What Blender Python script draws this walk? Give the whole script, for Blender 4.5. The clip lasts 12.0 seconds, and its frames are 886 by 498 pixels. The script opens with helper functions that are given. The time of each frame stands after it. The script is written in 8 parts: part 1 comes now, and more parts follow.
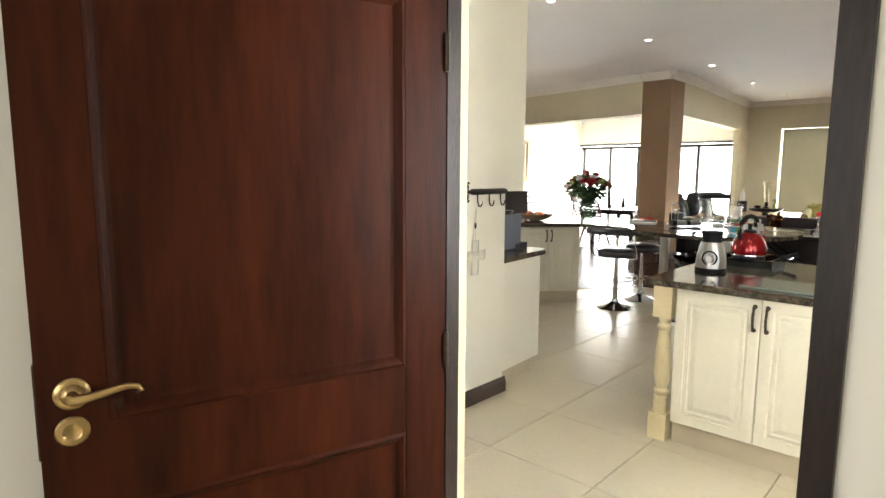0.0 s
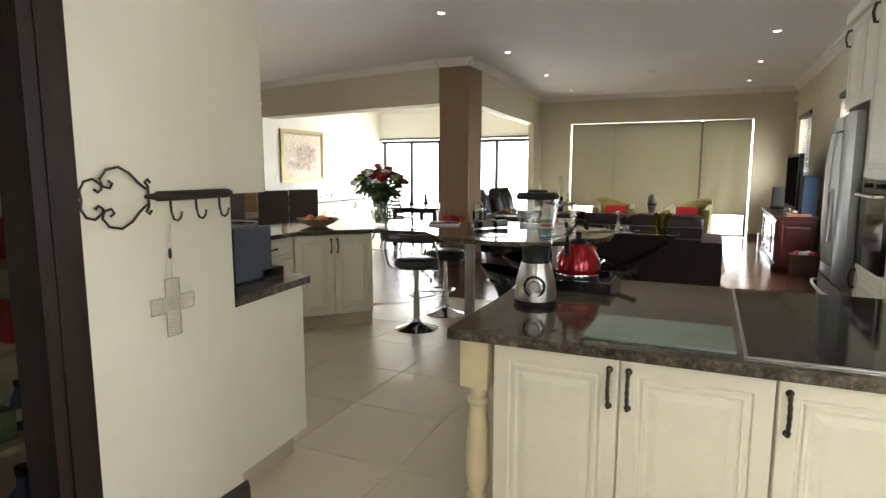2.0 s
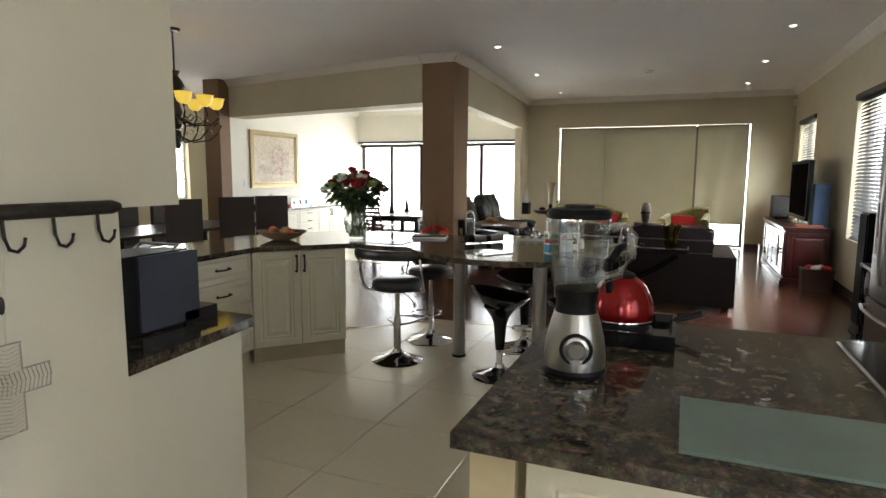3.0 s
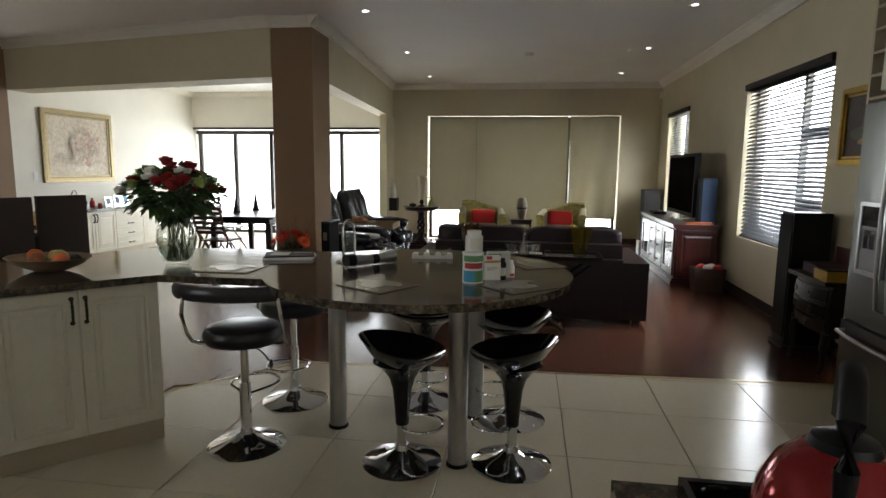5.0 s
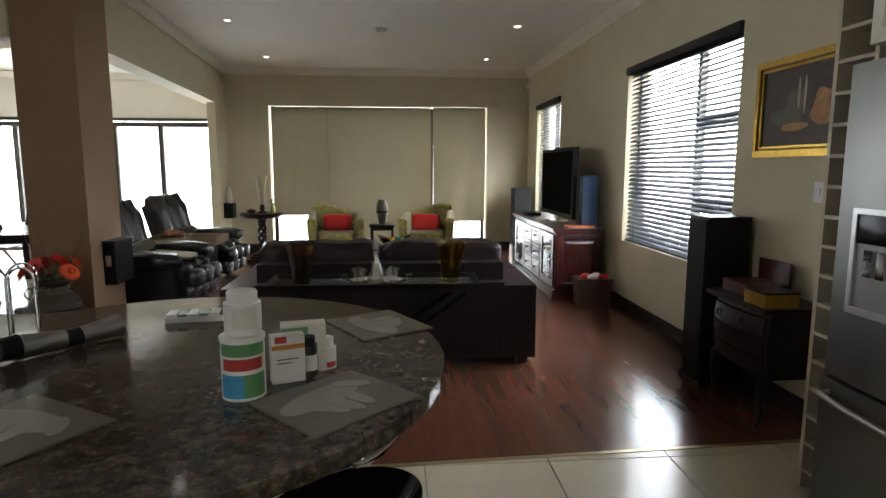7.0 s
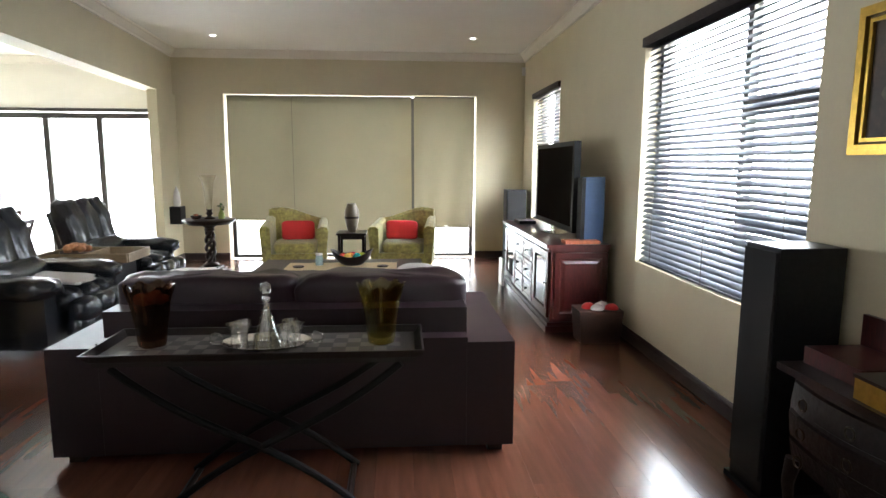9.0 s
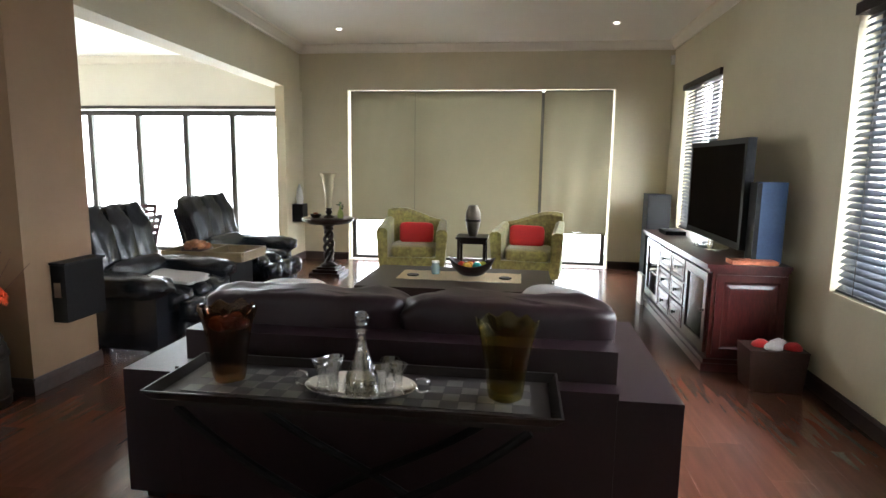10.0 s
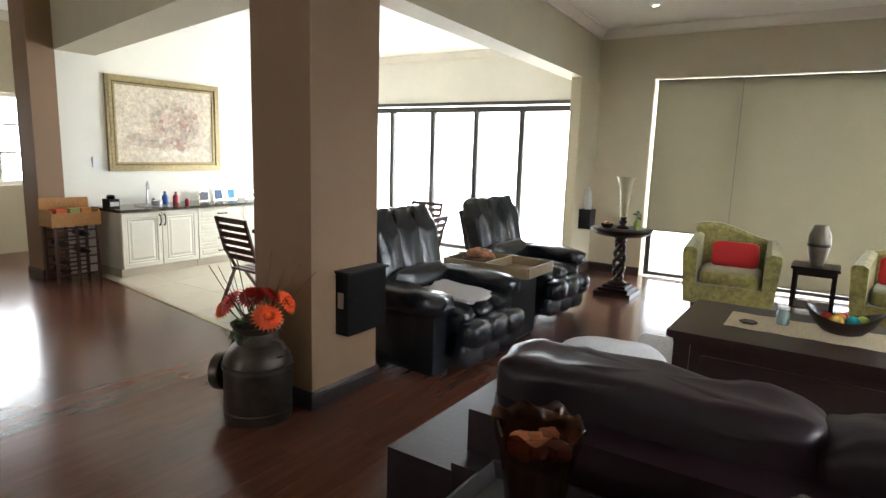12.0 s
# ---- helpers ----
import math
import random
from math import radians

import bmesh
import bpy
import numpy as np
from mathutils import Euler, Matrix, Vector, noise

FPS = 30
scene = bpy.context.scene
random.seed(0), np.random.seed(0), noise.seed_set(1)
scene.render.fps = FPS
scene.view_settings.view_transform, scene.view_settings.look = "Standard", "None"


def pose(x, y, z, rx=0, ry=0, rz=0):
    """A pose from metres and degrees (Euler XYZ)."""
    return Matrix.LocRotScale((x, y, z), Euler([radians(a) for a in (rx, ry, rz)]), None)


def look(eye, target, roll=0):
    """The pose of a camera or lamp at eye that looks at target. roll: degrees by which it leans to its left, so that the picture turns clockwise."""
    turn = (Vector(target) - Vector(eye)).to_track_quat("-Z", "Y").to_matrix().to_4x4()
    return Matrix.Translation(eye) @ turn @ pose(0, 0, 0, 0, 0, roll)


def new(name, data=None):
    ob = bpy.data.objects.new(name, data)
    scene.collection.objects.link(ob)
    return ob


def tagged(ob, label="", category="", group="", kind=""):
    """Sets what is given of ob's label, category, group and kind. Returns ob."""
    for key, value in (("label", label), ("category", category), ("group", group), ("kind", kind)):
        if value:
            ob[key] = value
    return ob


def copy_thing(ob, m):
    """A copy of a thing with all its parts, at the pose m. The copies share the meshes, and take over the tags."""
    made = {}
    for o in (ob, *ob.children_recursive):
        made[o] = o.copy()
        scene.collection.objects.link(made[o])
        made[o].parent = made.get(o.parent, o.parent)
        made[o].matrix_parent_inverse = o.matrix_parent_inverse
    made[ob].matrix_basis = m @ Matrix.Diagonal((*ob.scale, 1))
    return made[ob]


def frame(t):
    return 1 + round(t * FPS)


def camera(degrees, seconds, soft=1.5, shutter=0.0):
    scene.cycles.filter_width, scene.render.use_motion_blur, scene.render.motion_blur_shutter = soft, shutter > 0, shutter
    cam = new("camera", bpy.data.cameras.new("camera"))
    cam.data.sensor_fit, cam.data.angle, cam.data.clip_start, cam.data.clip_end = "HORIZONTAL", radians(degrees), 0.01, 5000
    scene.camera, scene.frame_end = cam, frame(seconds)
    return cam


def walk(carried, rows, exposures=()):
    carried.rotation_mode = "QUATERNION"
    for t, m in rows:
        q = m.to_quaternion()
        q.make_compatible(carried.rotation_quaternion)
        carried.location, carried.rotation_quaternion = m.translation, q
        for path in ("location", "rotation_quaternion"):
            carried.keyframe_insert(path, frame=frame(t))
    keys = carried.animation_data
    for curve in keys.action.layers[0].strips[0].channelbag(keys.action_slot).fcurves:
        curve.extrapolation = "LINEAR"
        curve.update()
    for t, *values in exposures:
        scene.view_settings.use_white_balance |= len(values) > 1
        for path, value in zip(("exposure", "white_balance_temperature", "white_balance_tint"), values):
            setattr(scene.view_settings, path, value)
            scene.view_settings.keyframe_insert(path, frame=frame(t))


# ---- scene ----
cam = camera(73.9, 12.0)
PATH = [
    (0, (0.505, -0.034, 1.528), (-0.834, 1.428, 1.269), 0.3),
    (0.5, (0.391, 0.212, 1.516), (-0.741, 1.84, 1.258), -0.0),
    (1, (0.261, 0.555, 1.507), (-0.7, 2.289, 1.245), -0.2),
    (1.5, (0.118, 0.893, 1.498), (-0.768, 2.667, 1.234), -0.1),
    (2, (-0.038, 1.287, 1.502), (-0.851, 3.095, 1.234), -0.0),
    (2.5, (-0.208, 1.668, 1.509), (-0.983, 3.492, 1.239), 0.1),
    (2.7, (-0.286, 1.799, 1.499), (-1.053, 3.629, 1.245), 0.2),
    (4.3, (-0.894, 2.851, 1.496), (-1.406, 4.766, 1.226), 0.9),
    (4.5, (-0.941, 2.942, 1.519), (-1.375, 4.875, 1.245), 0.7),
    (5, (-1.023, 3.298, 1.515), (-1.304, 5.259, 1.241), 0.6),
    (5.5, (-1.067, 3.607, 1.551), (-1.231, 5.58, 1.272), 0.5),
    (6, (-1.075, 3.984, 1.545), (-1.09, 5.964, 1.265), 0.4),
    (6.5, (-1.005, 4.381, 1.52), (-0.927, 6.36, 1.243), 0.2),
    (7, (-0.912, 4.795, 1.5), (-0.753, 6.769, 1.225), 0.1),
    (8.8, (-0.458, 6.074, 1.528), (-0.28, 8.045, 1.241), 0.1),
    (9, (-0.436, 6.195, 1.524), (-0.294, 8.17, 1.238), 0.2),
    (9.5, (-0.447, 6.524, 1.516), (-0.448, 8.503, 1.23), 0.5),
    (10, (-0.492, 6.866, 1.521), (-0.754, 8.828, 1.23), 0.8),
    (10.5, (-0.58, 7.138, 1.521), (-1.102, 9.045, 1.226), 1.2),
    (11, (-0.744, 7.386, 1.519), (-1.453, 9.231, 1.217), 1.5),
    (11.5, (-0.909, 7.571, 1.526), (-1.78, 9.345, 1.219), 1.8),
    (12, (-1.07, 7.707, 1.569), (-2.155, 9.356, 1.244), 1.8),
]
EXPO = [(0.0, 0.75, 6500, 10), (1.0, 0.78, 6500, 10), (1.5, 0.3, 6500, 10), (2.0, 0.1, 6450, 10), (2.7, -0.18, 6400, 10), (4.3, -0.55, 6350, 10), (5.0, -0.76, 6300, 10), (5.5, -0.87, 6250, 10), (6.2, -0.72, 6200, 10), (7.0, -0.53, 6200, 10), (8.8, 0.4, 6000, 10), (10.0, 0.15, 6000, 10), (11.0, -0.1, 6050, 10), (12.0, 0.15, 6050, 10)]
walk(cam, [(t, look(eye, target, roll)) for t, eye, target, roll in PATH], EXPO)

# ---- light ----
world = bpy.data.worlds.new("world")
scene.world = world
world.use_nodes = True
wn = world.node_tree.nodes
sky = wn.new("ShaderNodeTexSky")
sky.sky_type = 'NISHITA'
sky.sun_disc = False
sky.sun_elevation = radians(50)
sky.sun_rotation = radians(30)
wn["Background"].inputs[1].default_value = 0.15
world.node_tree.links.new(sky.outputs[0], wn["Background"].inputs[0])

sun = new("sun", bpy.data.lights.new("sun", 'SUN'))
sun.data.energy = 2.0
sun.data.angle = radians(0.6)
sun.data.color = (1.0, 0.95, 0.88)
sun.matrix_world = look((-3, -9, 14), (0, 3, 0))


def opening_light(name, centre, target, sx, sy, watts, color=(1.0, 0.98, 0.95)):
    """The sky's light in a window's opening, or fill in an added, unseen one."""
    la = bpy.data.lights.new(name, 'AREA')
    la.shape, la.size, la.size_y, la.energy, la.color = 'RECTANGLE', sx, sy, watts, color
    ob = new(name, la)
    ob.matrix_world = look(centre, target)
    return ob


opening_light("daylight_dining", (-6.2, 15.98, 1.15), (-6.2, 0, 1.0), 3.8, 2.2, 205, (0.93, 0.97, 1.0))
opening_light("daylight_roller", (-1.2, 16.05, 1.3), (-1.2, 0, 1.3), 3.8, 2.5, 135, (0.93, 0.97, 1.0))
opening_light("daylight_blind_near", (1.85, 9.95, 1.6), (0, 9.95, 1.4), 2.0, 1.7, 72, (0.82, 0.91, 1.0))
opening_light("daylight_blind_far", (1.85, 14.28, 1.6), (0, 14.28, 1.4), 1.4, 1.7, 28, (0.9, 0.95, 1.0))
opening_light("daylight_west", (-10.8, 11.1, 1.55), (0, 9.5, 1.2), 1.6, 1.2, 40)
# Added kitchen fill: three lamps in made-up openings, all out of view.
opening_light("fill_kitchen", (-5.6, 2.98, 1.65), (-3, 6, 1.3), 1.7, 1.0, 52)
opening_light("fill_kitchen_east", (1.76, 2.40, 1.6), (-2, 2.5, 1.1), 1.25, 1.2, 8)
opening_light("fill_kitchen_south", (1.13, 1.10, 1.6), (0.6, 4, 0.9), 0.5, 1.15, 17)
# Fill lamp added behind the camera's start to brighten the hall and door.
opening_light("fill_hall", (-0.15, -2.05, 1.6), (-0.15, 2, 1.3), 1.2, 1.3, 21)


# ---- mesh tools ----
def box(bm, x0, x1, y0, y1, z0, z1):
    vs = [bm.verts.new(p) for p in ((x0, y0, z0), (x1, y0, z0), (x1, y1, z0), (x0, y1, z0),
                                    (x0, y0, z1), (x1, y0, z1), (x1, y1, z1), (x0, y1, z1))]
    for f in ((3, 2, 1, 0), (4, 5, 6, 7), (0, 1, 5, 4), (1, 2, 6, 5), (2, 3, 7, 6), (3, 0, 4, 7)):
        bm.faces.new([vs[i] for i in f])
    return vs


def prism(bm, poly, z0, z1):
    """A slab over a plan outline that turns anticlockwise."""
    a = [bm.verts.new((x, y, z0)) for x, y in poly]
    b = [bm.verts.new((x, y, z1)) for x, y in poly]
    bm.faces.new(a[::-1])
    bm.faces.new(b)
    n = len(poly)
    for i in range(n):
        bm.faces.new((a[i], a[(i + 1) % n], b[(i + 1) % n], b[i]))
    return a + b


def lathe(bm, profile, seg=24, c=(0, 0, 0), close=True):
    """A turned body: profile of (radius, height) from the foot up."""
    rings = []
    for r, z in profile:
        rings.append([bm.verts.new((c[0] + r * math.cos(2 * math.pi * i / seg), c[1] + r * math.sin(2 * math.pi * i / seg), c[2] + z)) for i in range(seg)])
    for a, b in zip(rings, rings[1:]):
        for i in range(seg):
            bm.faces.new((a[i], a[(i + 1) % seg], b[(i + 1) % seg], b[i]))
    if close:
        bm.faces.new(rings[0][::-1])
        bm.faces.new(rings[-1])
    return [v for r in rings for v in r]


def tube(bm, pts, r, seg=8, ends=True):
    """A round bar along points; r: one radius or one for each point."""
    pts = [Vector(p) for p in pts]
    n = len(pts)
    rings = []
    up = Vector((0, 0, 1))
    for i, p in enumerate(pts):
        d = (pts[min(i + 1, n - 1)] - pts[max(i - 1, 0)]).normalized()
        ref = up if abs(d.z) < 0.95 else Vector((1, 0, 0))
        s = d.cross(ref).normalized()
        u = s.cross(d).normalized()
        rr = r[i] if isinstance(r, (list, tuple)) else r
        rings.append([bm.verts.new(p + rr * (math.cos(2 * math.pi * k / seg) * s + math.sin(2 * math.pi * k / seg) * u)) for k in range(seg)])
    for a, b in zip(rings, rings[1:]):
        for i in range(seg):
            bm.faces.new((a[i], a[(i + 1) % seg], b[(i + 1) % seg], b[i]))
    if ends:
        bm.faces.new(rings[0][::-1])
        bm.faces.new(rings[-1])
    return [v for q in rings for v in q]


def ring(bm, c, R, r, seg=32, sub=8, axis='z'):
    """A closed hoop."""
    rings = []
    for i in range(seg):
        a = 2 * math.pi * i / seg
        row = []
        for k in range(sub):
            b = 2 * math.pi * k / sub
            q = (R + r * math.cos(b))
            p = (q * math.cos(a), q * math.sin(a), r * math.sin(b))
            if axis == 'x':
                p = (p[2], p[0], p[1])
            if axis == 'y':
                p = (p[0], p[2], p[1])
            row.append(bm.verts.new((c[0] + p[0], c[1] + p[1], c[2] + p[2])))
        rings.append(row)
    for i in range(seg):
        a, b = rings[i], rings[(i + 1) % seg]
        for k in range(sub):
            bm.faces.new((a[k], b[k], b[(k + 1) % sub], a[(k + 1) % sub]))


def blob(bm, c, rx, ry, rz, seg=12, rows=8, power=1.0, wob=0.0):
    """A rounded body; power under 1 makes it boxy."""
    def s(v):
        return math.copysign(abs(v) ** power, v)
    rings = []
    for j in range(1, rows):
        b = math.pi * j / rows - math.pi / 2
        row = []
        for i in range(seg):
            a = 2 * math.pi * i / seg
            d = Vector((s(math.cos(b)) * s(math.cos(a)), s(math.cos(b)) * s(math.sin(a)), s(math.sin(b))))
            k = 1 + wob * noise.noise(Vector(c) * 7 + d * 2.2)
            row.append(bm.verts.new((c[0] + rx * d.x * k, c[1] + ry * d.y * k, c[2] + rz * d.z * k)))
        rings.append(row)
    for a, b in zip(rings, rings[1:]):
        for i in range(seg):
            bm.faces.new((a[i], a[(i + 1) % seg], b[(i + 1) % seg], b[i]))
    lo = bm.verts.new((c[0], c[1], c[2] - rz))
    hi = bm.verts.new((c[0], c[1], c[2] + rz))
    for i in range(seg):
        bm.faces.new((lo, rings[0][(i + 1) % seg], rings[0][i]))
        bm.faces.new((hi, rings[-1][i], rings[-1][(i + 1) % seg]))


def moved(bm, vs, m):
    bmesh.ops.transform(bm, matrix=m, verts=[v for v in vs if v.is_valid])


def flush(name, bm, mat, bevel=0.0, smooth=False, segments=2):
    if bevel:
        bmesh.ops.bevel(bm, geom=[e for e in bm.edges if len(e.link_faces) == 2 and e.calc_face_angle(0) > 0.5], offset=bevel, segments=segments, affect='EDGES', profile=0.6, clamp_overlap=True)
    bmesh.ops.recalc_face_normals(bm, faces=bm.faces)
    me = bpy.data.meshes.new(name)
    bm.to_mesh(me)
    bm.free()
    for m in (mat if isinstance(mat, (list, tuple)) else (mat,)):
        me.materials.append(m)
    if smooth:
        for p in me.polygons:
            p.use_smooth = True
        me.set_sharp_from_angle(angle=radians(38))
    return me


def part(name, bm, mat, parent, label="", bevel=0.0, smooth=False):
    ob = new(name, flush(name, bm, mat, bevel, smooth))
    ob.parent = parent
    if label:
        tagged(ob, label)
    return ob


def thing(name, m, label, category, group=""):
    ob = new(name)
    ob.empty_display_size = 0.1
    ob.matrix_world = m
    return tagged(ob, label, category, group)


def single(name, bm, mat, m, label, category, group="", bevel=0.0, smooth=False):
    ob = new(name, flush(name, bm, mat, bevel, smooth))
    ob.matrix_world = m
    return tagged(ob, label, category, group)


def structure(name, bm, mat, label="", category="", bevel=0.0):
    ob = new(name, flush(name, bm, mat, bevel))
    return tagged(ob, label, category, kind="structure")


B = bmesh.new


# ---- materials ----
def material(name, color, rough=0.5, metal=0.0, grain=0.0, grain_scale=60.0, stain=0.0, stain_scale=3.0, bump=0.0, bump_scale=120.0,
             random_tone=0.0, coat=0.0, stretch=(1, 1, 1), color2=None, spec=0.5, rough_var=0.0, island=False, emission=0.0, sheen=0.0):
    m = bpy.data.materials.new(name)
    m.use_nodes = True
    nt = m.node_tree
    n, ln = nt.nodes, nt.links
    p = n["Principled BSDF"]
    p.inputs["Roughness"].default_value = rough
    p.inputs["Metallic"].default_value = metal
    p.inputs["Specular IOR Level"].default_value = spec
    p.inputs["Coat Weight"].default_value = coat
    p.inputs["Coat Roughness"].default_value = 0.08
    p.inputs["Sheen Weight"].default_value = sheen
    if emission:
        p.inputs["Emission Color"].default_value = (*color, 1)
        p.inputs["Emission Strength"].default_value = emission
    tc = n.new("ShaderNodeTexCoord")
    mp = n.new("ShaderNodeMapping")
    mp.inputs["Scale"].default_value = stretch
    ln.new(tc.outputs["Object"], mp.inputs[0])
    base = n.new("ShaderNodeRGB")
    base.outputs[0].default_value = (*color, 1)
    out = base.outputs[0]

    def mix(kind, fac, a, b):
        x = n.new("ShaderNodeMix")
        x.data_type, x.blend_type = 'RGBA', kind
        for sock, v in ((x.inputs[0], fac), (x.inputs[6], a), (x.inputs[7], b)):
            if hasattr(v, "links"):
                ln.new(v, sock)
            else:
                sock.default_value = v
        return x.outputs[2]

    def noise_out(scale, detail=5.0, rough_n=0.6):
        t = n.new("ShaderNodeTexNoise")
        t.inputs["Scale"].default_value = scale
        t.inputs["Detail"].default_value = detail
        t.inputs["Roughness"].default_value = rough_n
        ln.new(mp.outputs[0], t.inputs["Vector"])
        return t.outputs[0]

    def ramp(v, lo, hi):
        r = n.new("ShaderNodeMapRange")
        r.inputs[1].default_value, r.inputs[2].default_value = 0.3, 0.7
        r.inputs[3].default_value, r.inputs[4].default_value = lo, hi
        ln.new(v, r.inputs[0])
        return r.outputs[0]

    if color2:
        out = mix('MIX', ramp(noise_out(grain_scale * 0.35, 6), 0, 1), out, (*color2, 1))
    if grain:
        g = ramp(noise_out(grain_scale), 1 - grain, 1 + grain)
        out = mix('MULTIPLY', 1.0, out, g)
    if stain:
        g = ramp(noise_out(stain_scale, 3), 1 - stain, 1 + stain * 0.5)
        out = mix('MULTIPLY', 1.0, out, g)
    if random_tone:
        src = n.new("ShaderNodeNewGeometry").outputs["Random Per Island"] if island else n.new("ShaderNodeObjectInfo").outputs["Random"]
        r = n.new("ShaderNodeMapRange")
        r.inputs[3].default_value, r.inputs[4].default_value = 1 - random_tone, 1 + random_tone
        ln.new(src, r.inputs[0])
        out = mix('MULTIPLY', 1.0, out, r.outputs[0])
    ln.new(out, p.inputs["Base Color"])
    if rough_var:
        g = ramp(noise_out(stain_scale * 2.3, 4), max(0.02, rough - rough_var), rough + rough_var)
        ln.new(g, p.inputs["Roughness"])
    if bump:
        b = n.new("ShaderNodeBump")
        b.inputs["Strength"].default_value = bump
        b.inputs["Distance"].default_value = 0.004
        ln.new(noise_out(bump_scale), b.inputs["Height"])
        ln.new(b.outputs[0], p.inputs["Normal"])
    return m


def glass_material(name, tint=(1, 1, 1), gloss=0.08, rough=0.02):
    """Thin clear glass: mostly see-through, with a sheen."""
    m = bpy.data.materials.new(name)
    m.use_nodes = True
    n, ln = m.node_tree.nodes, m.node_tree.links
    n.remove(n["Principled BSDF"])
    t, g, x, f = n.new("ShaderNodeBsdfTransparent"), n.new("ShaderNodeBsdfGlossy"), n.new("ShaderNodeMixShader"), n.new("ShaderNodeLayerWeight")
    t.inputs[0].default_value = (*tint, 1)
    g.inputs["Roughness"].default_value = rough
    add = n.new("ShaderNodeMath")
    add.inputs[1].default_value = gloss
    f.inputs[0].default_value = 0.5
    edge, scl = n.new("ShaderNodeMath"), n.new("ShaderNodeMath")
    edge.operation, scl.operation = 'POWER', 'MULTIPLY'
    edge.inputs[1].default_value, scl.inputs[1].default_value = 4.0, 0.6
    ln.new(f.outputs["Facing"], edge.inputs[0])
    ln.new(edge.outputs[0], scl.inputs[0])
    ln.new(scl.outputs[0], add.inputs[0])
    ln.new(add.outputs[0], x.inputs[0])
    ln.new(t.outputs[0], x.inputs[1])
    ln.new(g.outputs[0], x.inputs[2])
    ln.new(x.outputs[0], n["Material Output"].inputs[0])
    return m


def cloth_through(name, color, pass_on=0.35):
    """Cloth that lets some daylight through."""
    m = material(name, color, 0.9, grain=0.1, grain_scale=300, stain=0.06, stain_scale=1.2, bump=0.2, bump_scale=500)
    n, ln = m.node_tree.nodes, m.node_tree.links
    t, x = n.new("ShaderNodeBsdfTranslucent"), n.new("ShaderNodeMixShader")
    t.inputs[0].default_value = (*color, 1)
    x.inputs[0].default_value = pass_on
    ln.new(n["Principled BSDF"].outputs[0], x.inputs[1])
    ln.new(t.outputs[0], x.inputs[2])
    ln.new(x.outputs[0], n["Material Output"].inputs[0])
    return m


M_WALL = material("wall_paint", (0.60, 0.538, 0.378), 0.75, stain=0.05, stain_scale=1.5, bump=0.15, bump_scale=90, grain=0.02)
M_CREAM = material("cream_paint", (0.80, 0.77, 0.68), 0.6, stain=0.04, stain_scale=1.5, bump=0.12, bump_scale=90)
M_TAUPE = material("taupe_paint", (0.25, 0.155, 0.084), 0.7, stain=0.06, stain_scale=1.8, bump=0.15, bump_scale=90)
M_CEIL = material("ceiling_paint", (0.90, 0.885, 0.845), 0.85, stain=0.03, stain_scale=0.8, bump=0.05, bump_scale=150)
M_CORNICE = material("cornice_plaster", (0.80, 0.76, 0.68), 0.7, stain=0.04)
M_DARKWOOD = material("dark_mahogany", (0.036, 0.0078, 0.0026), 0.45, grain=0.3, grain_scale=9, stretch=(4, 4, 0.5), stain=0.6, stain_scale=1.3, bump=0.12, bump_scale=40, spec=0.08)
M_FRAMEWOOD = material("dark_stained_frame", (0.017, 0.008, 0.006), 0.42, grain=0.4, grain_scale=22, stretch=(6, 6, 0.8), stain=0.4, stain_scale=2.5, bump=0.35, bump_scale=26, spec=0.3)
M_SKIRT = material("dark_skirting", (0.035, 0.02, 0.016), 0.4, grain=0.25, grain_scale=20, bump=0.1)
M_GROUT = material("grout", (0.33, 0.29, 0.22), 0.85, grain=0.1)
M_TILE = material("porcelain_tile", (0.67, 0.60, 0.46), 0.2, grain=0.025, grain_scale=30, stain=0.03, stain_scale=0.7, random_tone=0.035, bump=0.03, bump_scale=60)
M_PLANK = material("merbau_laminate", (0.122, 0.047, 0.028), 0.2, grain=0.09, grain_scale=5, stretch=(4.5, 0.4, 1), stain=0.22, stain_scale=2.4, random_tone=0.12, rough_var=0.015, spec=0.5)
M_PLANK_FIELD = material("merbau_laminate_field", (0.122, 0.047, 0.028), 0.2, grain=0.09, grain_scale=5, stretch=(4.5, 0.4, 1), stain=0.22, stain_scale=2.4, random_tone=0.12, island=True, rough_var=0.015)
M_ALU = material("bronze_aluminium", (0.07, 0.062, 0.052), 0.45, metal=0.3, grain=0.05)
M_BLIND = cloth_through("roller_blind_cloth", (0.25, 0.217, 0.136), 0.05)
M_GLASS = glass_material("window_glass")
M_GLOW = material("bright_sky_haze", (0.95, 0.98, 1.0), 1.0, emission=6.0)
M_GLOW_EAST = material("bright_sky_east", (0.95, 0.98, 1.0), 1.0, emission=27.0)
M_GROUND = material("paving", (0.45, 0.42, 0.36), 0.9, grain=0.2, grain_scale=8, stain=0.2)

# ---- structure ----
EAST, NORTH, CEIL = 1.54, 15.69, 3.22
WEST, DINE_CEIL = -8.43, 3.09
COL = (-4.06, -3.56, 10.10, 10.69)


def beam_y(x):
    """Front face of the skewed beam between kitchen and dining room."""
    return 10.07 - 0.2 * (x + 4.06)



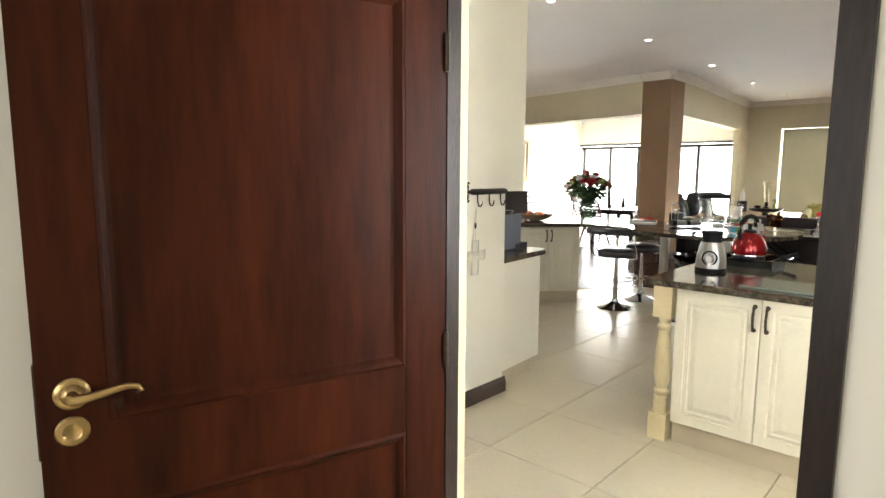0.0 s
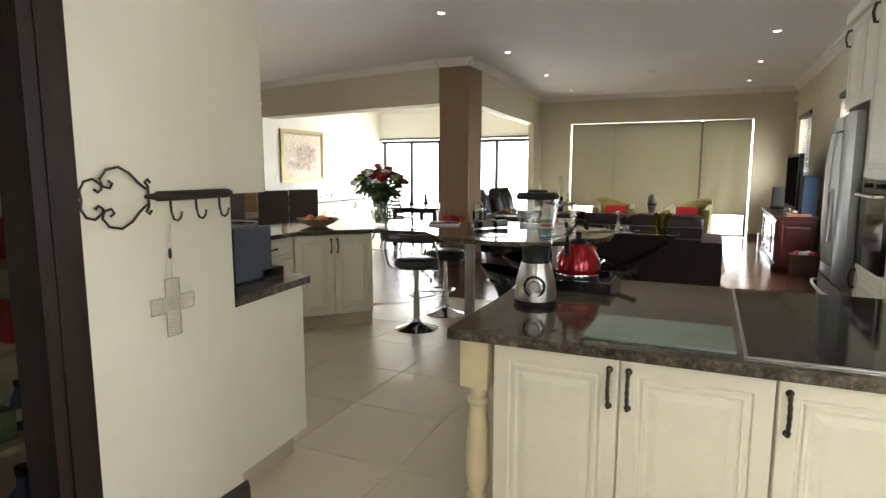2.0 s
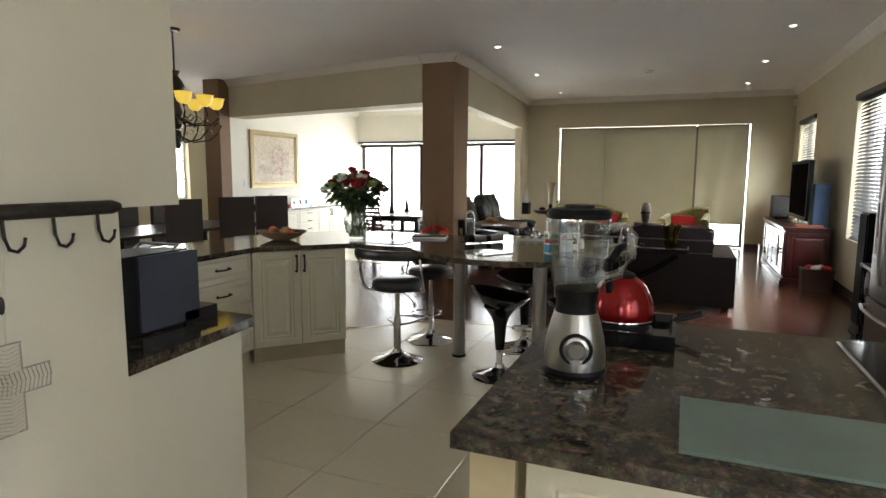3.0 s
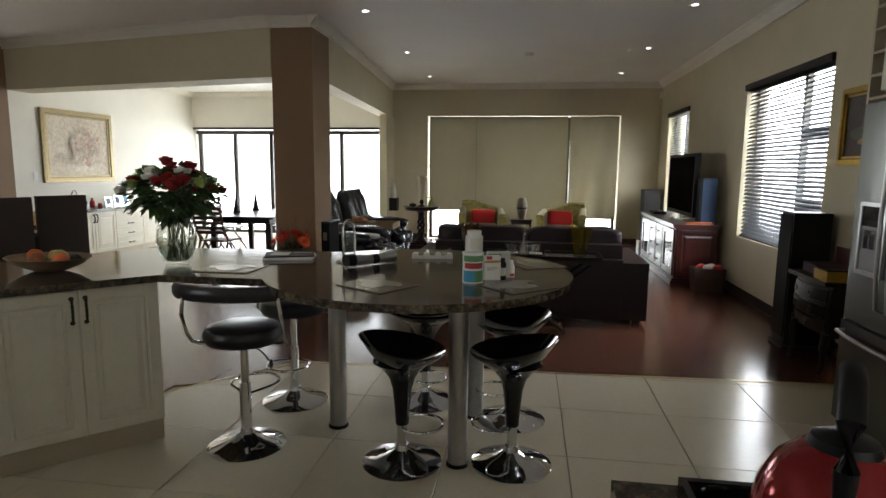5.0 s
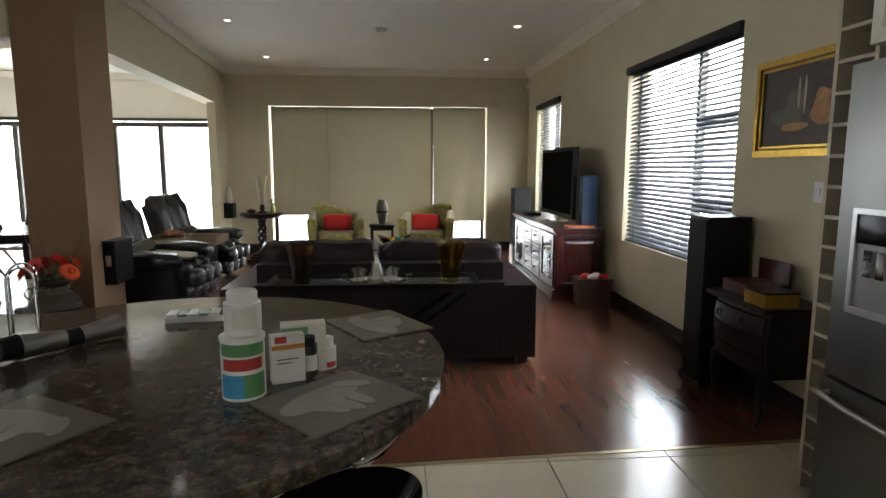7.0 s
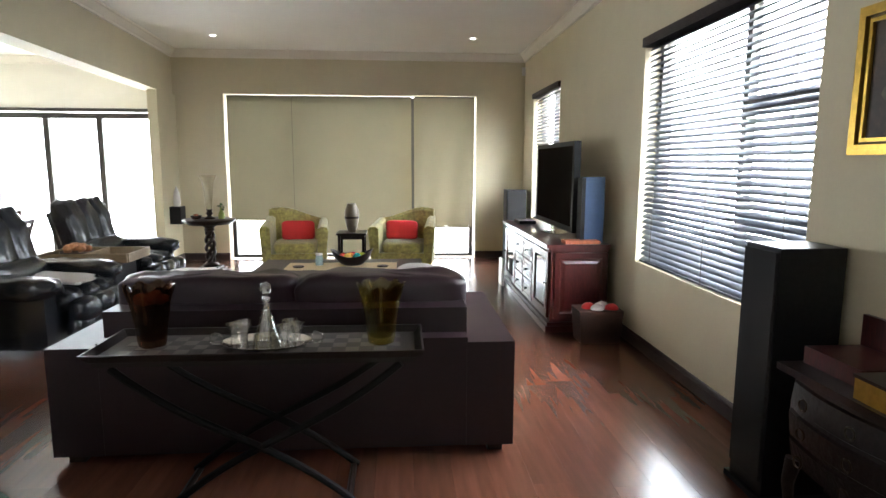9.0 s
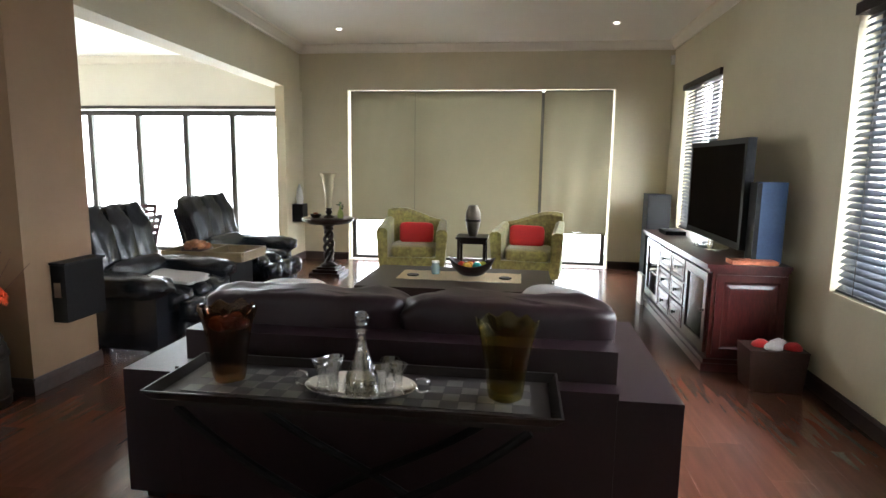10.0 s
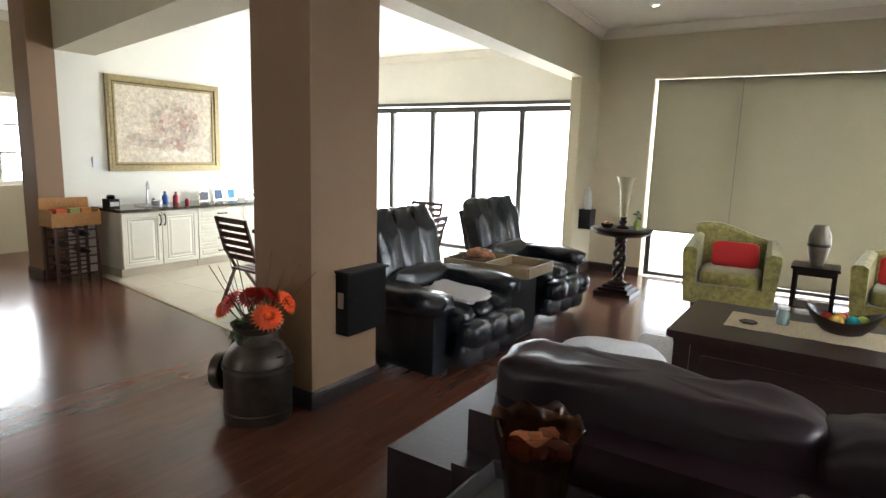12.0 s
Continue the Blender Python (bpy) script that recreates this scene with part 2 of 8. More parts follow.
def wall(name, x0, x1, y0, y1, z0=0.0, z1=CEIL, mat=M_WALL, label="", holes=()):
    """A wall with openings through it: holes are (a0, a1, z0, z1) along its long side."""
    bm = B()
    along_x = (x1 - x0) > (y1 - y0)
    cuts = sorted(holes)
    a, end = (x0, x1) if along_x else (y0, y1)

    def put(p, q, lo, hi):
        if q - p > 1e-4 and hi - lo > 1e-4:
            box(bm, p, q, y0, y1, lo, hi) if along_x else box(bm, x0, x1, p, q, lo, hi)
    for h0, h1, lo, hi in cuts:
        put(a, h0, z0, z1)
        put(h0, h1, z0, lo)
        put(h0, h1, hi, z1)
        a = h1
    put(a, end, z0, z1)
    return structure(name, bm, mat, label or "painted plaster wall", "wall")


# The first opening is made up, out of view, and admits kitchen fill.
wall("wall_east", EAST, EAST + 0.25, 1.17, 15.94, holes=((1.75, 3.05, 0.98, 2.20), (8.92, 10.99, 0.715, 2.53), (13.55, 15.02, 0.715, 2.55)), label="warm beige painted plaster wall with two windows")
wall("wall_north", -4.16, EAST, NORTH, NORTH + 0.25, holes=((-3.15, 0.77, 0.0, 2.58),), label="warm beige painted wall with a wide glazed door")
wall("wall_dining_north", WEST - 0.25, -4.16, NORTH, NORTH + 0.25, holes=((-8.43, -4.20, 0.0, 2.30),), mat=M_CREAM, label="cream wall above the folding glass doors")
wall("wall_dining_west", WEST - 0.25, WEST, 10.95, NORTH, mat=M_CREAM, label="cream painted wall of the dining room")
wall("wall_stub_west", WEST - 0.36, WEST + 0.004, 10.68, 10.95, mat=M_TAUPE, label="taupe wall end beside the dining room")
wall("wall_far_west", -10.75, -10.5, 1.17, 15.94, holes=((10.3, 11.95, 0.93, 2.18),), label="beige wall with a window")
wall("wall_lounge_north", -10.5, WEST - 0.25, 15.69, 15.94, label="beige wall of the lounge")
# The opening beside the doorway is added, unseen, for the south fill lamp.
wall("wall_south", -10.75, EAST, 1.17, 1.39, mat=M_CREAM, holes=((-0.70, 0.335, 0.0, 2.14), (0.86, 1.40, 1.0, 2.2)), label="cream wall with the hall doorway")
# This unseen opening is added for the kitchen fill lamp.
wall("wall_kitchen_back", -10.5, -1.88, 3.02, 3.19, mat=M_CREAM, holes=((-6.5, -4.7, 1.1, 2.2),), label="cream wall behind the kitchen counter")
wall("wall_key", -2.02, -1.88, 2.52, 3.02, mat=M_CREAM, label="cream wall end with a key rack")
wall("wall_pantry_door", -2.02, -1.88, 1.39, 2.52, mat=M_WALL, holes=((1.55, 2.44, 0.0, 2.10),), label="cream wall with the pantry opening")
wall("wall_pantry_west", -2.92, -2.80, 1.39, 3.02, mat=M_CREAM, label="cream pantry wall")
wall("wall_hall_west", -1.14, -1.02, -2.0, 1.17, mat=M_CREAM, label="white hall wall")
wall("wall_hall_east", 0.72, 0.80, -2.0, 1.17, mat=M_CREAM, label="white hall wall")
# Out of view; its opening is made up to pass the hall fill.
wall("wall_hall_south", -1.14, 0.80, -2.2, -2.0, mat=M_CREAM, holes=((-0.8, 0.5, 0.9, 2.3),), label="white hall wall with an unseen opening added for fill light")

bm = B()
box(bm, -11.0, 2.0, -2.5, 16.2, CEIL, CEIL + 0.2)
structure("ceiling", bm, M_CEIL, "flat white painted ceiling", "ceiling")
bm = B()
prism(bm, [(WEST, beam_y(WEST) + 0.44), (COL[0], beam_y(COL[0]) + 0.44), (-3.9, COL[3]), (-4.14, NORTH), (WEST, NORTH)], DINE_CEIL, CEIL - 0.002)
structure("ceiling_dining", bm, M_CEIL, "white ceiling of the dining room, slightly lower", "ceiling")

bm = B()
box(bm, -0.70, -0.696, 1.262, 1.388, 0.002, 2.13)
structure("trim_reveal", bm, M_WALL, "beige painted side of the hall doorway", "trim")
bm = B()
box(bm, *COL, 0.0, CEIL)
structure("column", bm, M_TAUPE, "square taupe painted column", "column", bevel=0.008)
bm = B()
prism(bm, [(-3.80, COL[3]), (COL[1], COL[3]), (-3.90, NORTH), (-4.14, NORTH)], 2.55, CEIL)
structure("beam_east", bm, M_WALL, "beige painted downstand beam", "beam")
bm = B()
prism(bm, [(WEST - 0.3, beam_y(WEST - 0.3)), (COL[0], beam_y(COL[0])), (COL[0], beam_y(COL[0]) + 0.44), (WEST - 0.3, beam_y(WEST - 0.3) + 0.44)], 2.55, CEIL)
structure("beam_south", bm, M_WALL, "beige painted downstand beam", "beam")
bm = B()
box(bm, -4.0, -3.865, 15.0, NORTH, 0, 2.55)
structure("wall_pilaster", bm, M_WALL, "beige wall end beside the folding doors", "wall")


def cornice(name, a, b, inward, z=CEIL):
    """A coved moulding under the ceiling from a to b."""
    a, b, w = Vector((*a, 0)), Vector((*b, 0)), Vector((*inward, 0))
    prof = [(0, 0), (0.022, 0.0), (0.027, 0.022), (0.043, 0.037), (0.073, 0.068), (0.091, 0.088), (0.109, 0.093), (0.115, 0.112), (0.0, 0.112)]
    bm = B()
    r = []
    for p in (a, b):
        r.append([bm.verts.new(p + w * d + Vector((0, 0, z - 0.112 + h))) for d, h in prof])
    n = len(prof)
    for i in range(n):
        bm.faces.new((r[0][i], r[0][(i + 1) % n], r[1][(i + 1) % n], r[1][i]))
    bm.faces.new(r[0])
    bm.faces.new(r[1][::-1])
    structure(name, bm, M_CORNICE, "white moulded plaster cornice", "cornice")


SB, SE = Vector((-0.196, -0.981)), Vector((0.998, 0.068))
for i, (a, b, w) in enumerate([((-3.90, NORTH), (EAST, NORTH), (0, -1)), ((EAST, 1.39), (EAST, NORTH), (-1, 0)), ((COL[1], COL[3]), (-3.90, NORTH), SE),
                               ((COL[1], COL[2] - 0.11), (COL[1], COL[3] + 0.05), (1, 0)), ((COL[0] - 0.11, COL[2]), (COL[1] + 0.11, COL[2]), (0, -1)),
                               ((WEST - 0.3, beam_y(WEST - 0.3)), (COL[0], beam_y(COL[0])), SB), ((WEST, beam_y(WEST) + 0.44), (COL[0], beam_y(COL[0]) + 0.44), -SB),
                               ((-3.80, COL[3]), (-4.14, NORTH), -SE), ((WEST, 11.3), (WEST, NORTH), (1, 0)), ((WEST, NORTH), (-4.14, NORTH), (0, -1)),
                               ((-10.5, 1.4), (-10.5, 15.6), (1, 0))]):
    cornice("cornice_%d" % (i + 1), a, b, w, DINE_CEIL if 6 <= i <= 9 else CEIL)


def skirting(name, a, b, inward, h=0.11, d=0.018):
    a, b, w = Vector((*a, 0)), Vector((*b, 0)), Vector((*inward, 0))
    prof = [(0, 0), (d, 0), (d, h * 0.72), (d * 0.75, h * 0.78), (d * 0.75, h * 0.86), (d * 0.35, h), (0, h)]
    bm = B()
    r = [[bm.verts.new(p + w * (q + 0.002) + Vector((0, 0, z + 0.002))) for q, z in prof] for p in (a, b)]
    n = len(prof)
    for i in range(n):
        bm.faces.new((r[0][i], r[0][(i + 1) % n], r[1][(i + 1) % n], r[1][i]))
    bm.faces.new(r[0])
    bm.faces.new(r[1][::-1])
    structure(name, bm, M_SKIRT, "dark stained skirting board", "baseboard")


for i, (a, b, w) in enumerate([((EAST, 7.7), (EAST, NORTH), (-1, 0)), ((-3.865, NORTH), (-3.15, NORTH), (0, -1)), ((0.77, NORTH), (EAST, NORTH), (0, -1)),
                               ((COL[1], COL[2] - 0.018), (COL[1], COL[3] + 0.018), (1, 0)), ((COL[0] - 0.018, COL[2]), (COL[1] + 0.018, COL[2]), (0, -1)), ((COL[0], COL[3]), (COL[1], COL[3]), (0, 1)), ((COL[0], COL[2]), (COL[0], COL[3]), (-1, 0)),
                               ((-3.865, 15.0), (-3.865, NORTH), (1, 0)), ((-1.88, 2.54), (-1.88, 3.21), (1, 0)), ((WEST + 0.004, 10.68), (WEST + 0.004, 10.95), (1, 0)), ((WEST - 0.36, 10.68), (WEST + 0.02, 10.68), (0, -1)), ((-1.02, -1.9), (-1.02, 1.1), (1, 0))]):
    skirting("baseboard_%d" % (i + 1), a, b, w, 0.105 if i == 8 else 0.11)

# floors: a slab, and the pieces laid on it further down
bm = B()
box(bm, -11.0, 2.0, -2.5, 16.2, -0.3, -0.012)
structure("floor", bm, M_GROUT, "concrete floor slab with grey-beige grout", "floor")
bm = B()
box(bm, -400, 400, -400, 400, -0.6, -0.32)
structure("ground", bm, M_GROUND, "pale paving outside the house", "ground")


def backdrop(name, x0, x1, y0, y1, z0, z1, mat=M_GLOW):
    bm = B()
    box(bm, x0, x1, y0, y1, z0, z1)
    structure(name, bm, mat, "bright hazy daylight outside the windows", "backdrop")


backdrop("backdrop_north", -14, 8, 19.0, 19.05, -0.3, 6.5)
backdrop("backdrop_east", 4.2, 4.25, 3, 18.9, -0.3, 6.5, M_GLOW_EAST)
backdrop("backdrop_west", -13.4, -13.35, 2, 18.5, -0.3, 6.0)

# ---- more materials ----
M_CABINET = material("cream_lacquer", (0.74, 0.70, 0.58), 0.42, grain=0.03, grain_scale=40, stain=0.06, stain_scale=2.5, bump=0.03)
M_GLAZE = material("antique_glaze", (0.52, 0.45, 0.33), 0.5, grain=0.15, grain_scale=40)
M_PLINTH = material("beige_plinth", (0.52, 0.45, 0.33), 0.5, stain=0.1)
M_POST = material("cream_turned_wood", (0.66, 0.56, 0.36), 0.45, stain=0.12, stain_scale=6, bump=0.05)
M_IRON = material("dark_iron", (0.045, 0.038, 0.034), 0.42, metal=0.7, grain=0.2, bump=0.2)
M_PEWTER = material("aged_brass_handle", (0.055, 0.042, 0.030), 0.4, metal=0.85, grain=0.2)
M_BRASS = material("antique_brass", (0.36, 0.25, 0.11), 0.28, metal=0.95, grain=0.15, grain_scale=20)
M_CHROME = material("chrome", (0.72, 0.72, 0.74), 0.06, metal=1.0)
M_SILVER = material("silver_plate", (0.80, 0.78, 0.74), 0.16, metal=1.0, grain=0.06)
M_STEEL = material("brushed_steel", (0.45, 0.445, 0.44), 0.28, metal=1.0, grain=0.06, grain_scale=30, stretch=(1, 1, 12), bump=0.03)
M_FRIDGE = material("fridge_steel", (0.17, 0.172, 0.16), 0.36, metal=0.95, grain=0.05, grain_scale=60, stretch=(8, 8, 0.4))
M_BLACKGLOSS = material("black_gloss_plastic", (0.006, 0.006, 0.007), 0.07, coat=0.15, spec=0.4, stain=0.2)
M_BLACK = material("black_plastic", (0.010, 0.010, 0.011), 0.42, grain=0.2, spec=0.18)
M_BLUEGREY = material("blue_grey_plastic", (0.055, 0.065, 0.10), 0.35, stain=0.1)
M_VINYL = material("black_vinyl", (0.014, 0.014, 0.016), 0.32, grain=0.2, bump=0.15, bump_scale=160)
M_HOB = material("black_ceramic_glass", (0.010, 0.009, 0.008), 0.07, stain=0.1, spec=0.3)
M_FROST = material("frosted_glass_board", (0.17, 0.23, 0.205), 0.16, coat=0.2, stain=0.08, stain_scale=8)
M_RED = material("red_metallic", (0.27, 0.006, 0.010), 0.14, metal=0.5, coat=0.4)
M_WHITE = material("white_plastic", (0.78, 0.77, 0.74), 0.4, stain=0.04)
M_PAPER = material("paper", (0.70, 0.67, 0.60), 0.7, grain=0.04, stain=0.06, stain_scale=12)
M_CLEAR = glass_material("clear_glass", (0.96, 0.97, 0.96), 0.06)
M_CRYSTAL = glass_material("cut_crystal", (0.965, 0.97, 0.975), 0.18, 0.02)
M_JAR = glass_material("thick_jug_glass", (0.94, 0.95, 0.95), 0.075, 0.04)
M_VASEGLASS = glass_material("vase_glass", (0.95, 0.96, 0.95), 0.06)
M_LEAF = material("leaf_green", (0.055, 0.105, 0.03), 0.45, grain=0.3, grain_scale=20, random_tone=0.4, island=True)
M_STEM = material("stem_green", (0.06, 0.09, 0.03), 0.5, grain=0.2)
M_ROSE = material("red_rose_petal", (0.27, 0.008, 0.010), 0.6, grain=0.3, grain_scale=30)
M_GERBERA = material("gerbera_petal", (0.80, 0.095, 0.015), 0.55, grain=0.2, grain_scale=30)
M_GERBERA_RED = material("red_gerbera_petal", (0.62, 0.022, 0.010), 0.55, grain=0.2, grain_scale=30)
M_ORANGE = material("orange_petal", (0.62, 0.10, 0.02), 0.55, grain=0.2, grain_scale=30)
M_PINKROSE = material("dusky_rose_petal", (0.33, 0.014, 0.014), 0.6, grain=0.3, grain_scale=30)
M_LIME = material("lime_petal", (0.30, 0.36, 0.10), 0.6, grain=0.2)
M_WHITEFLOWER = material("white_petal", (0.75, 0.74, 0.68), 0.6, grain=0.1)


def granite():
    m = material("speckled_granite", (0.085, 0.068, 0.050), 0.09, spec=0.36)
    n, ln = m.node_tree.nodes, m.node_tree.links
    p = n["Principled BSDF"]
    tc = n.new("ShaderNodeTexCoord")
    big, fine, vor, mx, mx2 = n.new("ShaderNodeTexNoise"), n.new("ShaderNodeTexNoise"), n.new("ShaderNodeTexVoronoi"), n.new("ShaderNodeMix"), n.new("ShaderNodeMix")
    big.inputs["Scale"].default_value, big.inputs["Detail"].default_value, big.inputs["Roughness"].default_value = 24, 8, 0.75
    fine.inputs["Scale"].default_value, fine.inputs["Detail"].default_value = 90, 6
    vor.inputs["Scale"].default_value = 120
    r1, r2 = n.new("ShaderNodeValToRGB"), n.new("ShaderNodeValToRGB")
    r1.color_ramp.elements[0].position, r1.color_ramp.elements[0].color = 0.38, (0.026, 0.021, 0.016, 1)
    r1.color_ramp.elements[1].position, r1.color_ramp.elements[1].color = 0.66, (0.21, 0.172, 0.125, 1)
    e = r1.color_ramp.elements.new(0.52)
    e.color = (0.085, 0.068, 0.049, 1)
    r2.color_ramp.elements[0].position, r2.color_ramp.elements[0].color = 0.60, (0, 0, 0, 1)
    r2.color_ramp.elements[1].position, r2.color_ramp.elements[1].color = 0.80, (1, 1, 1, 1)
    for t in (big, fine, vor):
        ln.new(tc.outputs["Object"], t.inputs["Vector"])
    ln.new(big.outputs[0], r1.inputs[0])
    ln.new(fine.outputs[0], r2.inputs[0])
    for x in (mx, mx2):
        x.data_type = 'RGBA'
    ln.new(r2.outputs[0], mx.inputs[0])
    ln.new(r1.outputs[0], mx.inputs[6])
    mx.inputs[7].default_value = (0.24, 0.21, 0.165, 1)
    mx2.blend_type = 'MULTIPLY'
    mx2.inputs[0].default_value = 0.35
    ln.new(mx.outputs[2], mx2.inputs[6])
    ln.new(vor.outputs["Color"], mx2.inputs[7])
    ln.new(mx2.outputs[2], p.inputs["Base Color"])
    return m


M_GRANITE = granite()


# ---- windows ----
def glazing(name, x0, x1, z0, z1, y, posts, rails=(), t=0.05, d=0.07, label=""):
    """Framed glazing in a wall that runs along x."""
    w = thing(name, Matrix(), label, "window")
    w["kind"] = "structure"
    for a, b, lo, hi, nm in [(x0, x1, z1 - t, z1, "frame"), (x0, x1, z0, z0 + t * 0.7, "frame")] + [(p - t / 2, p + t / 2, z0 + t * 0.7, z1 - t, "frame") for p in posts]:
        bm = B()
        box(bm, a, b, y - d / 2, y + d / 2, lo, hi)
        part(nm, bm, M_ALU, w, bevel=0.006)
    for a, b, z in rails:
        bm = B()
        box(bm, a, b, y - d / 2 + 0.006, y + d / 2 - 0.006, z - t / 2, z + t / 2)
        part("rail", bm, M_ALU, w, bevel=0.006)
    ps = sorted(posts)
    for a, b in zip(ps, ps[1:]):
        bm = B()
        box(bm, a + t / 2, b - t / 2, y - 0.003, y + 0.003, z0 + t * 0.7, z1 - t)
        g = part("pane", bm, M_GLASS, w)
        g.visible_shadow = False
    return w


glazing("window_dining", -8.41, -4.22, 0.02, 2.28, NORTH + 0.12, (-8.33, -7.50, -6.66, -5.84, -5.05), t=0.085, label="dark bronze folding glass doors, partly open")
bm = B()
box(bm, -8.42, -4.18, NORTH - 0.03, NORTH - 0.002, 2.29, 2.34)
structure("trim_dining_head", bm, M_ALU, "dark rail over the folding doors", "trim")
glazing("window_roller", -3.12, 0.74, 0.02, 2.555, NORTH + 0.13, (-3.09, -2.12, -0.245, 0.71), t=0.065, label="wide bronze framed sliding doors behind roller blinds")


def roller_blind(x0, x1, z0, billow=0.0, label=""):
    th = thing("roller_blind", pose((x0 + x1) / 2, NORTH + 0.05 - 1.1 * billow, 2.548), label, "blind", "roller blinds")
    w = (x1 - x0) / 2
    bm = B()
    tube(bm, [(-w, 0, 0), (w, 0, 0)], 0.018, 10)
    part("tube", bm, M_ALU, th)
    bm = B()
    nx, nz = 16, 20
    h = 2.54 - z0
    g = [[bm.verts.new((-w + 2 * w * i / nx, -0.02 - billow * (math.sin(i * 0.9 + j * 0.15) * 0.5 + 0.8 * math.exp(-(i / 2.2) ** 2)) * (j / nz) + 0.002 * math.sin(i * 1.7 + j * 0.4), -h * j / nz)) for i in range(nx + 1)] for j in range(nz + 1)]
    for j in range(nz):
        for i in range(nx):
            bm.faces.new((g[j][i], g[j][i + 1], g[j + 1][i + 1], g[j + 1][i]))
    part("cloth", bm, M_BLIND, th, smooth=True)
    bm = B()
    box(bm, -w, w, -0.03 - billow * 0.6, -0.012 - billow * 0.6, -h - 0.022, -h + 0.004)
    part("bottom_bar", bm, M_BLIND, th, bevel=0.004)


roller_blind(-3.11, -2.124, 0.64, label="beige roller blind let down to knee height")
roller_blind(-2.119, -0.262, 0.10, label="wide beige roller blind let down to the floor")
roller_blind(-0.222, 0.735, 0.52, 0.065, label="beige roller blind hanging slightly billowed")

M_SLAT = material("dark_wood_slat", (0.052, 0.058, 0.072), 0.4, grain=0.2, grain_scale=30, stretch=(1, 0.3, 1))
M_CORD = material("blind_cord", (0.12, 0.1, 0.09), 0.7)


def east_window(name, y0, y1, z0, z1, posts, rails, label):
    w = thing(name, Matrix(), label, "window")
    w["kind"] = "structure"
    x, d, t = EAST + 0.16, 0.06, 0.06
    for a, b, lo, hi in [(y0, y1, z1 - t, z1), (y0, y1, z0, z0 + t)] + [(p - t / 2, p + t / 2, z0 + t, z1 - t) for p in posts]:
        bm = B()
        box(bm, x - d / 2, x + d / 2, a, b, lo, hi)
        part("frame", bm, M_ALU, w, bevel=0.005)
    for a, b, z in rails:
        bm = B()
        box(bm, x - d / 2 + 0.005, x + d / 2 - 0.005, a, b, z - 0.045, z + 0.045)
        part("rail", bm, M_ALU, w, bevel=0.005)
    ps = sorted(posts)
    for a, b in zip(ps, ps[1:]):
        bm = B()
        box(bm, x - 0.003, x + 0.003, a + t / 2, b - t / 2, z0 + t, z1 - t)
        g = part("pane", bm, M_GLASS, w)
        g.visible_shadow = False
    # venetian blind hung in the opening
    v = thing("venetian_blind", pose(EAST + 0.055, (y0 + y1) / 2, z0), "dark wooden venetian blind with its slats half open", "blind", "venetian blinds")
    L = (y1 - y0) / 2 - 0.012
    bm = B()
    box(bm, -0.085, 0.03, -L - 0.008, L + 0.008, z1 - z0 - 0.075, z1 - z0 - 0.004)
    part("valance", bm, M_FRAMEWOOD, v, bevel=0.006)
    bm = B()
    prism_pts = []
    for k in range(5):
        f = k / 4 - 0.5
        prism_pts.append((f * 0.05, 0.004 * (1 - (2 * f) ** 2)))
    a = [[bm.verts.new((px, s * L, pz)) for px, pz in prism_pts] + [bm.verts.new((px, s * L, pz - 0.003)) for px, pz in reversed(prism_pts)] for s in (-1, 1)]
    n = len(a[0])
    for i in range(n):
        bm.faces.new((a[0][i], a[0][(i + 1) % n], a[1][(i + 1) % n], a[1][i]))
    bm.faces.new(a[0])
    bm.faces.new(a[1][::-1])
    slat = flush("slat", bm, M_SLAT)
    z = 0.035
    while z < z1 - z0 - 0.085:
        ob = new("slat", slat)
        ob.parent = v
        ob.matrix_local = pose(0, 0, z, 0, -40, 0)
        z += 0.0445
    bm = B()
    box(bm, -0.026, 0.026, -L, L, 0.004, 0.02)
    part("bottom_rail", bm, M_SLAT, v, bevel=0.004)
    for f in (-0.8, 0.0, 0.8):
        for dx in (-0.027, 0.027):
            bm = B()
            tube(bm, [(dx, f * L, 0.01), (dx, f * L, z1 - z0 - 0.07)], 0.0018, 5)
            part("cord", bm, M_CORD, v)


east_window("window_near", 8.92, 10.99, 0.715, 2.53, (8.95, 9.75, 10.96), ((8.95, 9.75, 1.89), (8.95, 9.75, 1.20)), "bronze framed window behind a venetian blind")
east_window("window_far", 13.55, 15.02, 0.715, 2.55, (13.58, 14.28, 14.99), ((13.58, 14.28, 1.78),), "bronze framed window behind a venetian blind")
w = thing("window_west", Matrix(), "bright white framed window with glazing bars", "window")
w["kind"] = "structure"
for a, b, lo, hi in ((10.3, 11.95, 2.12, 2.18), (10.3, 11.95, 0.93, 0.99), (10.3, 10.36, 0.99, 2.12), (11.89, 11.95, 0.99, 2.12), (11.10, 11.15, 0.99, 2.12), (10.36, 11.10, 1.36, 1.39), (11.15, 11.89, 1.36, 1.39), (10.36, 11.10, 1.74, 1.77), (11.15, 11.89, 1.74, 1.77)):
    bm = B()
    box(bm, -10.66, -10.60, a, b, lo, hi)
    part("frame", bm, M_WHITE, w, bevel=0.004)

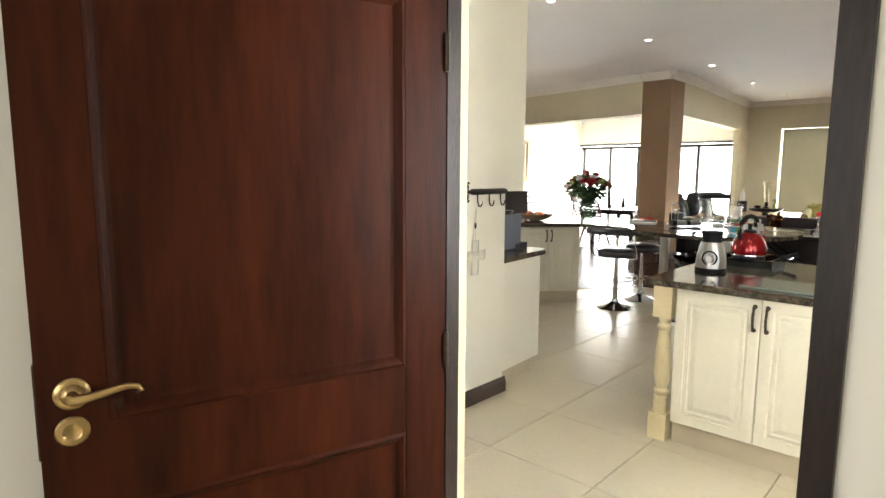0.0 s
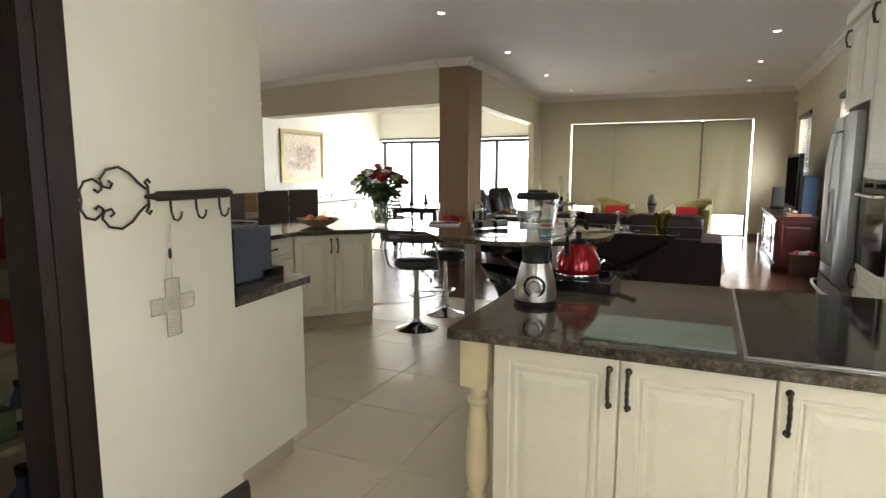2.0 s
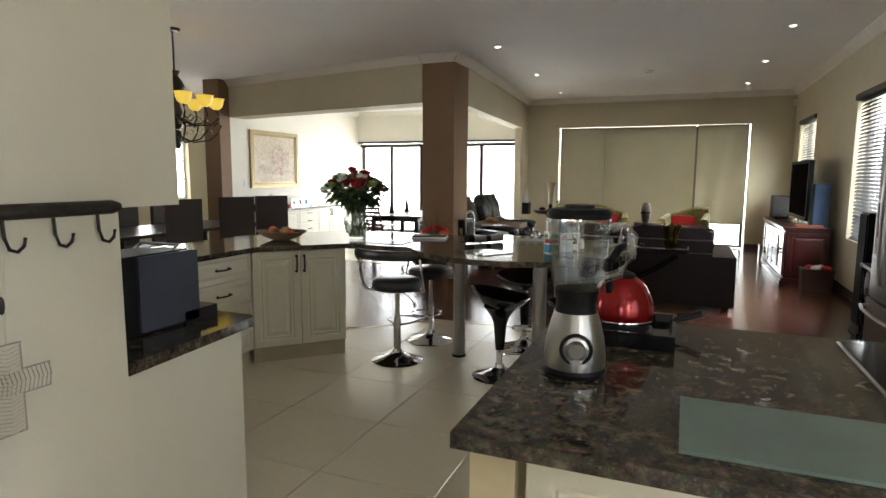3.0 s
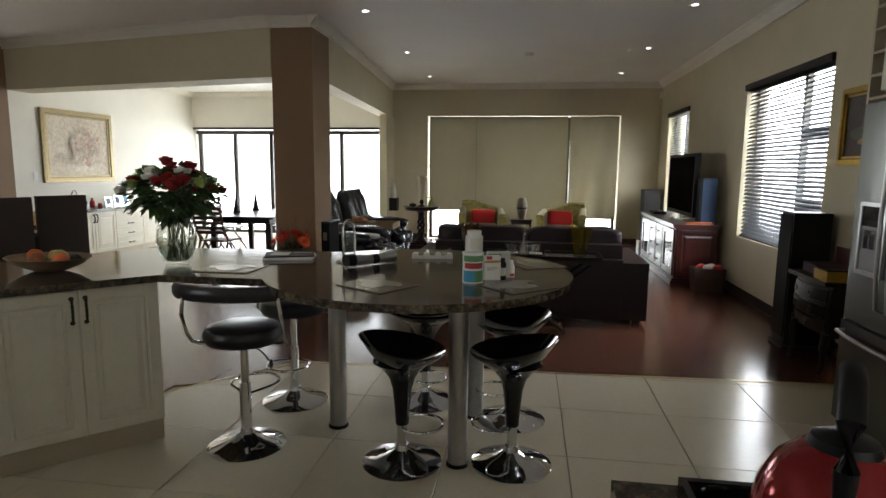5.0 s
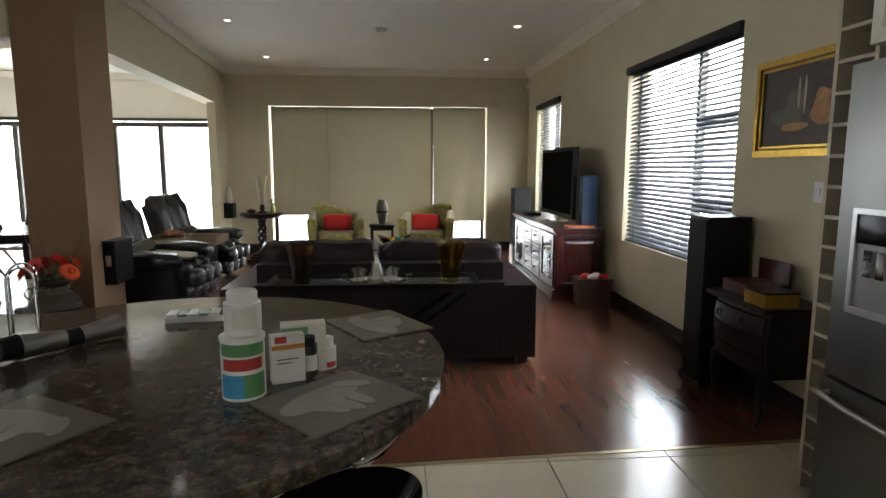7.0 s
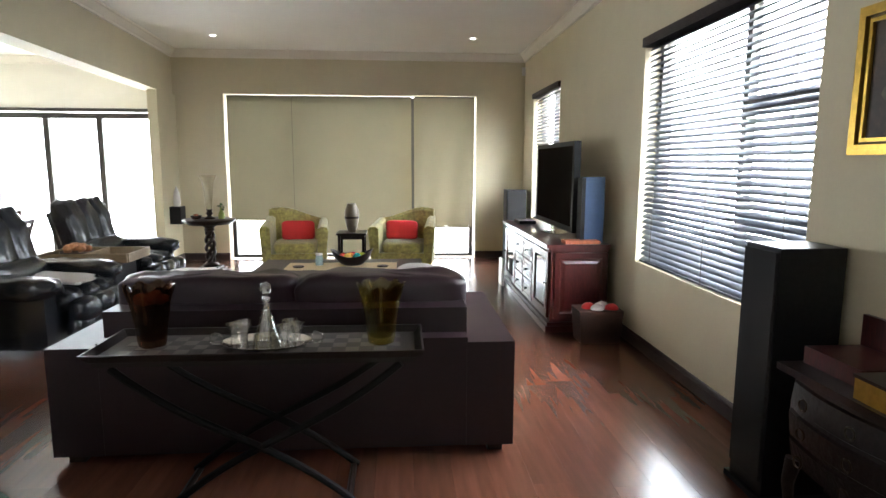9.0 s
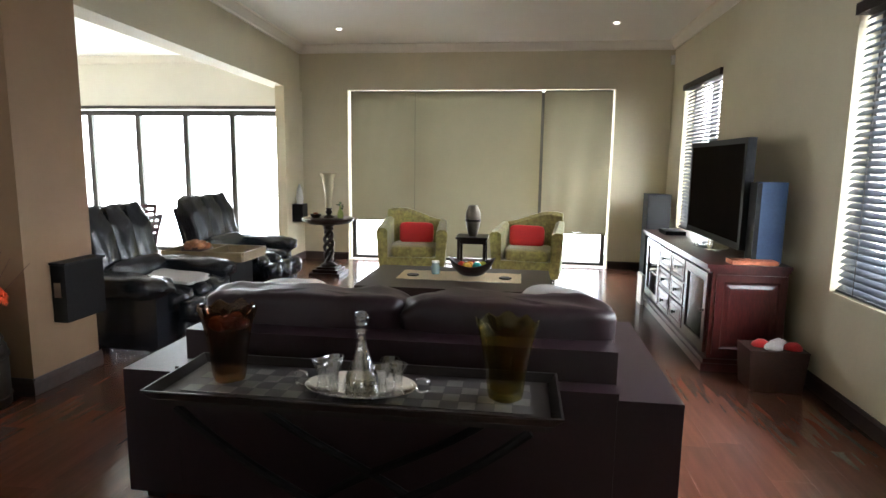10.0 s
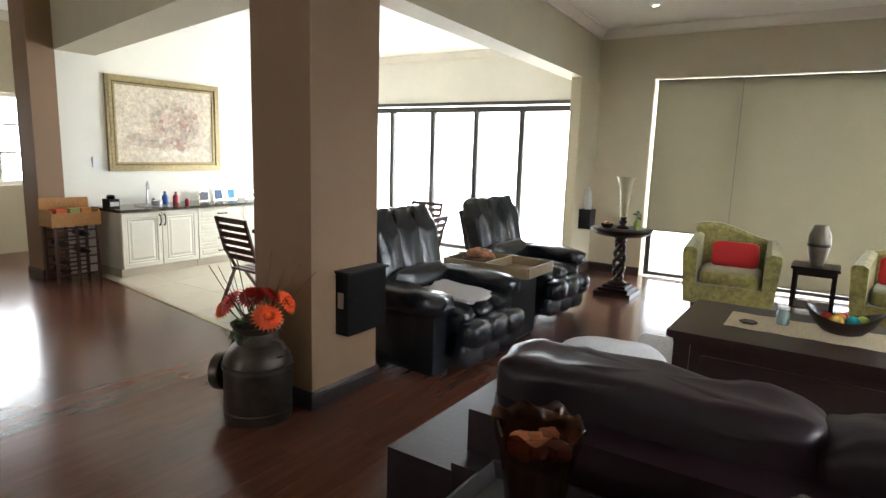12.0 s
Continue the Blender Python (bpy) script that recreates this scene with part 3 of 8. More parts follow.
# ---- doorway and its door ----
d = thing("door_frame", pose(0, 1.28, 0), "dark stained hardwood door frame in the hall wall", "door frame")
d["kind"] = "structure"
for a, b, lo, hi in ((-0.70, -0.635, 0, 2.075), (0.313, 0.335, 0, 2.075), (-0.70, 0.335, 2.075, 2.14)):
    bm = B()
    box(bm, a, b, -0.125, -0.02, lo, hi)
    part("jamb", bm, M_FRAMEWOOD, d, bevel=0.006)
for a, b, lo, hi in ((-0.635, -0.615, 0, 2.055), (0.306, 0.313, 0, 2.055), (-0.635, 0.313, 2.055, 2.075)):
    bm = B()
    box(bm, a, b, -0.075, -0.02, lo, hi)
    part("stop", bm, M_FRAMEWOOD, d, bevel=0.003)
bm = B()
box(bm, 0.311, 0.314, -0.108, -0.078, 0.96, 1.10)
part("striker", bm, M_PEWTER, d)
for a, b in ((0.301, 0.354), (-0.76, -0.662)):
    bm = B()
    box(bm, a, b, -0.132, -0.112, 0.0, 2.17)
    part("architrave", bm, M_FRAMEWOOD, d, bevel=0.006)


def nested(bm, w, h, steps, thick, z0=0.0):
    """A slab w wide and h high, front at y=0, its face stepped inwards: steps of (inset, depth)."""
    loops = []
    for s, y in steps:
        loops.append([bm.verts.new(p) for p in ((s, y, z0 + s), (w - s, y, z0 + s), (w - s, y, z0 + h - s), (s, y, z0 + h - s))])
    back = [bm.verts.new(p) for p in ((0, thick, z0), (w, thick, z0), (w, thick, z0 + h), (0, thick, z0 + h))]
    for a, b in zip(loops, loops[1:]):
        for i in range(4):
            bm.faces.new((a[i], a[(i + 1) % 4], b[(i + 1) % 4], b[i]))
    bm.faces.new(loops[-1])
    bm.faces.new(back[::-1])
    for i in range(4):
        bm.faces.new((back[i], back[(i + 1) % 4], loops[0][(i + 1) % 4], loops[0][i]))


# the open leaf: hinge at its origin, leaf along +x, face towards -y
leaf = thing("door", pose(-0.615, 1.183, 0.006, 0, 0, 254), "open dark mahogany panelled door with brass lever", "door")
LW, LH, LT = 0.965, 2.06, 0.042
for a, b, nm in ((0.0, 0.125, "stile"), (LW - 0.125, LW, "stile")):
    bm = B()
    box(bm, a, b, -LT / 2, LT / 2, 0, LH)
    part(nm, bm, M_DARKWOOD, leaf, bevel=0.004)
for lo, hi in ((0, 0.22), (0.80, 0.99), (LH - 0.09, LH)):
    bm = B()
    box(bm, 0.125, LW - 0.125, -LT / 2 + 0.001, LT / 2 - 0.001, lo, hi)
    part("rail", bm, M_DARKWOOD, leaf, bevel=0.004)
for lo, hi in ((0.22, 0.80), (0.99, LH - 0.09)):
    for side in (1, -1):
        bm = B()
        nested(bm, LW - 0.25, hi - lo, [(0, 0), (0.010, -0.004), (0.020, 0.002), (0.030, 0.011), (0.040, 0.012)], 0.019)
        ob = part("panel", bm, M_DARKWOOD, leaf)
        ob.matrix_local = pose(0.125, -0.019, lo) if side == 1 else pose(LW - 0.125, 0.019, lo, 0, 0, 180)
for side in (-1, 1):
    hd = B()
    lathe(hd, [(0.034, 0), (0.034, 0.003), (0.030, 0.007), (0.022, 0.009), (0.018, 0.016), (0.012, 0.02), (0.010, 0.045)], 28)
    for v in hd.verts:
        v.co = Vector((v.co.x, -v.co.z, v.co.y))
    ob = part("rose", hd, M_BRASS, leaf, smooth=True)
    ob.matrix_local = pose(LW - 0.062, -LT / 2, 1.050) if side == -1 else pose(LW - 0.062, LT / 2, 1.065, 0, 0, 180)
    hl = B()
    pts = [(0, -0.045, 0), (-0.02, -0.05, 0.001), (-0.045, -0.052, 0.006), (-0.075, -0.052, 0.012), (-0.10, -0.05, 0.015), (-0.118, -0.048, 0.010), (-0.124, -0.047, 0.0), (-0.116, -0.047, -0.006)]
    if side == 1:
        pts = [(-px, py, pz) for px, py, pz in pts]
    tube(hl, pts, [0.010, 0.010, 0.009, 0.008, 0.007, 0.006, 0.006, 0.005], 12)
    part("lever", hl, M_BRASS, ob, smooth=True)
    kb = B()
    lathe(kb, [(0.032, 0), (0.032, 0.003), (0.028, 0.007), (0.018, 0.008), (0.014, 0.005)], 28)
    for v in kb.verts:
        v.co = Vector((v.co.x, -v.co.z, v.co.y))
    k = part("keyhole_rose", kb, M_BRASS, leaf, smooth=True)
    k.matrix_local = pose(LW - 0.058, -LT / 2, 0.972) if side == -1 else pose(LW - 0.058, LT / 2, 0.985, 0, 0, 180)
bm = B()
box(bm, LW - 0.001, LW + 0.004, -0.012, 0.012, 0.93, 1.13)
part("lock_plate", bm, M_PEWTER, leaf)
for z in (0.2, 1.02, 1.84):
    bm = B()
    tube(bm, [(0.0, 0.026, z - 0.05), (0.0, 0.026, z + 0.05)], 0.007, 10)
    part("hinge", bm, M_PEWTER, leaf)

# ---- pantry ----
pf = thing("pantry_frame", pose(-1.95, 0, 0), "dark stained frame round the pantry opening", "door frame")
pf["kind"] = "structure"
for a, b, lo, hi in ((1.55, 1.60, 0, 2.06), (2.385, 2.44, 0, 2.06), (1.55, 2.44, 2.06, 2.10)):
    bm = B()
    box(bm, -0.075, 0.085, a, b, lo, hi)
    part("jamb", bm, M_FRAMEWOOD, pf, bevel=0.005)
bm = B()
box(bm, 0.072, 0.092, 2.43, 2.52, 0, 2.15)
part("architrave", bm, M_FRAMEWOOD, pf, bevel=0.008)
M_SHELF = material("pantry_shelf", (0.55, 0.47, 0.34), 0.6, grain=0.1, stain=0.1)
M_TERRA = material("terracotta_floor", (0.32, 0.12, 0.05), 0.5, grain=0.15, stain=0.1)
bm = B()
box(bm, -2.80, -2.02, 1.39, 3.02, 0.0, 0.008)
structure("floor_pantry", bm, M_TERRA, "brown pantry floor", "floor")
M_BOTTLE = [material("blue_bottle", (0.03, 0.06, 0.14), 0.25, coat=0.3), material("dark_bottle", (0.02, 0.015, 0.012), 0.2, coat=0.4), material("red_pack", (0.30, 0.03, 0.03), 0.5),
            material("amber_jar", (0.30, 0.17, 0.06), 0.3), material("pale_pack", (0.50, 0.46, 0.38), 0.5), material("green_tin", (0.08, 0.13, 0.07), 0.4), M_WHITE]
rnd = random.Random(11)


def bottle(name, r, h, mat, m, label, group, cap=M_WHITE, band=None):
    th = thing(name, m, label, "bottle", group)
    bm = B()
    lathe(bm, [(r * 0.9, 0), (r, h * 0.03), (r, h * 0.55), (r * 0.85, h * 0.66), (r * 0.38, h * 0.78), (r * 0.34, h * 0.93)], 14)
    part("body", bm, mat, th, smooth=True)
    bm = B()
    lathe(bm, [(r * 0.42, h * 0.9), (r * 0.42, h)], 12)
    part("cap", bm, cap, th)
    if band:
        bm = B()
        lathe(bm, [(r * 1.015, h * 0.2), (r * 1.015, h * 0.45)], 14, close=False)
        part("label", bm, band, th)


for z in (0.42, 0.80, 1.13, 1.44, 1.78, 2.12):
    sh = B()
    box(sh, -2.795, -2.42, 1.42, 3.015, z, z + 0.025)
    single("pantry_shelf", sh, M_SHELF, Matrix(), "pale wooden pantry shelf stacked with groceries", "shelf", "pantry shelves", bevel=0.003)
    y = 1.75
    while y < 2.9:
        r = rnd.choice((0.035, 0.04, 0.05, 0.06))
        y += r
        kind = rnd.random()
        room = min(0.26, (0.27 if z != 0.42 else 0.33))
        if z == 2.12:
            room = 0.3
        pos = pose(-2.50 - rnd.random() * 0.08, y, z + 0.025)
        if kind < 0.55:
            bottle("bottle", r * 0.8, room * (0.7 + 0.25 * rnd.random()), M_BOTTLE[rnd.choice((0, 1, 1, 3, 5))], pos, "dark grocery bottle on a pantry shelf", "pantry groceries", rnd.choice((M_WHITE, M_BOTTLE[2], M_BLACK)), M_PAPER if rnd.random() < 0.6 else None)
        else:
            bm = B()
            box(bm, -r, r, -r * 0.9, r * 0.9, 0, room * (0.45 + 0.4 * rnd.random()))
            single("packet", bm, M_BOTTLE[rnd.choice((2, 4, 3, 6, 5))], pos, "small grocery packet on a pantry shelf", "packet", "pantry groceries", bevel=0.004)
        y += r + 0.015
y = 1.8
for k in range(7):
    bottle("water_bottle", 0.065, 0.36, M_BOTTLE[0], pose(-2.45 + 0.05 * (k % 2), y, 0.008), "large dark blue drinks bottle with pale label on the pantry floor", "pantry floor bottles", M_BLACK, M_PAPER)
    y += 0.155

# ---- key rack and wire cross on the wall ----
kr = thing("key_rack", pose(-1.877, 2.518, 1.405), "wrought iron key rack shaped like an old key", "key rack")
X = 0.014


def scroll(bm, pts, r=0.0048):
    tube(bm, [(X, y, z) for y, z in pts], r, 8)


bm = B()
for s in (1, -1):
    scroll(bm, [(0.255, 0.028 * s), (0.225, 0.05 * s), (0.19, 0.085 * s), (0.15, 0.105 * s), (0.105, 0.095 * s), (0.08, 0.065 * s), (0.09, 0.04 * s), (0.115, 0.035 * s), (0.125, 0.05 * s), (0.11, 0.06 * s)])
    scroll(bm, [(0.012, 0.0), (0.008, 0.03 * s), (0.025, 0.058 * s), (0.055, 0.066 * s), (0.08, 0.05 * s), (0.085, 0.032 * s), (0.07, 0.022 * s), (0.058, 0.033 * s)])
    scroll(bm, [(0.262, 0.01 * s), (0.262, 0.035 * s), (0.25, 0.052 * s), (0.262, 0.062 * s), (0.272, 0.05 * s)], 0.005)
part("bow", bm, M_IRON, kr, smooth=True)
bm = B()
tube(bm, [(X, 0.25, 0.0), (X, 0.29, 0), (X, 0.30, 0), (X, 0.64, 0), (X, 0.662, 0)], [0.008, 0.012, 0.019, 0.019, 0.012], 12)
part("shaft", bm, M_IRON, kr, smooth=True)
for y in (0.355, 0.475, 0.595):
    bm = B()
    scroll(bm, [(y, -0.01), (y + 0.002, -0.06), (y + 0.012, -0.088), (y + 0.03, -0.095), (y + 0.045, -0.083), (y + 0.05, -0.062)], 0.0045)
    part("hook", bm, M_IRON, kr, smooth=True)
cx = thing("wire_cross", pose(-1.866, 2.86, 1.0), "small wire cross hung by a string from the rack", "wall ornament")
bm = B()
cross = [(-0.032, 0.095), (0.032, 0.095), (0.032, 0.028), (0.098, 0.028), (0.098, -0.032), (0.032, -0.032), (0.032, -0.125), (-0.032, -0.125), (-0.032, -0.032), (-0.098, -0.032), (-0.098, 0.028), (-0.032, 0.028), (-0.032, 0.095)]
tube(bm, [(0, y, z) for y, z in cross], 0.0024, 6)
part("frame", bm, M_STEEL, cx, "thin steel wire outline")
bm = B()
for k in range(22):
    z = 0.09 - k * 0.0098
    tube(bm, [(0.002, -0.03, z), (0.004, 0.0, z - 0.008), (0.002, 0.03, z)], 0.0011, 5)
for k in range(19):
    y = -0.094 + k * 0.0104
    tube(bm, [(0.003, y, 0.026), (0.004, y + 0.006, 0.0), (0.003, y, -0.03)], 0.0011, 5)
mesh_wire = part("wire", bm, M_SILVER, cx, "bright woven wire filling")
tagged(mesh_wire, "bright woven wire filling", kind="stuff")
bm = B()
tube(bm, [(0, 0.0, 0.095), (0, 0.012, 0.30)], 0.0012, 5)
tube(bm, [(0, -0.03, 0.095), (0, 0.006, 0.30)], 0.0012, 5)
part("string", bm, M_PAPER, cx)
bm = B()
blob(bm, (0.004, -0.004, 0.19), 0.005, 0.008, 0.022, 8, 6)
part("bead", bm, M_IRON, cx)

# ---- cabinets ----
RAISED = [(0, 0.004), (0.004, 0), (0.055, 0), (0.059, 0.006), (0.066, 0.0065), (0.072, 0.002), (0.082, 0.002), (0.086, 0.006), (0.094, 0.0065), (0.118, 0.001)]


def iron_handle(parent, x, z, length=0.13, flat=False):
    bm = B()
    n = 16
    pts, rad = [], []
    for i in range(n + 1):
        f = i / n
        pts.append((0, -0.030 + 0.006 * math.cos(f * 2 * math.pi), (f - 0.5) * length))
        rad.append(0.0048 + 0.0028 * abs(math.sin(f * math.pi * 5)))
    tube(bm, pts, rad, 8)
    for s in (-1, 1):
        lathe(bm, [(0.011, 0), (0.012, 0.004), (0.006, 0.008), (0.005, 0.026)], 10, close=True)
    k = (n + 1) * 8
    bm.verts.ensure_lookup_table()
    for j, s in enumerate((-1, 1)):
        for v in bm.verts[k + j * 40:k + (j + 1) * 40]:
            v.co = Vector((v.co.x, -v.co.z, v.co.y + s * (length / 2 - 0.004)))
    ob = part("handle", bm, M_PEWTER, parent, "aged dark twisted handle", smooth=True)
    ob.matrix_local = pose(x, 0, z, 0, 90 if flat else 0, 0)
    return ob


def raised_door(unit, x, z, w, h, side=None, name="door", y=0.0):
    bm = B()
    nested(bm, w - 0.004, h - 0.004, RAISED if min(w, h) > 0.26 else [(0, 0.003), (0.003, 0), (0.03, 0), (0.034, 0.005), (0.042, 0.005), (0.056, 0.001)], 0.02)
    ob = part(name, bm, (M_CABINET,), unit)
    ob.matrix_local = pose(x + 0.002, y, z + 0.002)
    if side == "r":
        iron_handle(ob, w - 0.032, h - 0.105)
    if side == "l":
        iron_handle(ob, 0.028, h - 0.105)
    if side == "c":
        iron_handle(ob, w / 2, h / 2, 0.13, True)
    return ob


def base_unit(name, m, w, depth, h, fronts, label, group, kick=0.13, recess=0.05):
    """Carcass with its front at y=0 towards -y, doors before it, plinth below."""
    u = thing(name, m, label, "cabinet", group)
    bm = B()
    box(bm, 0, w, 0.022, depth, kick, h)
    part("body", bm, M_CABINET, u)
    bm = B()
    box(bm, 0, w, recess, depth - 0.01, 0, kick)
    part("plinth", bm, M_PLINTH, u)
    for f in fronts:
        raised_door(u, *f)
    return u


TOP = 0.907
G = "kitchen island units"
base_unit("cabinet_unit", pose(-0.70, 3.19, 0), 0.875, 0.6, TOP, ((0, 0.13, 0.43, TOP - 0.135, "r"), (0.43, 0.13, 0.445, TOP - 0.135, "l")), "cream glazed island cabinet with two raised panel doors", G)
base_unit("cabinet_unit", pose(0.178, 3.19, 0), 0.89, 0.6, TOP, ((0, 0.13, 0.445, TOP - 0.135, "l"), (0.445, 0.13, 0.445, TOP - 0.135, "r")), "cream glazed island cabinet under the hob", G)
base_unit("cabinet_unit", pose(1.071, 3.19, 0), 0.39, 0.6, TOP, ((0, 0.13, 0.39, TOP - 0.135, "l"),), "narrow cream glazed island cabinet by the wall", G)
bm = B()
box(bm, -0.70, EAST - 0.01, 3.80, 4.29, 0.0, TOP)
single("island_back_unit", bm, M_CABINET, Matrix(), "plain cream back of the kitchen island", "cabinet", G)
post_profile = [(0.040, 0), (0.040, 0.10), (0.030, 0.108), (0.042, 0.125), (0.042, 0.14), (0.028, 0.155), (0.036, 0.175), (0.046, 0.23), (0.047, 0.30), (0.042, 0.40), (0.033, 0.48), (0.030, 0.515), (0.042, 0.53), (0.042, 0.545), (0.030, 0.56), (0.036, 0.60)]
for yy in (3.245, 4.25):
    p = thing("turned_post", pose(-0.775, yy, 0), "cream turned wooden corner post under the worktop", "post", "island posts")
    bm = B()
    box(bm, -0.052, 0.052, -0.052, 0.052, 0, 0.155)
    part("foot", bm, M_POST, p, bevel=0.004)
    bm = B()
    lathe(bm, [(r, z * 0.942 + 0.155) for r, z in post_profile], 20)
    part("shaft", bm, M_POST, p, smooth=True)
    bm = B()
    box(bm, -0.052, 0.052, -0.052, 0.052, 0.72, TOP)
    part("head", bm, M_POST, p, bevel=0.004)


def worktop(name, poly, z0, z1, label):
    bm = B()
    prism(bm, poly, z0, z1)
    single(name, bm, M_GRANITE, Matrix(), label, "worktop", bevel=0.012)


worktop("island_worktop", [(-0.855, 3.14), (EAST - 0.01, 3.14), (EAST - 0.01, 4.355), (-0.855, 4.355)], TOP + 0.001, 0.945, "polished brown speckled granite worktop with rounded edge")
hb = thing("hob", pose(0.085, 3.20, 0.946), "black ceramic hob in a steel rim", "hob")
bm = B()
box(bm, 0, 0.58, 0, 1.09, 0, 0.005)
part("rim", bm, M_STEEL, hb, bevel=0.002)
for a, b in ((0.010, 0.57),):
    bm = B()
    box(bm, a, b, 0.010, 1.08, 0.003, 0.0075)
    part("glass", bm, M_HOB, hb, bevel=0.001)
bm = B()
box(bm, 0.60, 1.0, 0, 1.09, 0, 0.006)
part("side_glass", bm, M_HOB, hb, bevel=0.002)
tr = thing("steel_tray", pose(1.26, 3.65, 0.946), "shallow oval steel tray with dark lining", "tray")
bm = B()
lathe(bm, [(0.10, 0), (0.15, 0.004), (0.19, 0.02), (0.186, 0.021), (0.148, 0.008), (0.10, 0.006)], 28)
for v in bm.verts:
    v.co.y *= 1.6
part("dish", bm, M_STEEL, tr, smooth=True)
bm = B()
box(bm, -0.395, 0.065, 3.225, 3.54, 0.946, 0.954)
single("glass_board", bm, M_FROST, Matrix(), "frosted green glass cutting board", "cutting board", bevel=0.003)

# blender
bl = thing("blender", pose(-0.69, 3.66, 0.946), "steel and glass kitchen blender", "blender")
bm = B()
lathe(bm, [(0.086, 0), (0.090, 0.012), (0.086, 0.022)], 32)
part("foot", bm, M_BLACK, bl, smooth=True)
bm = B()
lathe(bm, [(0.085, 0.022), (0.086, 0.05), (0.080, 0.10), (0.068, 0.15), (0.060, 0.175)], 32)
part("motor_base", bm, M_STEEL, bl, smooth=True)
bm = B()
lathe(bm, [(0.058, 0.175), (0.055, 0.20), (0.060, 0.225), (0.061, 0.24)], 32)
part("collar", bm, M_BLACK, bl, smooth=True)
bm = B()
lathe(bm, [(0.062, 0.24), (0.066, 0.25), (0.078, 0.36), (0.084, 0.435), (0.0805, 0.435), (0.074, 0.36), (0.060, 0.262), (0.02, 0.256)], 32)
for v in bm.verts:
    a = math.atan2(v.co.y, v.co.x)
    k = 1 + 0.035 * math.cos(8 * a)
    v.co.x, v.co.y = v.co.x * k, v.co.y * k
jar = part("jar", bm, M_JAR, bl, "thick clear glass jug", smooth=True)
bm = B()
tube(bm, [(0.078, 0, 0.41), (0.122, 0, 0.415), (0.145, 0, 0.39), (0.142, 0, 0.33), (0.115, 0, 0.285), (0.072, 0, 0.27)], 0.014, 12)
part("jug_handle", bm, M_CRYSTAL, jar, smooth=True)
bm = B()
lathe(bm, [(0.086, 0.436), (0.088, 0.45), (0.078, 0.462), (0.042, 0.464), (0.04, 0.472), (0.03, 0.474)], 32)
part("lid", bm, M_BLACK, bl, smooth=True)
bm = B()
lathe(bm, [(0.034, 0), (0.034, 0.006), (0.026, 0.008), (0.024, 0.02), (0.021, 0.024)], 24)
box(bm, -0.004, 0.004, -0.022, 0.022, 0.02, 0.03)
for v in bm.verts:
    v.co = Vector((v.co.x, -v.co.z, v.co.y)) + Vector((0, -0.077, 0.085))
part("dial", bm, M_STEEL, bl, smooth=True)
bm = B()
ring(bm, (0, -0.080, 0.085), 0.040, 0.005, 28, 8, 'y')
part("dial_ring", bm, M_BLACK, bl)
bl.matrix_world = pose(-0.677, 3.65, 0.946, 0, 0, 12)

# kettle on a black tray
kt = thing("tray", pose(-0.585, 4.12, 0.946), "square black lipped tray under the kettle", "tray")
bm = B()
nested(bm, 0.34, 0.34, [(0, 0), (0.012, 0), (0.022, 0.028), (0.05, 0.03)], 0.05)
for v in bm.verts:
    v.co = Vector((v.co.x - 0.17, v.co.z - 0.17, 0.05 - v.co.y))
part("pan", bm, M_BLACKGLOSS, kt, bevel=0.002)
for gx in (-0.09, 0.0, 0.09):
    bm = B()
    box(bm, gx - 0.004, gx + 0.004, -0.115, 0.115, 0.0202, 0.0235)
    part("rib", bm, M_BLACKGLOSS, kt, bevel=0.001)
bm = B()
tube(bm, [(0.16, 0.08, 0.045), (0.21, 0.09, 0.06), (0.25, 0.10, 0.075)], [0.012, 0.012, 0.014], 10)
part("grip", bm, M_BLACK, kt, smooth=True)
ke = thing("kettle", pose(-0.595, 4.11, 0.968), "glossy red stovetop-style electric kettle", "kettle")
bm = B()
lathe(bm, [(0.095, 0), (0.10, 0.012), (0.096, 0.03)], 32)
part("power_base", bm, M_BLACK, ke, smooth=True)
bm = B()
lathe(bm, [(0.098, 0.032), (0.106, 0.045), (0.108, 0.075), (0.100, 0.115), (0.080, 0.155), (0.052, 0.180), (0.040, 0.185)], 36)
part("body", bm, M_RED, ke, smooth=True)
bm = B()
lathe(bm, [(0.1085, 0.034), (0.110, 0.038), (0.1085, 0.044)], 36, close=False)
part("band", bm, M_CHROME, ke, smooth=True)
bm = B()
lathe(bm, [(0.044, 0.184), (0.040, 0.195), (0.022, 0.203), (0.012, 0.206), (0.012, 0.222), (0.016, 0.232), (0.008, 0.24)], 24)
part("lid", bm, M_BLACK, ke, smooth=True)
bm = B()
tube(bm, [(-0.085, 0, 0.14), (-0.092, 0, 0.19), (-0.078, 0, 0.245), (-0.04, 0, 0.28), (0.0, 0, 0.288), (0.04, 0, 0.278), (0.066, 0, 0.25)], [0.012, 0.014, 0.016, 0.016, 0.016, 0.015, 0.011], 12)
part("handle", bm, M_BLACK, ke, smooth=True)
bm = B()
tube(bm, [(0.09, 0, 0.10), (0.115, 0, 0.135), (0.13, 0, 0.155)], [0.022, 0.016, 0.013], 12)
part("spout", bm, M_RED, ke, smooth=True)
ke.matrix_world = pose(-0.595, 4.11, 0.968, 0, 0, 65)

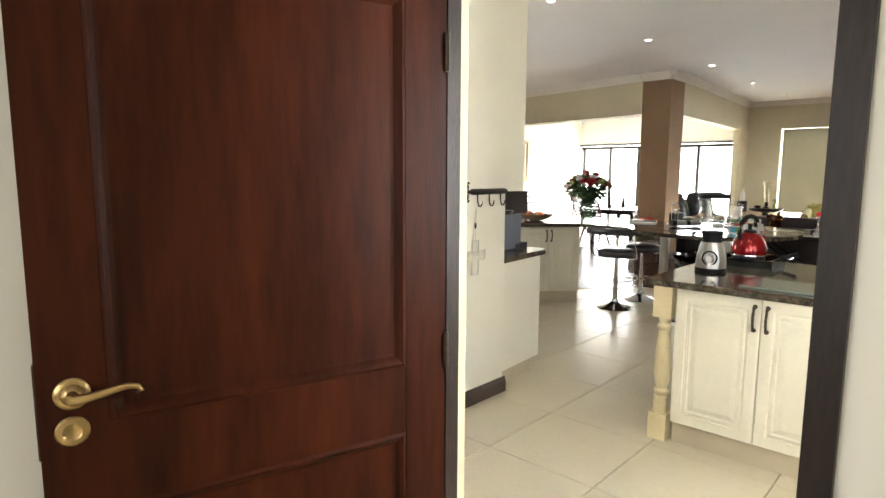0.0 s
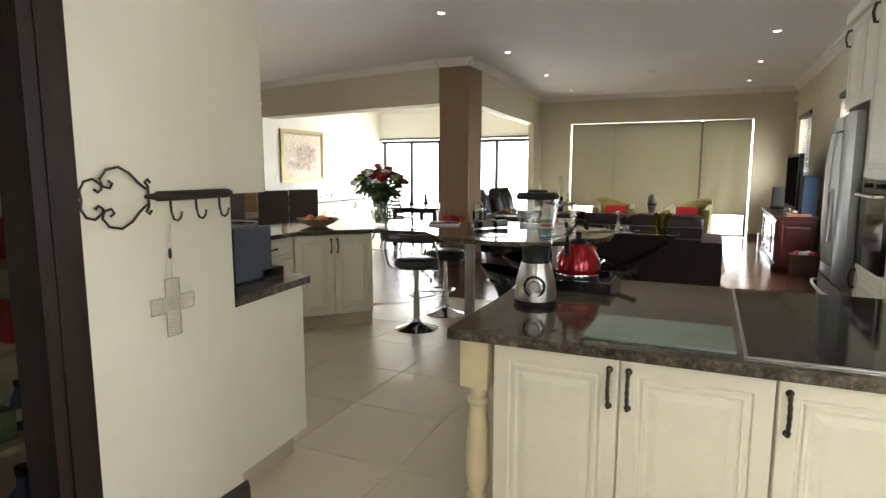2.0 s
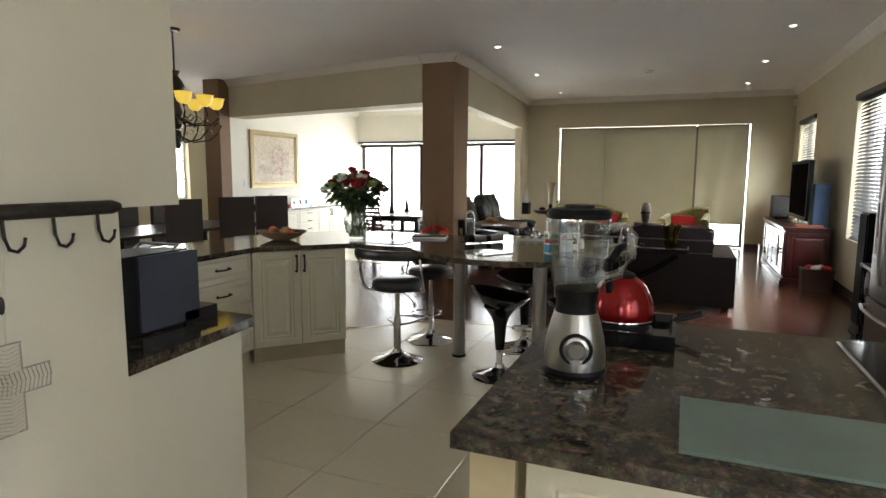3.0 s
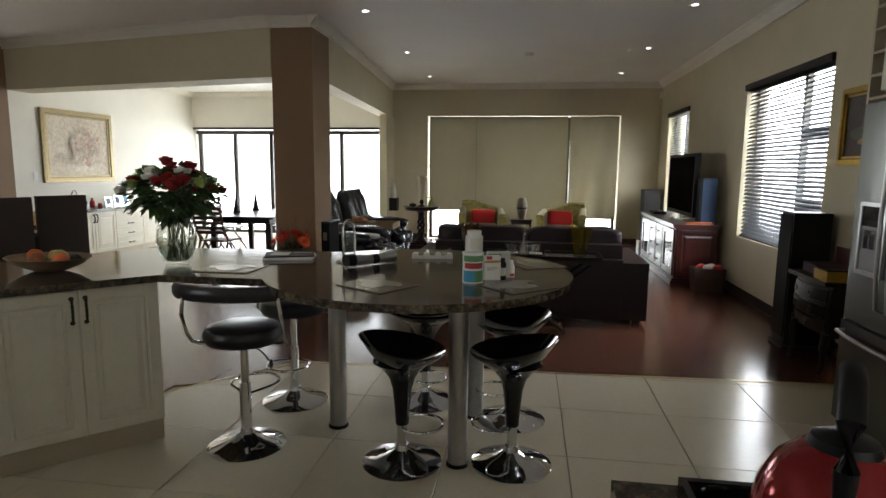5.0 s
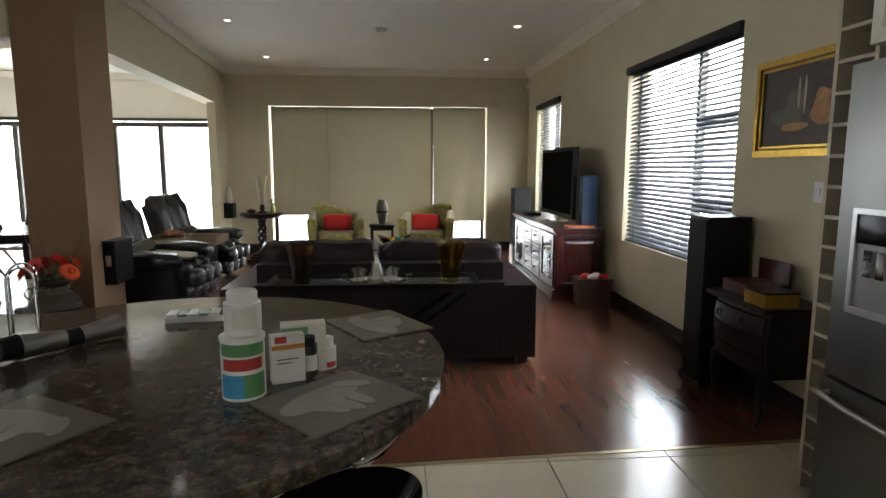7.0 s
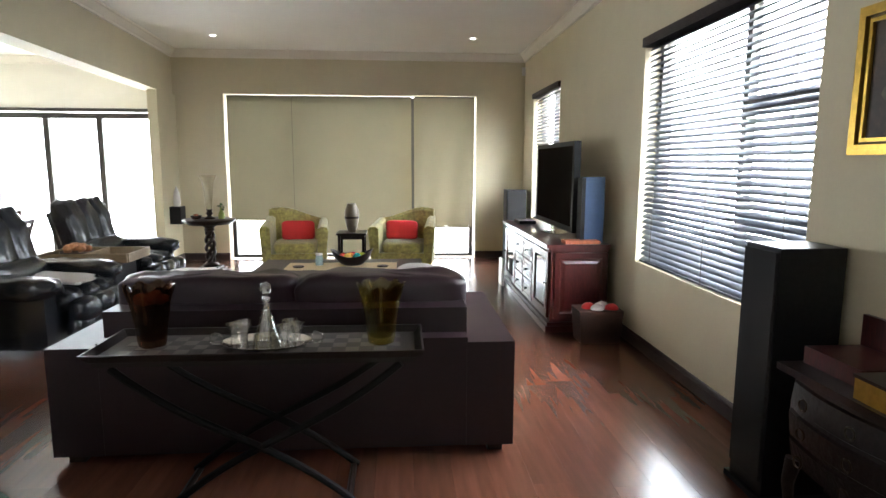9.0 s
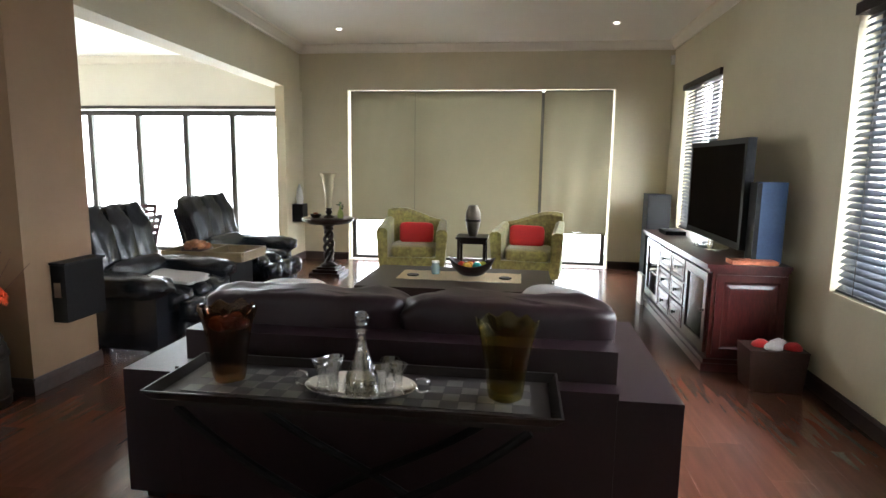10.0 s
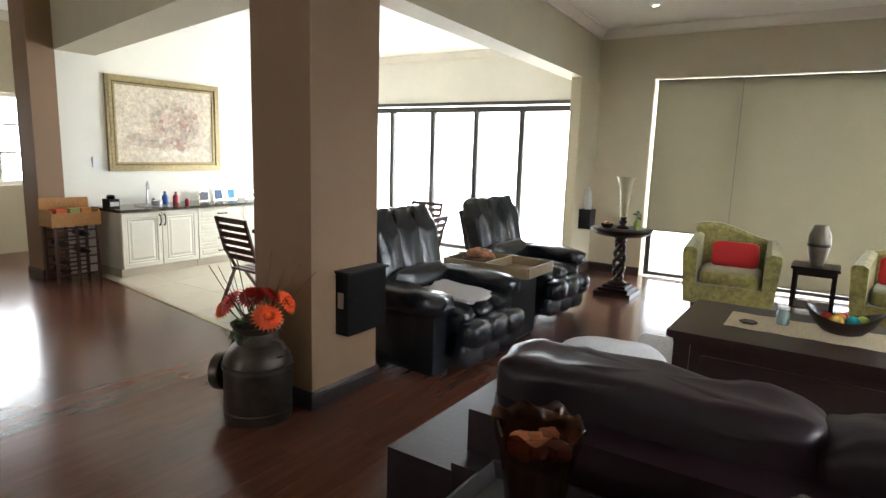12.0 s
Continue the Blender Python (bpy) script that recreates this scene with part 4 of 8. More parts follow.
# counter behind the key wall with a coffee machine
cu = thing("end_cabinet", Matrix(), "plain cream end cabinet of the kitchen run", "cabinet")
bm = B()
prism(bm, [(-4.1, 3.2), (-1.90, 3.2), (-1.94, 3.73), (-4.1, 3.73)], 0.13, 0.907)
part("body", bm, M_CREAM, cu)
bm = B()
prism(bm, [(-4.1, 3.2), (-1.94, 3.2), (-1.99, 3.68), (-4.1, 3.68)], 0, 0.13)
part("plinth", bm, M_PLINTH, cu)
worktop("counter_worktop", [(-4.12, 3.195), (-1.882, 3.195), (-1.94, 3.80), (-1.97, 3.83), (-4.12, 3.83)], 0.908, 0.945, "polished brown speckled granite worktop on the kitchen run")
wc = thing("wall_cabinet", Matrix(), "plain cream wall cabinet above the counter", "cabinet")
bm = B()
box(bm, -3.6, -1.884, 3.192, 3.41, 1.40, 2.95)
part("body", bm, M_CREAM, wc, bevel=0.003)
bm = B()
box(bm, -3.6, -1.882, 3.192, 3.435, 2.95, 3.10)
part("crown", bm, M_CABINET, wc, bevel=0.01)
cm = thing("coffee_machine", pose(-2.205, 3.555, 0.946, 0, 0, 0), "dark blue-grey capsule coffee machine", "coffee machine")
bm = B()
box(bm, -0.10, 0.10, -0.30, 0.06, 0.0, 0.275)
part("body", bm, M_BLACK, cm, bevel=0.015)
bm = B()
box(bm, 0.092, 0.112, -0.13, 0.13, 0.01, 0.27)
part("side_panel", bm, M_BLUEGREY, cm, bevel=0.008)
bm = B()
box(bm, -0.08, 0.112, 0.06, 0.22, 0.0, 0.045)
part("drip_tray", bm, M_BLACK, cm, bevel=0.006)
bm = B()
box(bm, -0.06, 0.06, 0.06, 0.13, 0.16, 0.27)
part("head", bm, M_BLACK, cm, bevel=0.012)
bm = B()
box(bm, -0.07, 0.08, -0.355, -0.31, 0.0, 0.27)
part("water_tank", bm, M_VASEGLASS, cm, bevel=0.02)
bm = B()
tube(bm, [(-0.09, 0.02, 0.27), (-0.09, 0.06, 0.292), (0.09, 0.06, 0.292), (0.09, 0.02, 0.27)], 0.006, 8)
part("lever", bm, M_CHROME, cm)

# ---- corner run and bar ----
BZ = 0.94
run = base_unit("drawer_unit", pose(-3.475, 4.98, 0, 0, 0, 90), 0.62, 0.6, BZ - 0.04, [(0, 0.13 + k * 0.193, 0.62, 0.193, "c", "drawer") for k in range(4)], "cream drawer unit with four raised fronts", "corner run units")
run2 = base_unit("drawer_unit", pose(-3.475, 4.10, 0, 0, 0, 90), 0.876, 0.6, BZ - 0.04, [(0, 0.13 + k * 0.193, 0.876, 0.193, "c", "drawer") for k in range(4)], "wide cream drawer unit with four raised fronts", "corner run units")
ang = math.degrees(math.atan2(6.14 - 5.605, -2.965 + 3.475))
cl = math.hypot(6.14 - 5.605, -2.965 + 3.475)
base_unit("corner_cabinet", pose(-3.475, 5.605, 0, 0, 0, ang), cl, 0.62, BZ - 0.04, ((0.0, 0.13, cl / 2, BZ - 0.175, "r"), (cl / 2, 0.13, cl / 2, BZ - 0.175, "l")), "cream diagonal corner cabinet with two raised panel doors", "corner run units")
bm = B()
prism(bm, [(-3.43, 6.565), (-3.62, 6.72), (-4.05, 6.2), (-4.05, 5.75), (-3.92, 6.08)], 0.0, BZ - 0.041)
single("corner_back_unit", bm, M_CABINET, Matrix(), "cream panelled back of the corner cabinets", "cabinet", "corner run units")
BC, BR = (-1.62, 6.52), 0.85
a0, a1 = math.atan2(6.10 - BC[1], -math.sqrt(BR ** 2 - (6.10 - BC[1]) ** 2)), math.atan2(7.12 - BC[1], -math.sqrt(BR ** 2 - (7.12 - BC[1]) ** 2))
arc = [(BC[0] + BR * math.cos(a0 + (a1 - a0) * k / 40), BC[1] + BR * math.sin(a0 + (a1 - a0) * k / 40)) for k in range(41)]
poly = [(-3.43, 4.08), (-3.43, 5.585), (-2.94, 6.10)] + arc + [(-2.95, 7.12), (-3.6, 7.05), (-4.12, 6.25), (-4.12, 4.08)]
bar = thing("breakfast_bar", Matrix(), "polished brown granite breakfast bar with a rounded end on steel legs", "breakfast bar")
bm = B()
prism(bm, poly, BZ - 0.038, BZ)
part("worktop", bm, M_GRANITE, bar, bevel=0.012)
for k, (x, y) in enumerate(((-2.09, 6.48), (-1.345, 6.14), (-1.31, 6.745))):
    bm = B()
    lathe(bm, [(0.05, 0.012), (0.05, BZ - 0.05)], 28)
    lg = part("leg", bm, M_STEEL, bar, "round brushed steel leg", smooth=True)
    lg.matrix_local = pose(x, y, 0)
    bm = B()
    lathe(bm, [(0.058, 0), (0.058, 0.012), (0.052, 0.018)], 28)
    part("foot", bm, M_BLACK, lg, smooth=True)
    bm = B()
    lathe(bm, [(0.052, BZ - 0.056), (0.075, BZ - 0.046), (0.075, BZ - 0.0385)], 28)
    part("flange", bm, M_STEEL, lg, smooth=True)


# ---- stools ----
def stool_foot(st):
    bm = B()
    lathe(bm, [(0.205, 0.0), (0.207, 0.006), (0.19, 0.014), (0.13, 0.03), (0.075, 0.05), (0.04, 0.075), (0.033, 0.10)], 36)
    part("foot_plate", bm, M_CHROME, st, smooth=True)


def padded_stool(m, label):
    st = thing("bar_stool", m, label, "bar stool", "padded bar stools")
    stool_foot(st)
    bm = B()
    lathe(bm, [(0.030, 0.10), (0.030, 0.36)], 20)
    lathe(bm, [(0.022, 0.36), (0.022, 0.585)], 20)
    part("gas_column", bm, M_CHROME, st, smooth=True)
    bm = B()
    pts = [(0.13 * math.cos(a), 0.05 + 0.13 * math.sin(a), 0.30) for a in [math.radians(-215 + 12.5 * k) for k in range(21)]]
    tube(bm, [(0, 0, 0.285)] + [(p[0], -p[1] + 0.22, p[2]) for p in pts] + [(0, 0, 0.285)], 0.008, 8)
    part("footrest", bm, M_CHROME, st, smooth=True)
    bm = B()
    lathe(bm, [(0.14, 0.585), (0.19, 0.592), (0.203, 0.615), (0.203, 0.645), (0.19, 0.668), (0.15, 0.682), (0.02, 0.688)], 36)
    part("seat", bm, M_VINYL, st, "round black vinyl seat pad", smooth=True)
    bm = B()
    for s in (-1, 1):
        tube(bm, [(s * 0.08, -0.02, 0.583), (s * 0.215, -0.04, 0.583), (s * 0.245, -0.06, 0.60), (s * 0.25, -0.12, 0.66), (s * 0.25, -0.17, 0.78), (s * 0.235, -0.17, 0.885)], 0.011, 10)
    part("arm_tube", bm, M_CHROME, st, smooth=True)
    bm = B()
    rows = []
    for k in range(17):
        a = math.radians(-62 + 124 * k / 16)
        cxp, cyp = 0.335 * math.sin(a), 0.02 - 0.25 * math.cos(a)
        o = Vector((math.sin(a), -math.cos(a), 0))
        rows.append([bm.verts.new(Vector((cxp, cyp, 0.885)) + o * p + Vector((0, 0, q))) for p, q in ((-0.018, -0.038), (0.016, -0.038), (0.026, -0.016), (0.026, 0.02), (0.012, 0.038), (-0.012, 0.038), (-0.024, 0.016), (-0.024, -0.02))])
    for a, b in zip(rows, rows[1:]):
        for i in range(8):
            bm.faces.new((a[i], a[(i + 1) % 8], b[(i + 1) % 8], b[i]))
    bm.faces.new(rows[0][::-1])
    bm.faces.new(rows[-1])
    part("backrest", bm, M_VINYL, st, "curved padded black backrest", smooth=True)
    bm = B()
    tube(bm, [(0.03, 0, 0.575), (0.12, -0.04, 0.53), (0.15, -0.06, 0.50)], 0.004, 6)
    blob(bm, (0.165, -0.068, 0.485), 0.012, 0.012, 0.024, 8, 6)
    part("lift_lever", bm, M_BLACK, st)
    return st


def scoop_stool(m, label):
    st = thing("bar_stool", m, label, "bar stool", "scoop bar stools")
    stool_foot(st)
    bm = B()
    lathe(bm, [(0.026, 0.10), (0.026, 0.22)], 20)
    part("gas_column", bm, M_CHROME, st, smooth=True)
    bm = B()
    nr, na = 9, 36

    def surf(u, a, under):
        # u: 0 at the middle, 1 at the rim; the back (towards -y) rises
        R = 0.252 * u
        x, y = R * math.cos(a) * 1.0, R * math.sin(a) * 0.86
        back = 0.5 - 0.5 * math.sin(a)
        rim = 0.605 + 0.075 * back ** 1.5
        mid = 0.545
        z = mid + (rim - mid) * u ** 2.4
        if under:
            z -= 0.012 + 0.05 * (1 - u) ** 1.2
            x, y = x * 0.97, y * 0.97
        return x, y, z
    up = [[bm.verts.new(surf(j / nr, 2 * math.pi * i / na, False)) for i in range(na)] for j in range(1, nr + 1)]
    dn = [[bm.verts.new(surf(j / nr, 2 * math.pi * i / na, True)) for i in range(na)] for j in range(1, nr + 1)]
    c0, c1 = bm.verts.new((0, 0, 0.545)), bm.verts.new((0, 0, 0.483))
    for g in (up, dn):
        for a, b in zip(g, g[1:]):
            for i in range(na):
                bm.faces.new((a[i], a[(i + 1) % na], b[(i + 1) % na], b[i]))
    for i in range(na):
        bm.faces.new((c0, up[0][i], up[0][(i + 1) % na]))
        bm.faces.new((c1, dn[0][(i + 1) % na], dn[0][i]))
        bm.faces.new((up[-1][i], up[-1][(i + 1) % na], dn[-1][(i + 1) % na], dn[-1][i]))
    part("seat", bm, M_BLACKGLOSS, st, "glossy black moulded scoop seat", smooth=True)
    bm = B()
    lathe(bm, [(0.034, 0.21), (0.040, 0.30), (0.050, 0.40), (0.068, 0.46), (0.105, 0.51), (0.15, 0.545)], 28)
    part("stem", bm, M_BLACKGLOSS, st, smooth=True)
    bm = B()
    pts = [(0.115 * math.cos(a), 0.10 + 0.115 * math.sin(a), 0.20) for a in [math.radians(-60 + 15 * k) for k in range(21)]]
    tube(bm, [(0.0, 0.0, 0.20)] + pts + [(0.0, 0.0, 0.20)], 0.007, 8)
    part("footrest", bm, M_CHROME, st, smooth=True)
    return st


padded_stool(pose(-2.505, 6.165, 0, 0, 0, 8), "chrome bar stool with padded black seat and backrest")
padded_stool(pose(-2.486, 6.80, 0, 0, 0, 190), "chrome bar stool with black padded seat behind the bar")
scoop_stool(pose(-1.63, 6.12, 0, 0, 0, -70), "glossy black scoop bar stool at the bar front")
scoop_stool(pose(-1.07, 6.19, 0, 0, 0, 70), "glossy black scoop bar stool at the round bar end")
scoop_stool(pose(-1.09, 6.74, 0, 0, 0, 110), "glossy black scoop bar stool on the living room side")
scoop_stool(pose(-1.65, 6.93, 0, 0, 0, 200), "glossy black scoop bar stool on the far side")


# ---- things on the bar ----
def leaf_quads(bm, c, spread, count, size, rnd, up=0.4):
    for _ in range(count):
        d = Vector((rnd.gauss(0, 1), rnd.gauss(0, 1), rnd.gauss(up, 0.7))).normalized()
        p = Vector(c) + Vector((d.x * spread[0], d.y * spread[1], d.z * spread[2])) * (0.5 + 0.5 * rnd.random())
        s = d.cross(Vector((rnd.random() - 0.5, rnd.random() - 0.5, 1))).normalized()
        L, W = size * (0.7 + 0.6 * rnd.random()), size * 0.42
        droop = Vector((0, 0, -0.25 * L))
        a, b1, b2, tip, m2 = p, p + d * L * 0.5 + s * W, p + d * L * 0.5 - s * W, p + d * L + droop, p + d * L * 0.5 + Vector((0, 0, -0.012))
        v = [bm.verts.new(q) for q in (a, b1, tip, b2, m2)]
        bm.faces.new((v[0], v[1], v[4]))
        bm.faces.new((v[1], v[2], v[4]))
        bm.faces.new((v[2], v[3], v[4]))
        bm.faces.new((v[3], v[0], v[4]))


def rose(bm, c, r, rnd):
    blob(bm, c, r * 0.8, r * 0.8, r * 0.75, 9, 7, wob=0.25)
    for layer, (rad, n) in enumerate(((0.7, 5), (1.0, 6))):
        for k in range(n):
            a = 2 * math.pi * (k + 0.5 * layer) / n + rnd.random() * 0.4
            o = Vector((math.cos(a), math.sin(a), 0))
            t = Vector((-o.y, o.x, 0))
            p = Vector(c)
            base, mid, top = p - Vector((0, 0, r * 0.5)), p + o * r * rad * 0.85, p + o * r * rad * 1.05 + Vector((0, 0, r * 0.5))
            v = [bm.verts.new(q) for q in (base, mid - t * r * 0.55, mid + t * r * 0.55, top + t * r * 0.35, top - t * r * 0.35)]
            bm.faces.new((v[0], v[2], v[1]))
            bm.faces.new((v[1], v[2], v[3], v[4]))


rnd = random.Random(3)
fv = thing("flower_vase", pose(-3.03, 6.43, BZ + 0.001), "glass vase holding a bouquet of red roses and white lilies", "flower vase")
bm = B()
lathe(bm, [(0.060, 0), (0.068, 0.012), (0.095, 0.07), (0.112, 0.14), (0.104, 0.205), (0.080, 0.26), (0.092, 0.30), (0.088, 0.30), (0.076, 0.26), (0.099, 0.205), (0.107, 0.14), (0.09, 0.07), (0.058, 0.024)], 32)
part("vase", bm, M_VASEGLASS, fv, "clear rounded glass vase half full of water", smooth=True)
bm = B()
lathe(bm, [(0.056, 0.024), (0.088, 0.07), (0.104, 0.14), (0.103, 0.16)], 24)
part("water", bm, glass_material("water", (0.82, 0.86, 0.8), 0.12), fv, smooth=True)
bm = B()
for k in range(20):
    a, b = rnd.random() * 6.28, rnd.random() * 6.28
    tube(bm, [(0.06 * math.cos(a), 0.06 * math.sin(a), 0.03), (0.045 * math.cos(b), 0.045 * math.sin(b), 0.27), (0.16 * math.cos(b), 0.16 * math.sin(b), 0.42)], 0.0035, 5)
part("stems", bm, M_STEM, fv)
bm = B()
leaf_quads(bm, (0, 0, 0.42), (0.24, 0.24, 0.13), 420, 0.065, rnd, 0.25)
leaf_quads(bm, (0, 0, 0.34), (0.14, 0.14, 0.05), 70, 0.085, rnd, -0.1)
part("foliage", bm, M_LEAF, fv, "dark green bouquet leaves")
blooms = ((M_ROSE, "dark red rose"), (M_WHITEFLOWER, "white lily"), (M_ROSE, "dark red rose"), (M_PINKROSE, "dusky red rose"), (M_LIME, "lime green bloom"), (M_WHITEFLOWER, "white lily"), (M_ROSE, "dark red rose"))
for k in range(34):
    a = k * 2.399
    q = math.sqrt((k + 0.5) / 34)
    x, y = 0.275 * q * math.cos(a), 0.275 * q * math.sin(a)
    z = 0.57 - 0.15 * q * q + 0.09 * (rnd.random() - 0.5)
    bm = B()
    rose(bm, (x, y, z), 0.030 + 0.018 * rnd.random(), rnd)
    mat_b, name_b = blooms[(k * 3 + k // 7) % 7]
    part("rose", bm, mat_b, fv, name_b, smooth=True)

fb = thing("fruit_bowl", pose(-3.57, 6.10, BZ + 0.001), "wide shallow wooden bowl of mixed fruit", "fruit bowl")
M_BOWL = material("carved_bowl_wood", (0.20, 0.13, 0.07), 0.4, grain=0.3, grain_scale=20, bump=0.1)
bm = B()
lathe(bm, [(0.06, 0), (0.10, 0.008), (0.17, 0.035), (0.23, 0.075), (0.225, 0.08), (0.165, 0.045), (0.10, 0.02)], 36)
for v in bm.verts:
    v.co.y *= 0.72
part("bowl", bm, M_BOWL, fb, smooth=True)
for k, (x, y, r, c) in enumerate(((-0.10, 0.02, 0.042, M_ORANGE), (-0.03, -0.05, 0.04, material("apple", (0.36, 0.12, 0.04), 0.35, stain=0.4, stain_scale=14)), (0.04, 0.03, 0.042, material("pear", (0.42, 0.33, 0.07), 0.4, stain=0.2)), (0.10, -0.03, 0.038, M_ORANGE), (-0.02, 0.07, 0.038, material("mango", (0.40, 0.20, 0.06), 0.4, stain=0.4, stain_scale=10)), (0.12, 0.05, 0.03, M_BOTTLE[1]))):
    bm = B()
    blob(bm, (x, y, 0.03 + r), r, r, r * 0.93, 14, 10, wob=0.12)
    part("fruit", bm, c, fb, smooth=True)
# papers and small goods
mg = thing("magazine_pile", pose(-2.50, 6.80, BZ + 0.001, 0, 0, 12), "pile of magazines with a dark cover on top", "magazines")
for k in range(3):
    bm = B()
    box(bm, -0.15, 0.15, -0.11, 0.11, k * 0.009, k * 0.009 + 0.008)
    ob = part("magazine", bm, (M_PAPER, M_WHITE, M_BLACK)[k], mg, bevel=0.002)
    ob.rotation_euler = (0, 0, 0.08 * k)
bm = B()
box(bm, -0.11, 0.0, -0.07, 0.05, 0.0268, 0.0275)
part("cover_photo", bm, M_PAPER, mg)
for a, b in ((0.02, 0.12), (0.02, 0.09), (0.02, 0.13)):
    bm = B()
    k = 0.05 - 0.03 * (a + b) * 2
    box(bm, a, b, k, k + 0.006, 0.0268, 0.0275)
    part("print_bar", bm, M_WHITE, mg)

M_MAT = material("glass_placemat", (0.17, 0.155, 0.125), 0.12, stain=0.1)
M_SWIRL = material("placemat_motif", (0.34, 0.32, 0.28), 0.16, stain=0.1)


def placemat(x, y, rz, label="square glass placemat with a pale leaf motif"):
    pm = thing("placemat", pose(x, y, BZ + 0.001, 0, 0, rz), label, "placemat", "glass placemats")
    bm = B()
    box(bm, -0.155, 0.155, -0.135, 0.135, 0, 0.005)
    part("sheet", bm, M_MAT, pm, bevel=0.0015)
    bm = B()
    for k, (ox, oy, L, W, a) in enumerate(((-0.02, 0.03, 0.125, 0.05, 10), (-0.05, -0.03, 0.06, 0.022, -60), (-0.005, -0.04, 0.06, 0.02, -75), (0.04, -0.035, 0.055, 0.02, -85), (0.085, 0.05, 0.05, 0.022, -40))):
        ca, sa = math.cos(math.radians(a)), math.sin(math.radians(a))
        pts = [(ox + L * math.cos(t) * ca - W * math.sin(t) * sa, oy + L * math.cos(t) * sa + W * math.sin(t) * ca) for t in [2 * math.pi * i / 20 for i in range(20)]]
        pts = [(max(-0.145, min(0.145, px)), max(-0.125, min(0.125, py))) for px, py in pts]
        prism(bm, pts, 0.005 + 0.0004 * k, 0.0062 + 0.0004 * k)
    part("motif", bm, M_SWIRL, pm)


placemat(-1.74, 6.06, -32)
placemat(-1.06, 6.17, 43)
placemat(-0.98, 6.86, 120)
placemat(-2.66, 6.36, 0)


def carton(name, m, w, d, h, mat, label, bars):
    th = thing(name, m, label, "box", "goods on the bar")
    bm = B()
    box(bm, -w / 2, w / 2, -d / 2, d / 2, 0, h)
    part("box", bm, mat, th, bevel=0.002)
    for x0, x1, z0, z1, c in bars:
        bm = B()
        box(bm, x0 * w - w / 2, x1 * w - w / 2, -d / 2 - 0.0012, -d / 2 - 0.0004, z0 * h, z1 * h)
        part("print_bar", bm, c, th)


M_YEL = material("orange_print", (0.55, 0.22, 0.03), 0.5)
M_BLU = material("blue_print", (0.06, 0.30, 0.50), 0.45, stain=0.2)
M_GRN = material("green_print", (0.12, 0.30, 0.12), 0.45, stain=0.2)
M_REDP = material("red_print", (0.42, 0.03, 0.03), 0.45)
carton("medicine_box", pose(-1.20, 6.32, BZ + 0.001, 0, 0, 20), 0.085, 0.04, 0.125, M_WHITE, "white and orange medicine carton", ((0, 1, 0.72, 0.82, M_YEL), (0.1, 0.45, 0.86, 1.0, M_REDP), (0.15, 0.8, 0.5, 0.52, M_BLACK), (0.15, 0.6, 0.42, 0.44, M_BLACK)))
carton("medicine_box", pose(-1.17, 6.40, BZ + 0.001, 0, 0, 12), 0.12, 0.05, 0.135, M_PAPER, "pale medicine carton behind the others", ((0, 0.6, 0.8, 0.95, M_GRN),))


def tin(name, m, r, h, mat, label, bands, lid):
    th = thing(name, m, label, "tin", "goods on the bar")
    bm = B()
    lathe(bm, [(r, 0), (r, h)], 28)
    part("body", bm, mat, th, smooth=True)
    for z0, z1, a0, a1, c in bands:
        bm = B()
        seg = 12
        aa = [math.radians(a0 + (a1 - a0) * i / seg) for i in range(seg + 1)]
        lo = [bm.verts.new((r * 1.012 * math.cos(a), r * 1.012 * math.sin(a), z0 * h)) for a in aa]
        hi = [bm.verts.new((r * 1.012 * math.cos(a), r * 1.012 * math.sin(a), z1 * h)) for a in aa]
        for i in range(seg):
            bm.faces.new((lo[i], lo[i + 1], hi[i + 1], hi[i]))
        part("label_panel", bm, c, th)
    bm = B()
    lathe(bm, [(r * lid[0], h), (r * lid[0], h + lid[1]), (r * lid[0] * 0.9, h + lid[1] + 0.003)], 28)
    part("lid", bm, lid[2], th, smooth=True)
    return th


tin("food_tin", pose(-1.29, 6.23, BZ + 0.001), 0.052, 0.145, M_WHITE, "printed tin with blue, green and red label", ((0.05, 0.45, 215, 285, M_BLU), (0.05, 0.45, 285, 350, M_GRN), (0.52, 0.72, 225, 340, M_REDP), (0.76, 0.97, 215, 350, M_GRN)), (1.05, 0.008, M_WHITE))
tin("pill_jar", pose(-1.285, 6.225, BZ + 0.162), 0.044, 0.075, M_WHITE, "white plastic tub standing on the tin", ((0.2, 0.9, 250, 330, M_PAPER),), (0.82, 0.025, M_WHITE))
tin("pill_bottle", pose(-1.11, 6.42, BZ + 0.001), 0.027, 0.06, M_WHITE, "small white pill bottle", ((0.1, 0.35, 200, 340, M_REDP),), (0.75, 0.025, M_WHITE))
tin("pill_bottle", pose(-1.15, 6.36, BZ + 0.001), 0.024, 0.085, M_BOTTLE[1], "small brown medicine bottle", ((0.2, 0.7, 200, 340, M_PAPER),), (0.75, 0.02, M_BLACK))
po = thing("pill_organiser", pose(-1.62, 6.99, BZ + 0.001, 0, 0, 8), "long clear plastic pill organiser", "pill box")
bm = B()
box(bm, -0.13, 0.13, -0.045, 0.045, 0, 0.02)
part("base", bm, M_WHITE, po, bevel=0.004)
for k in range(7):
    bm = B()
    box(bm, -0.126 + k * 0.0365, -0.094 + k * 0.0365, -0.04, 0.04, 0.0205, 0.03)
    part("lid", bm, M_FROST if k % 2 else M_WHITE, po, bevel=0.003)
ts = thing("paper_towel_stand", pose(-2.09, 6.72, BZ + 0.001), "chrome wire cup and towel stand", "kitchen stand")
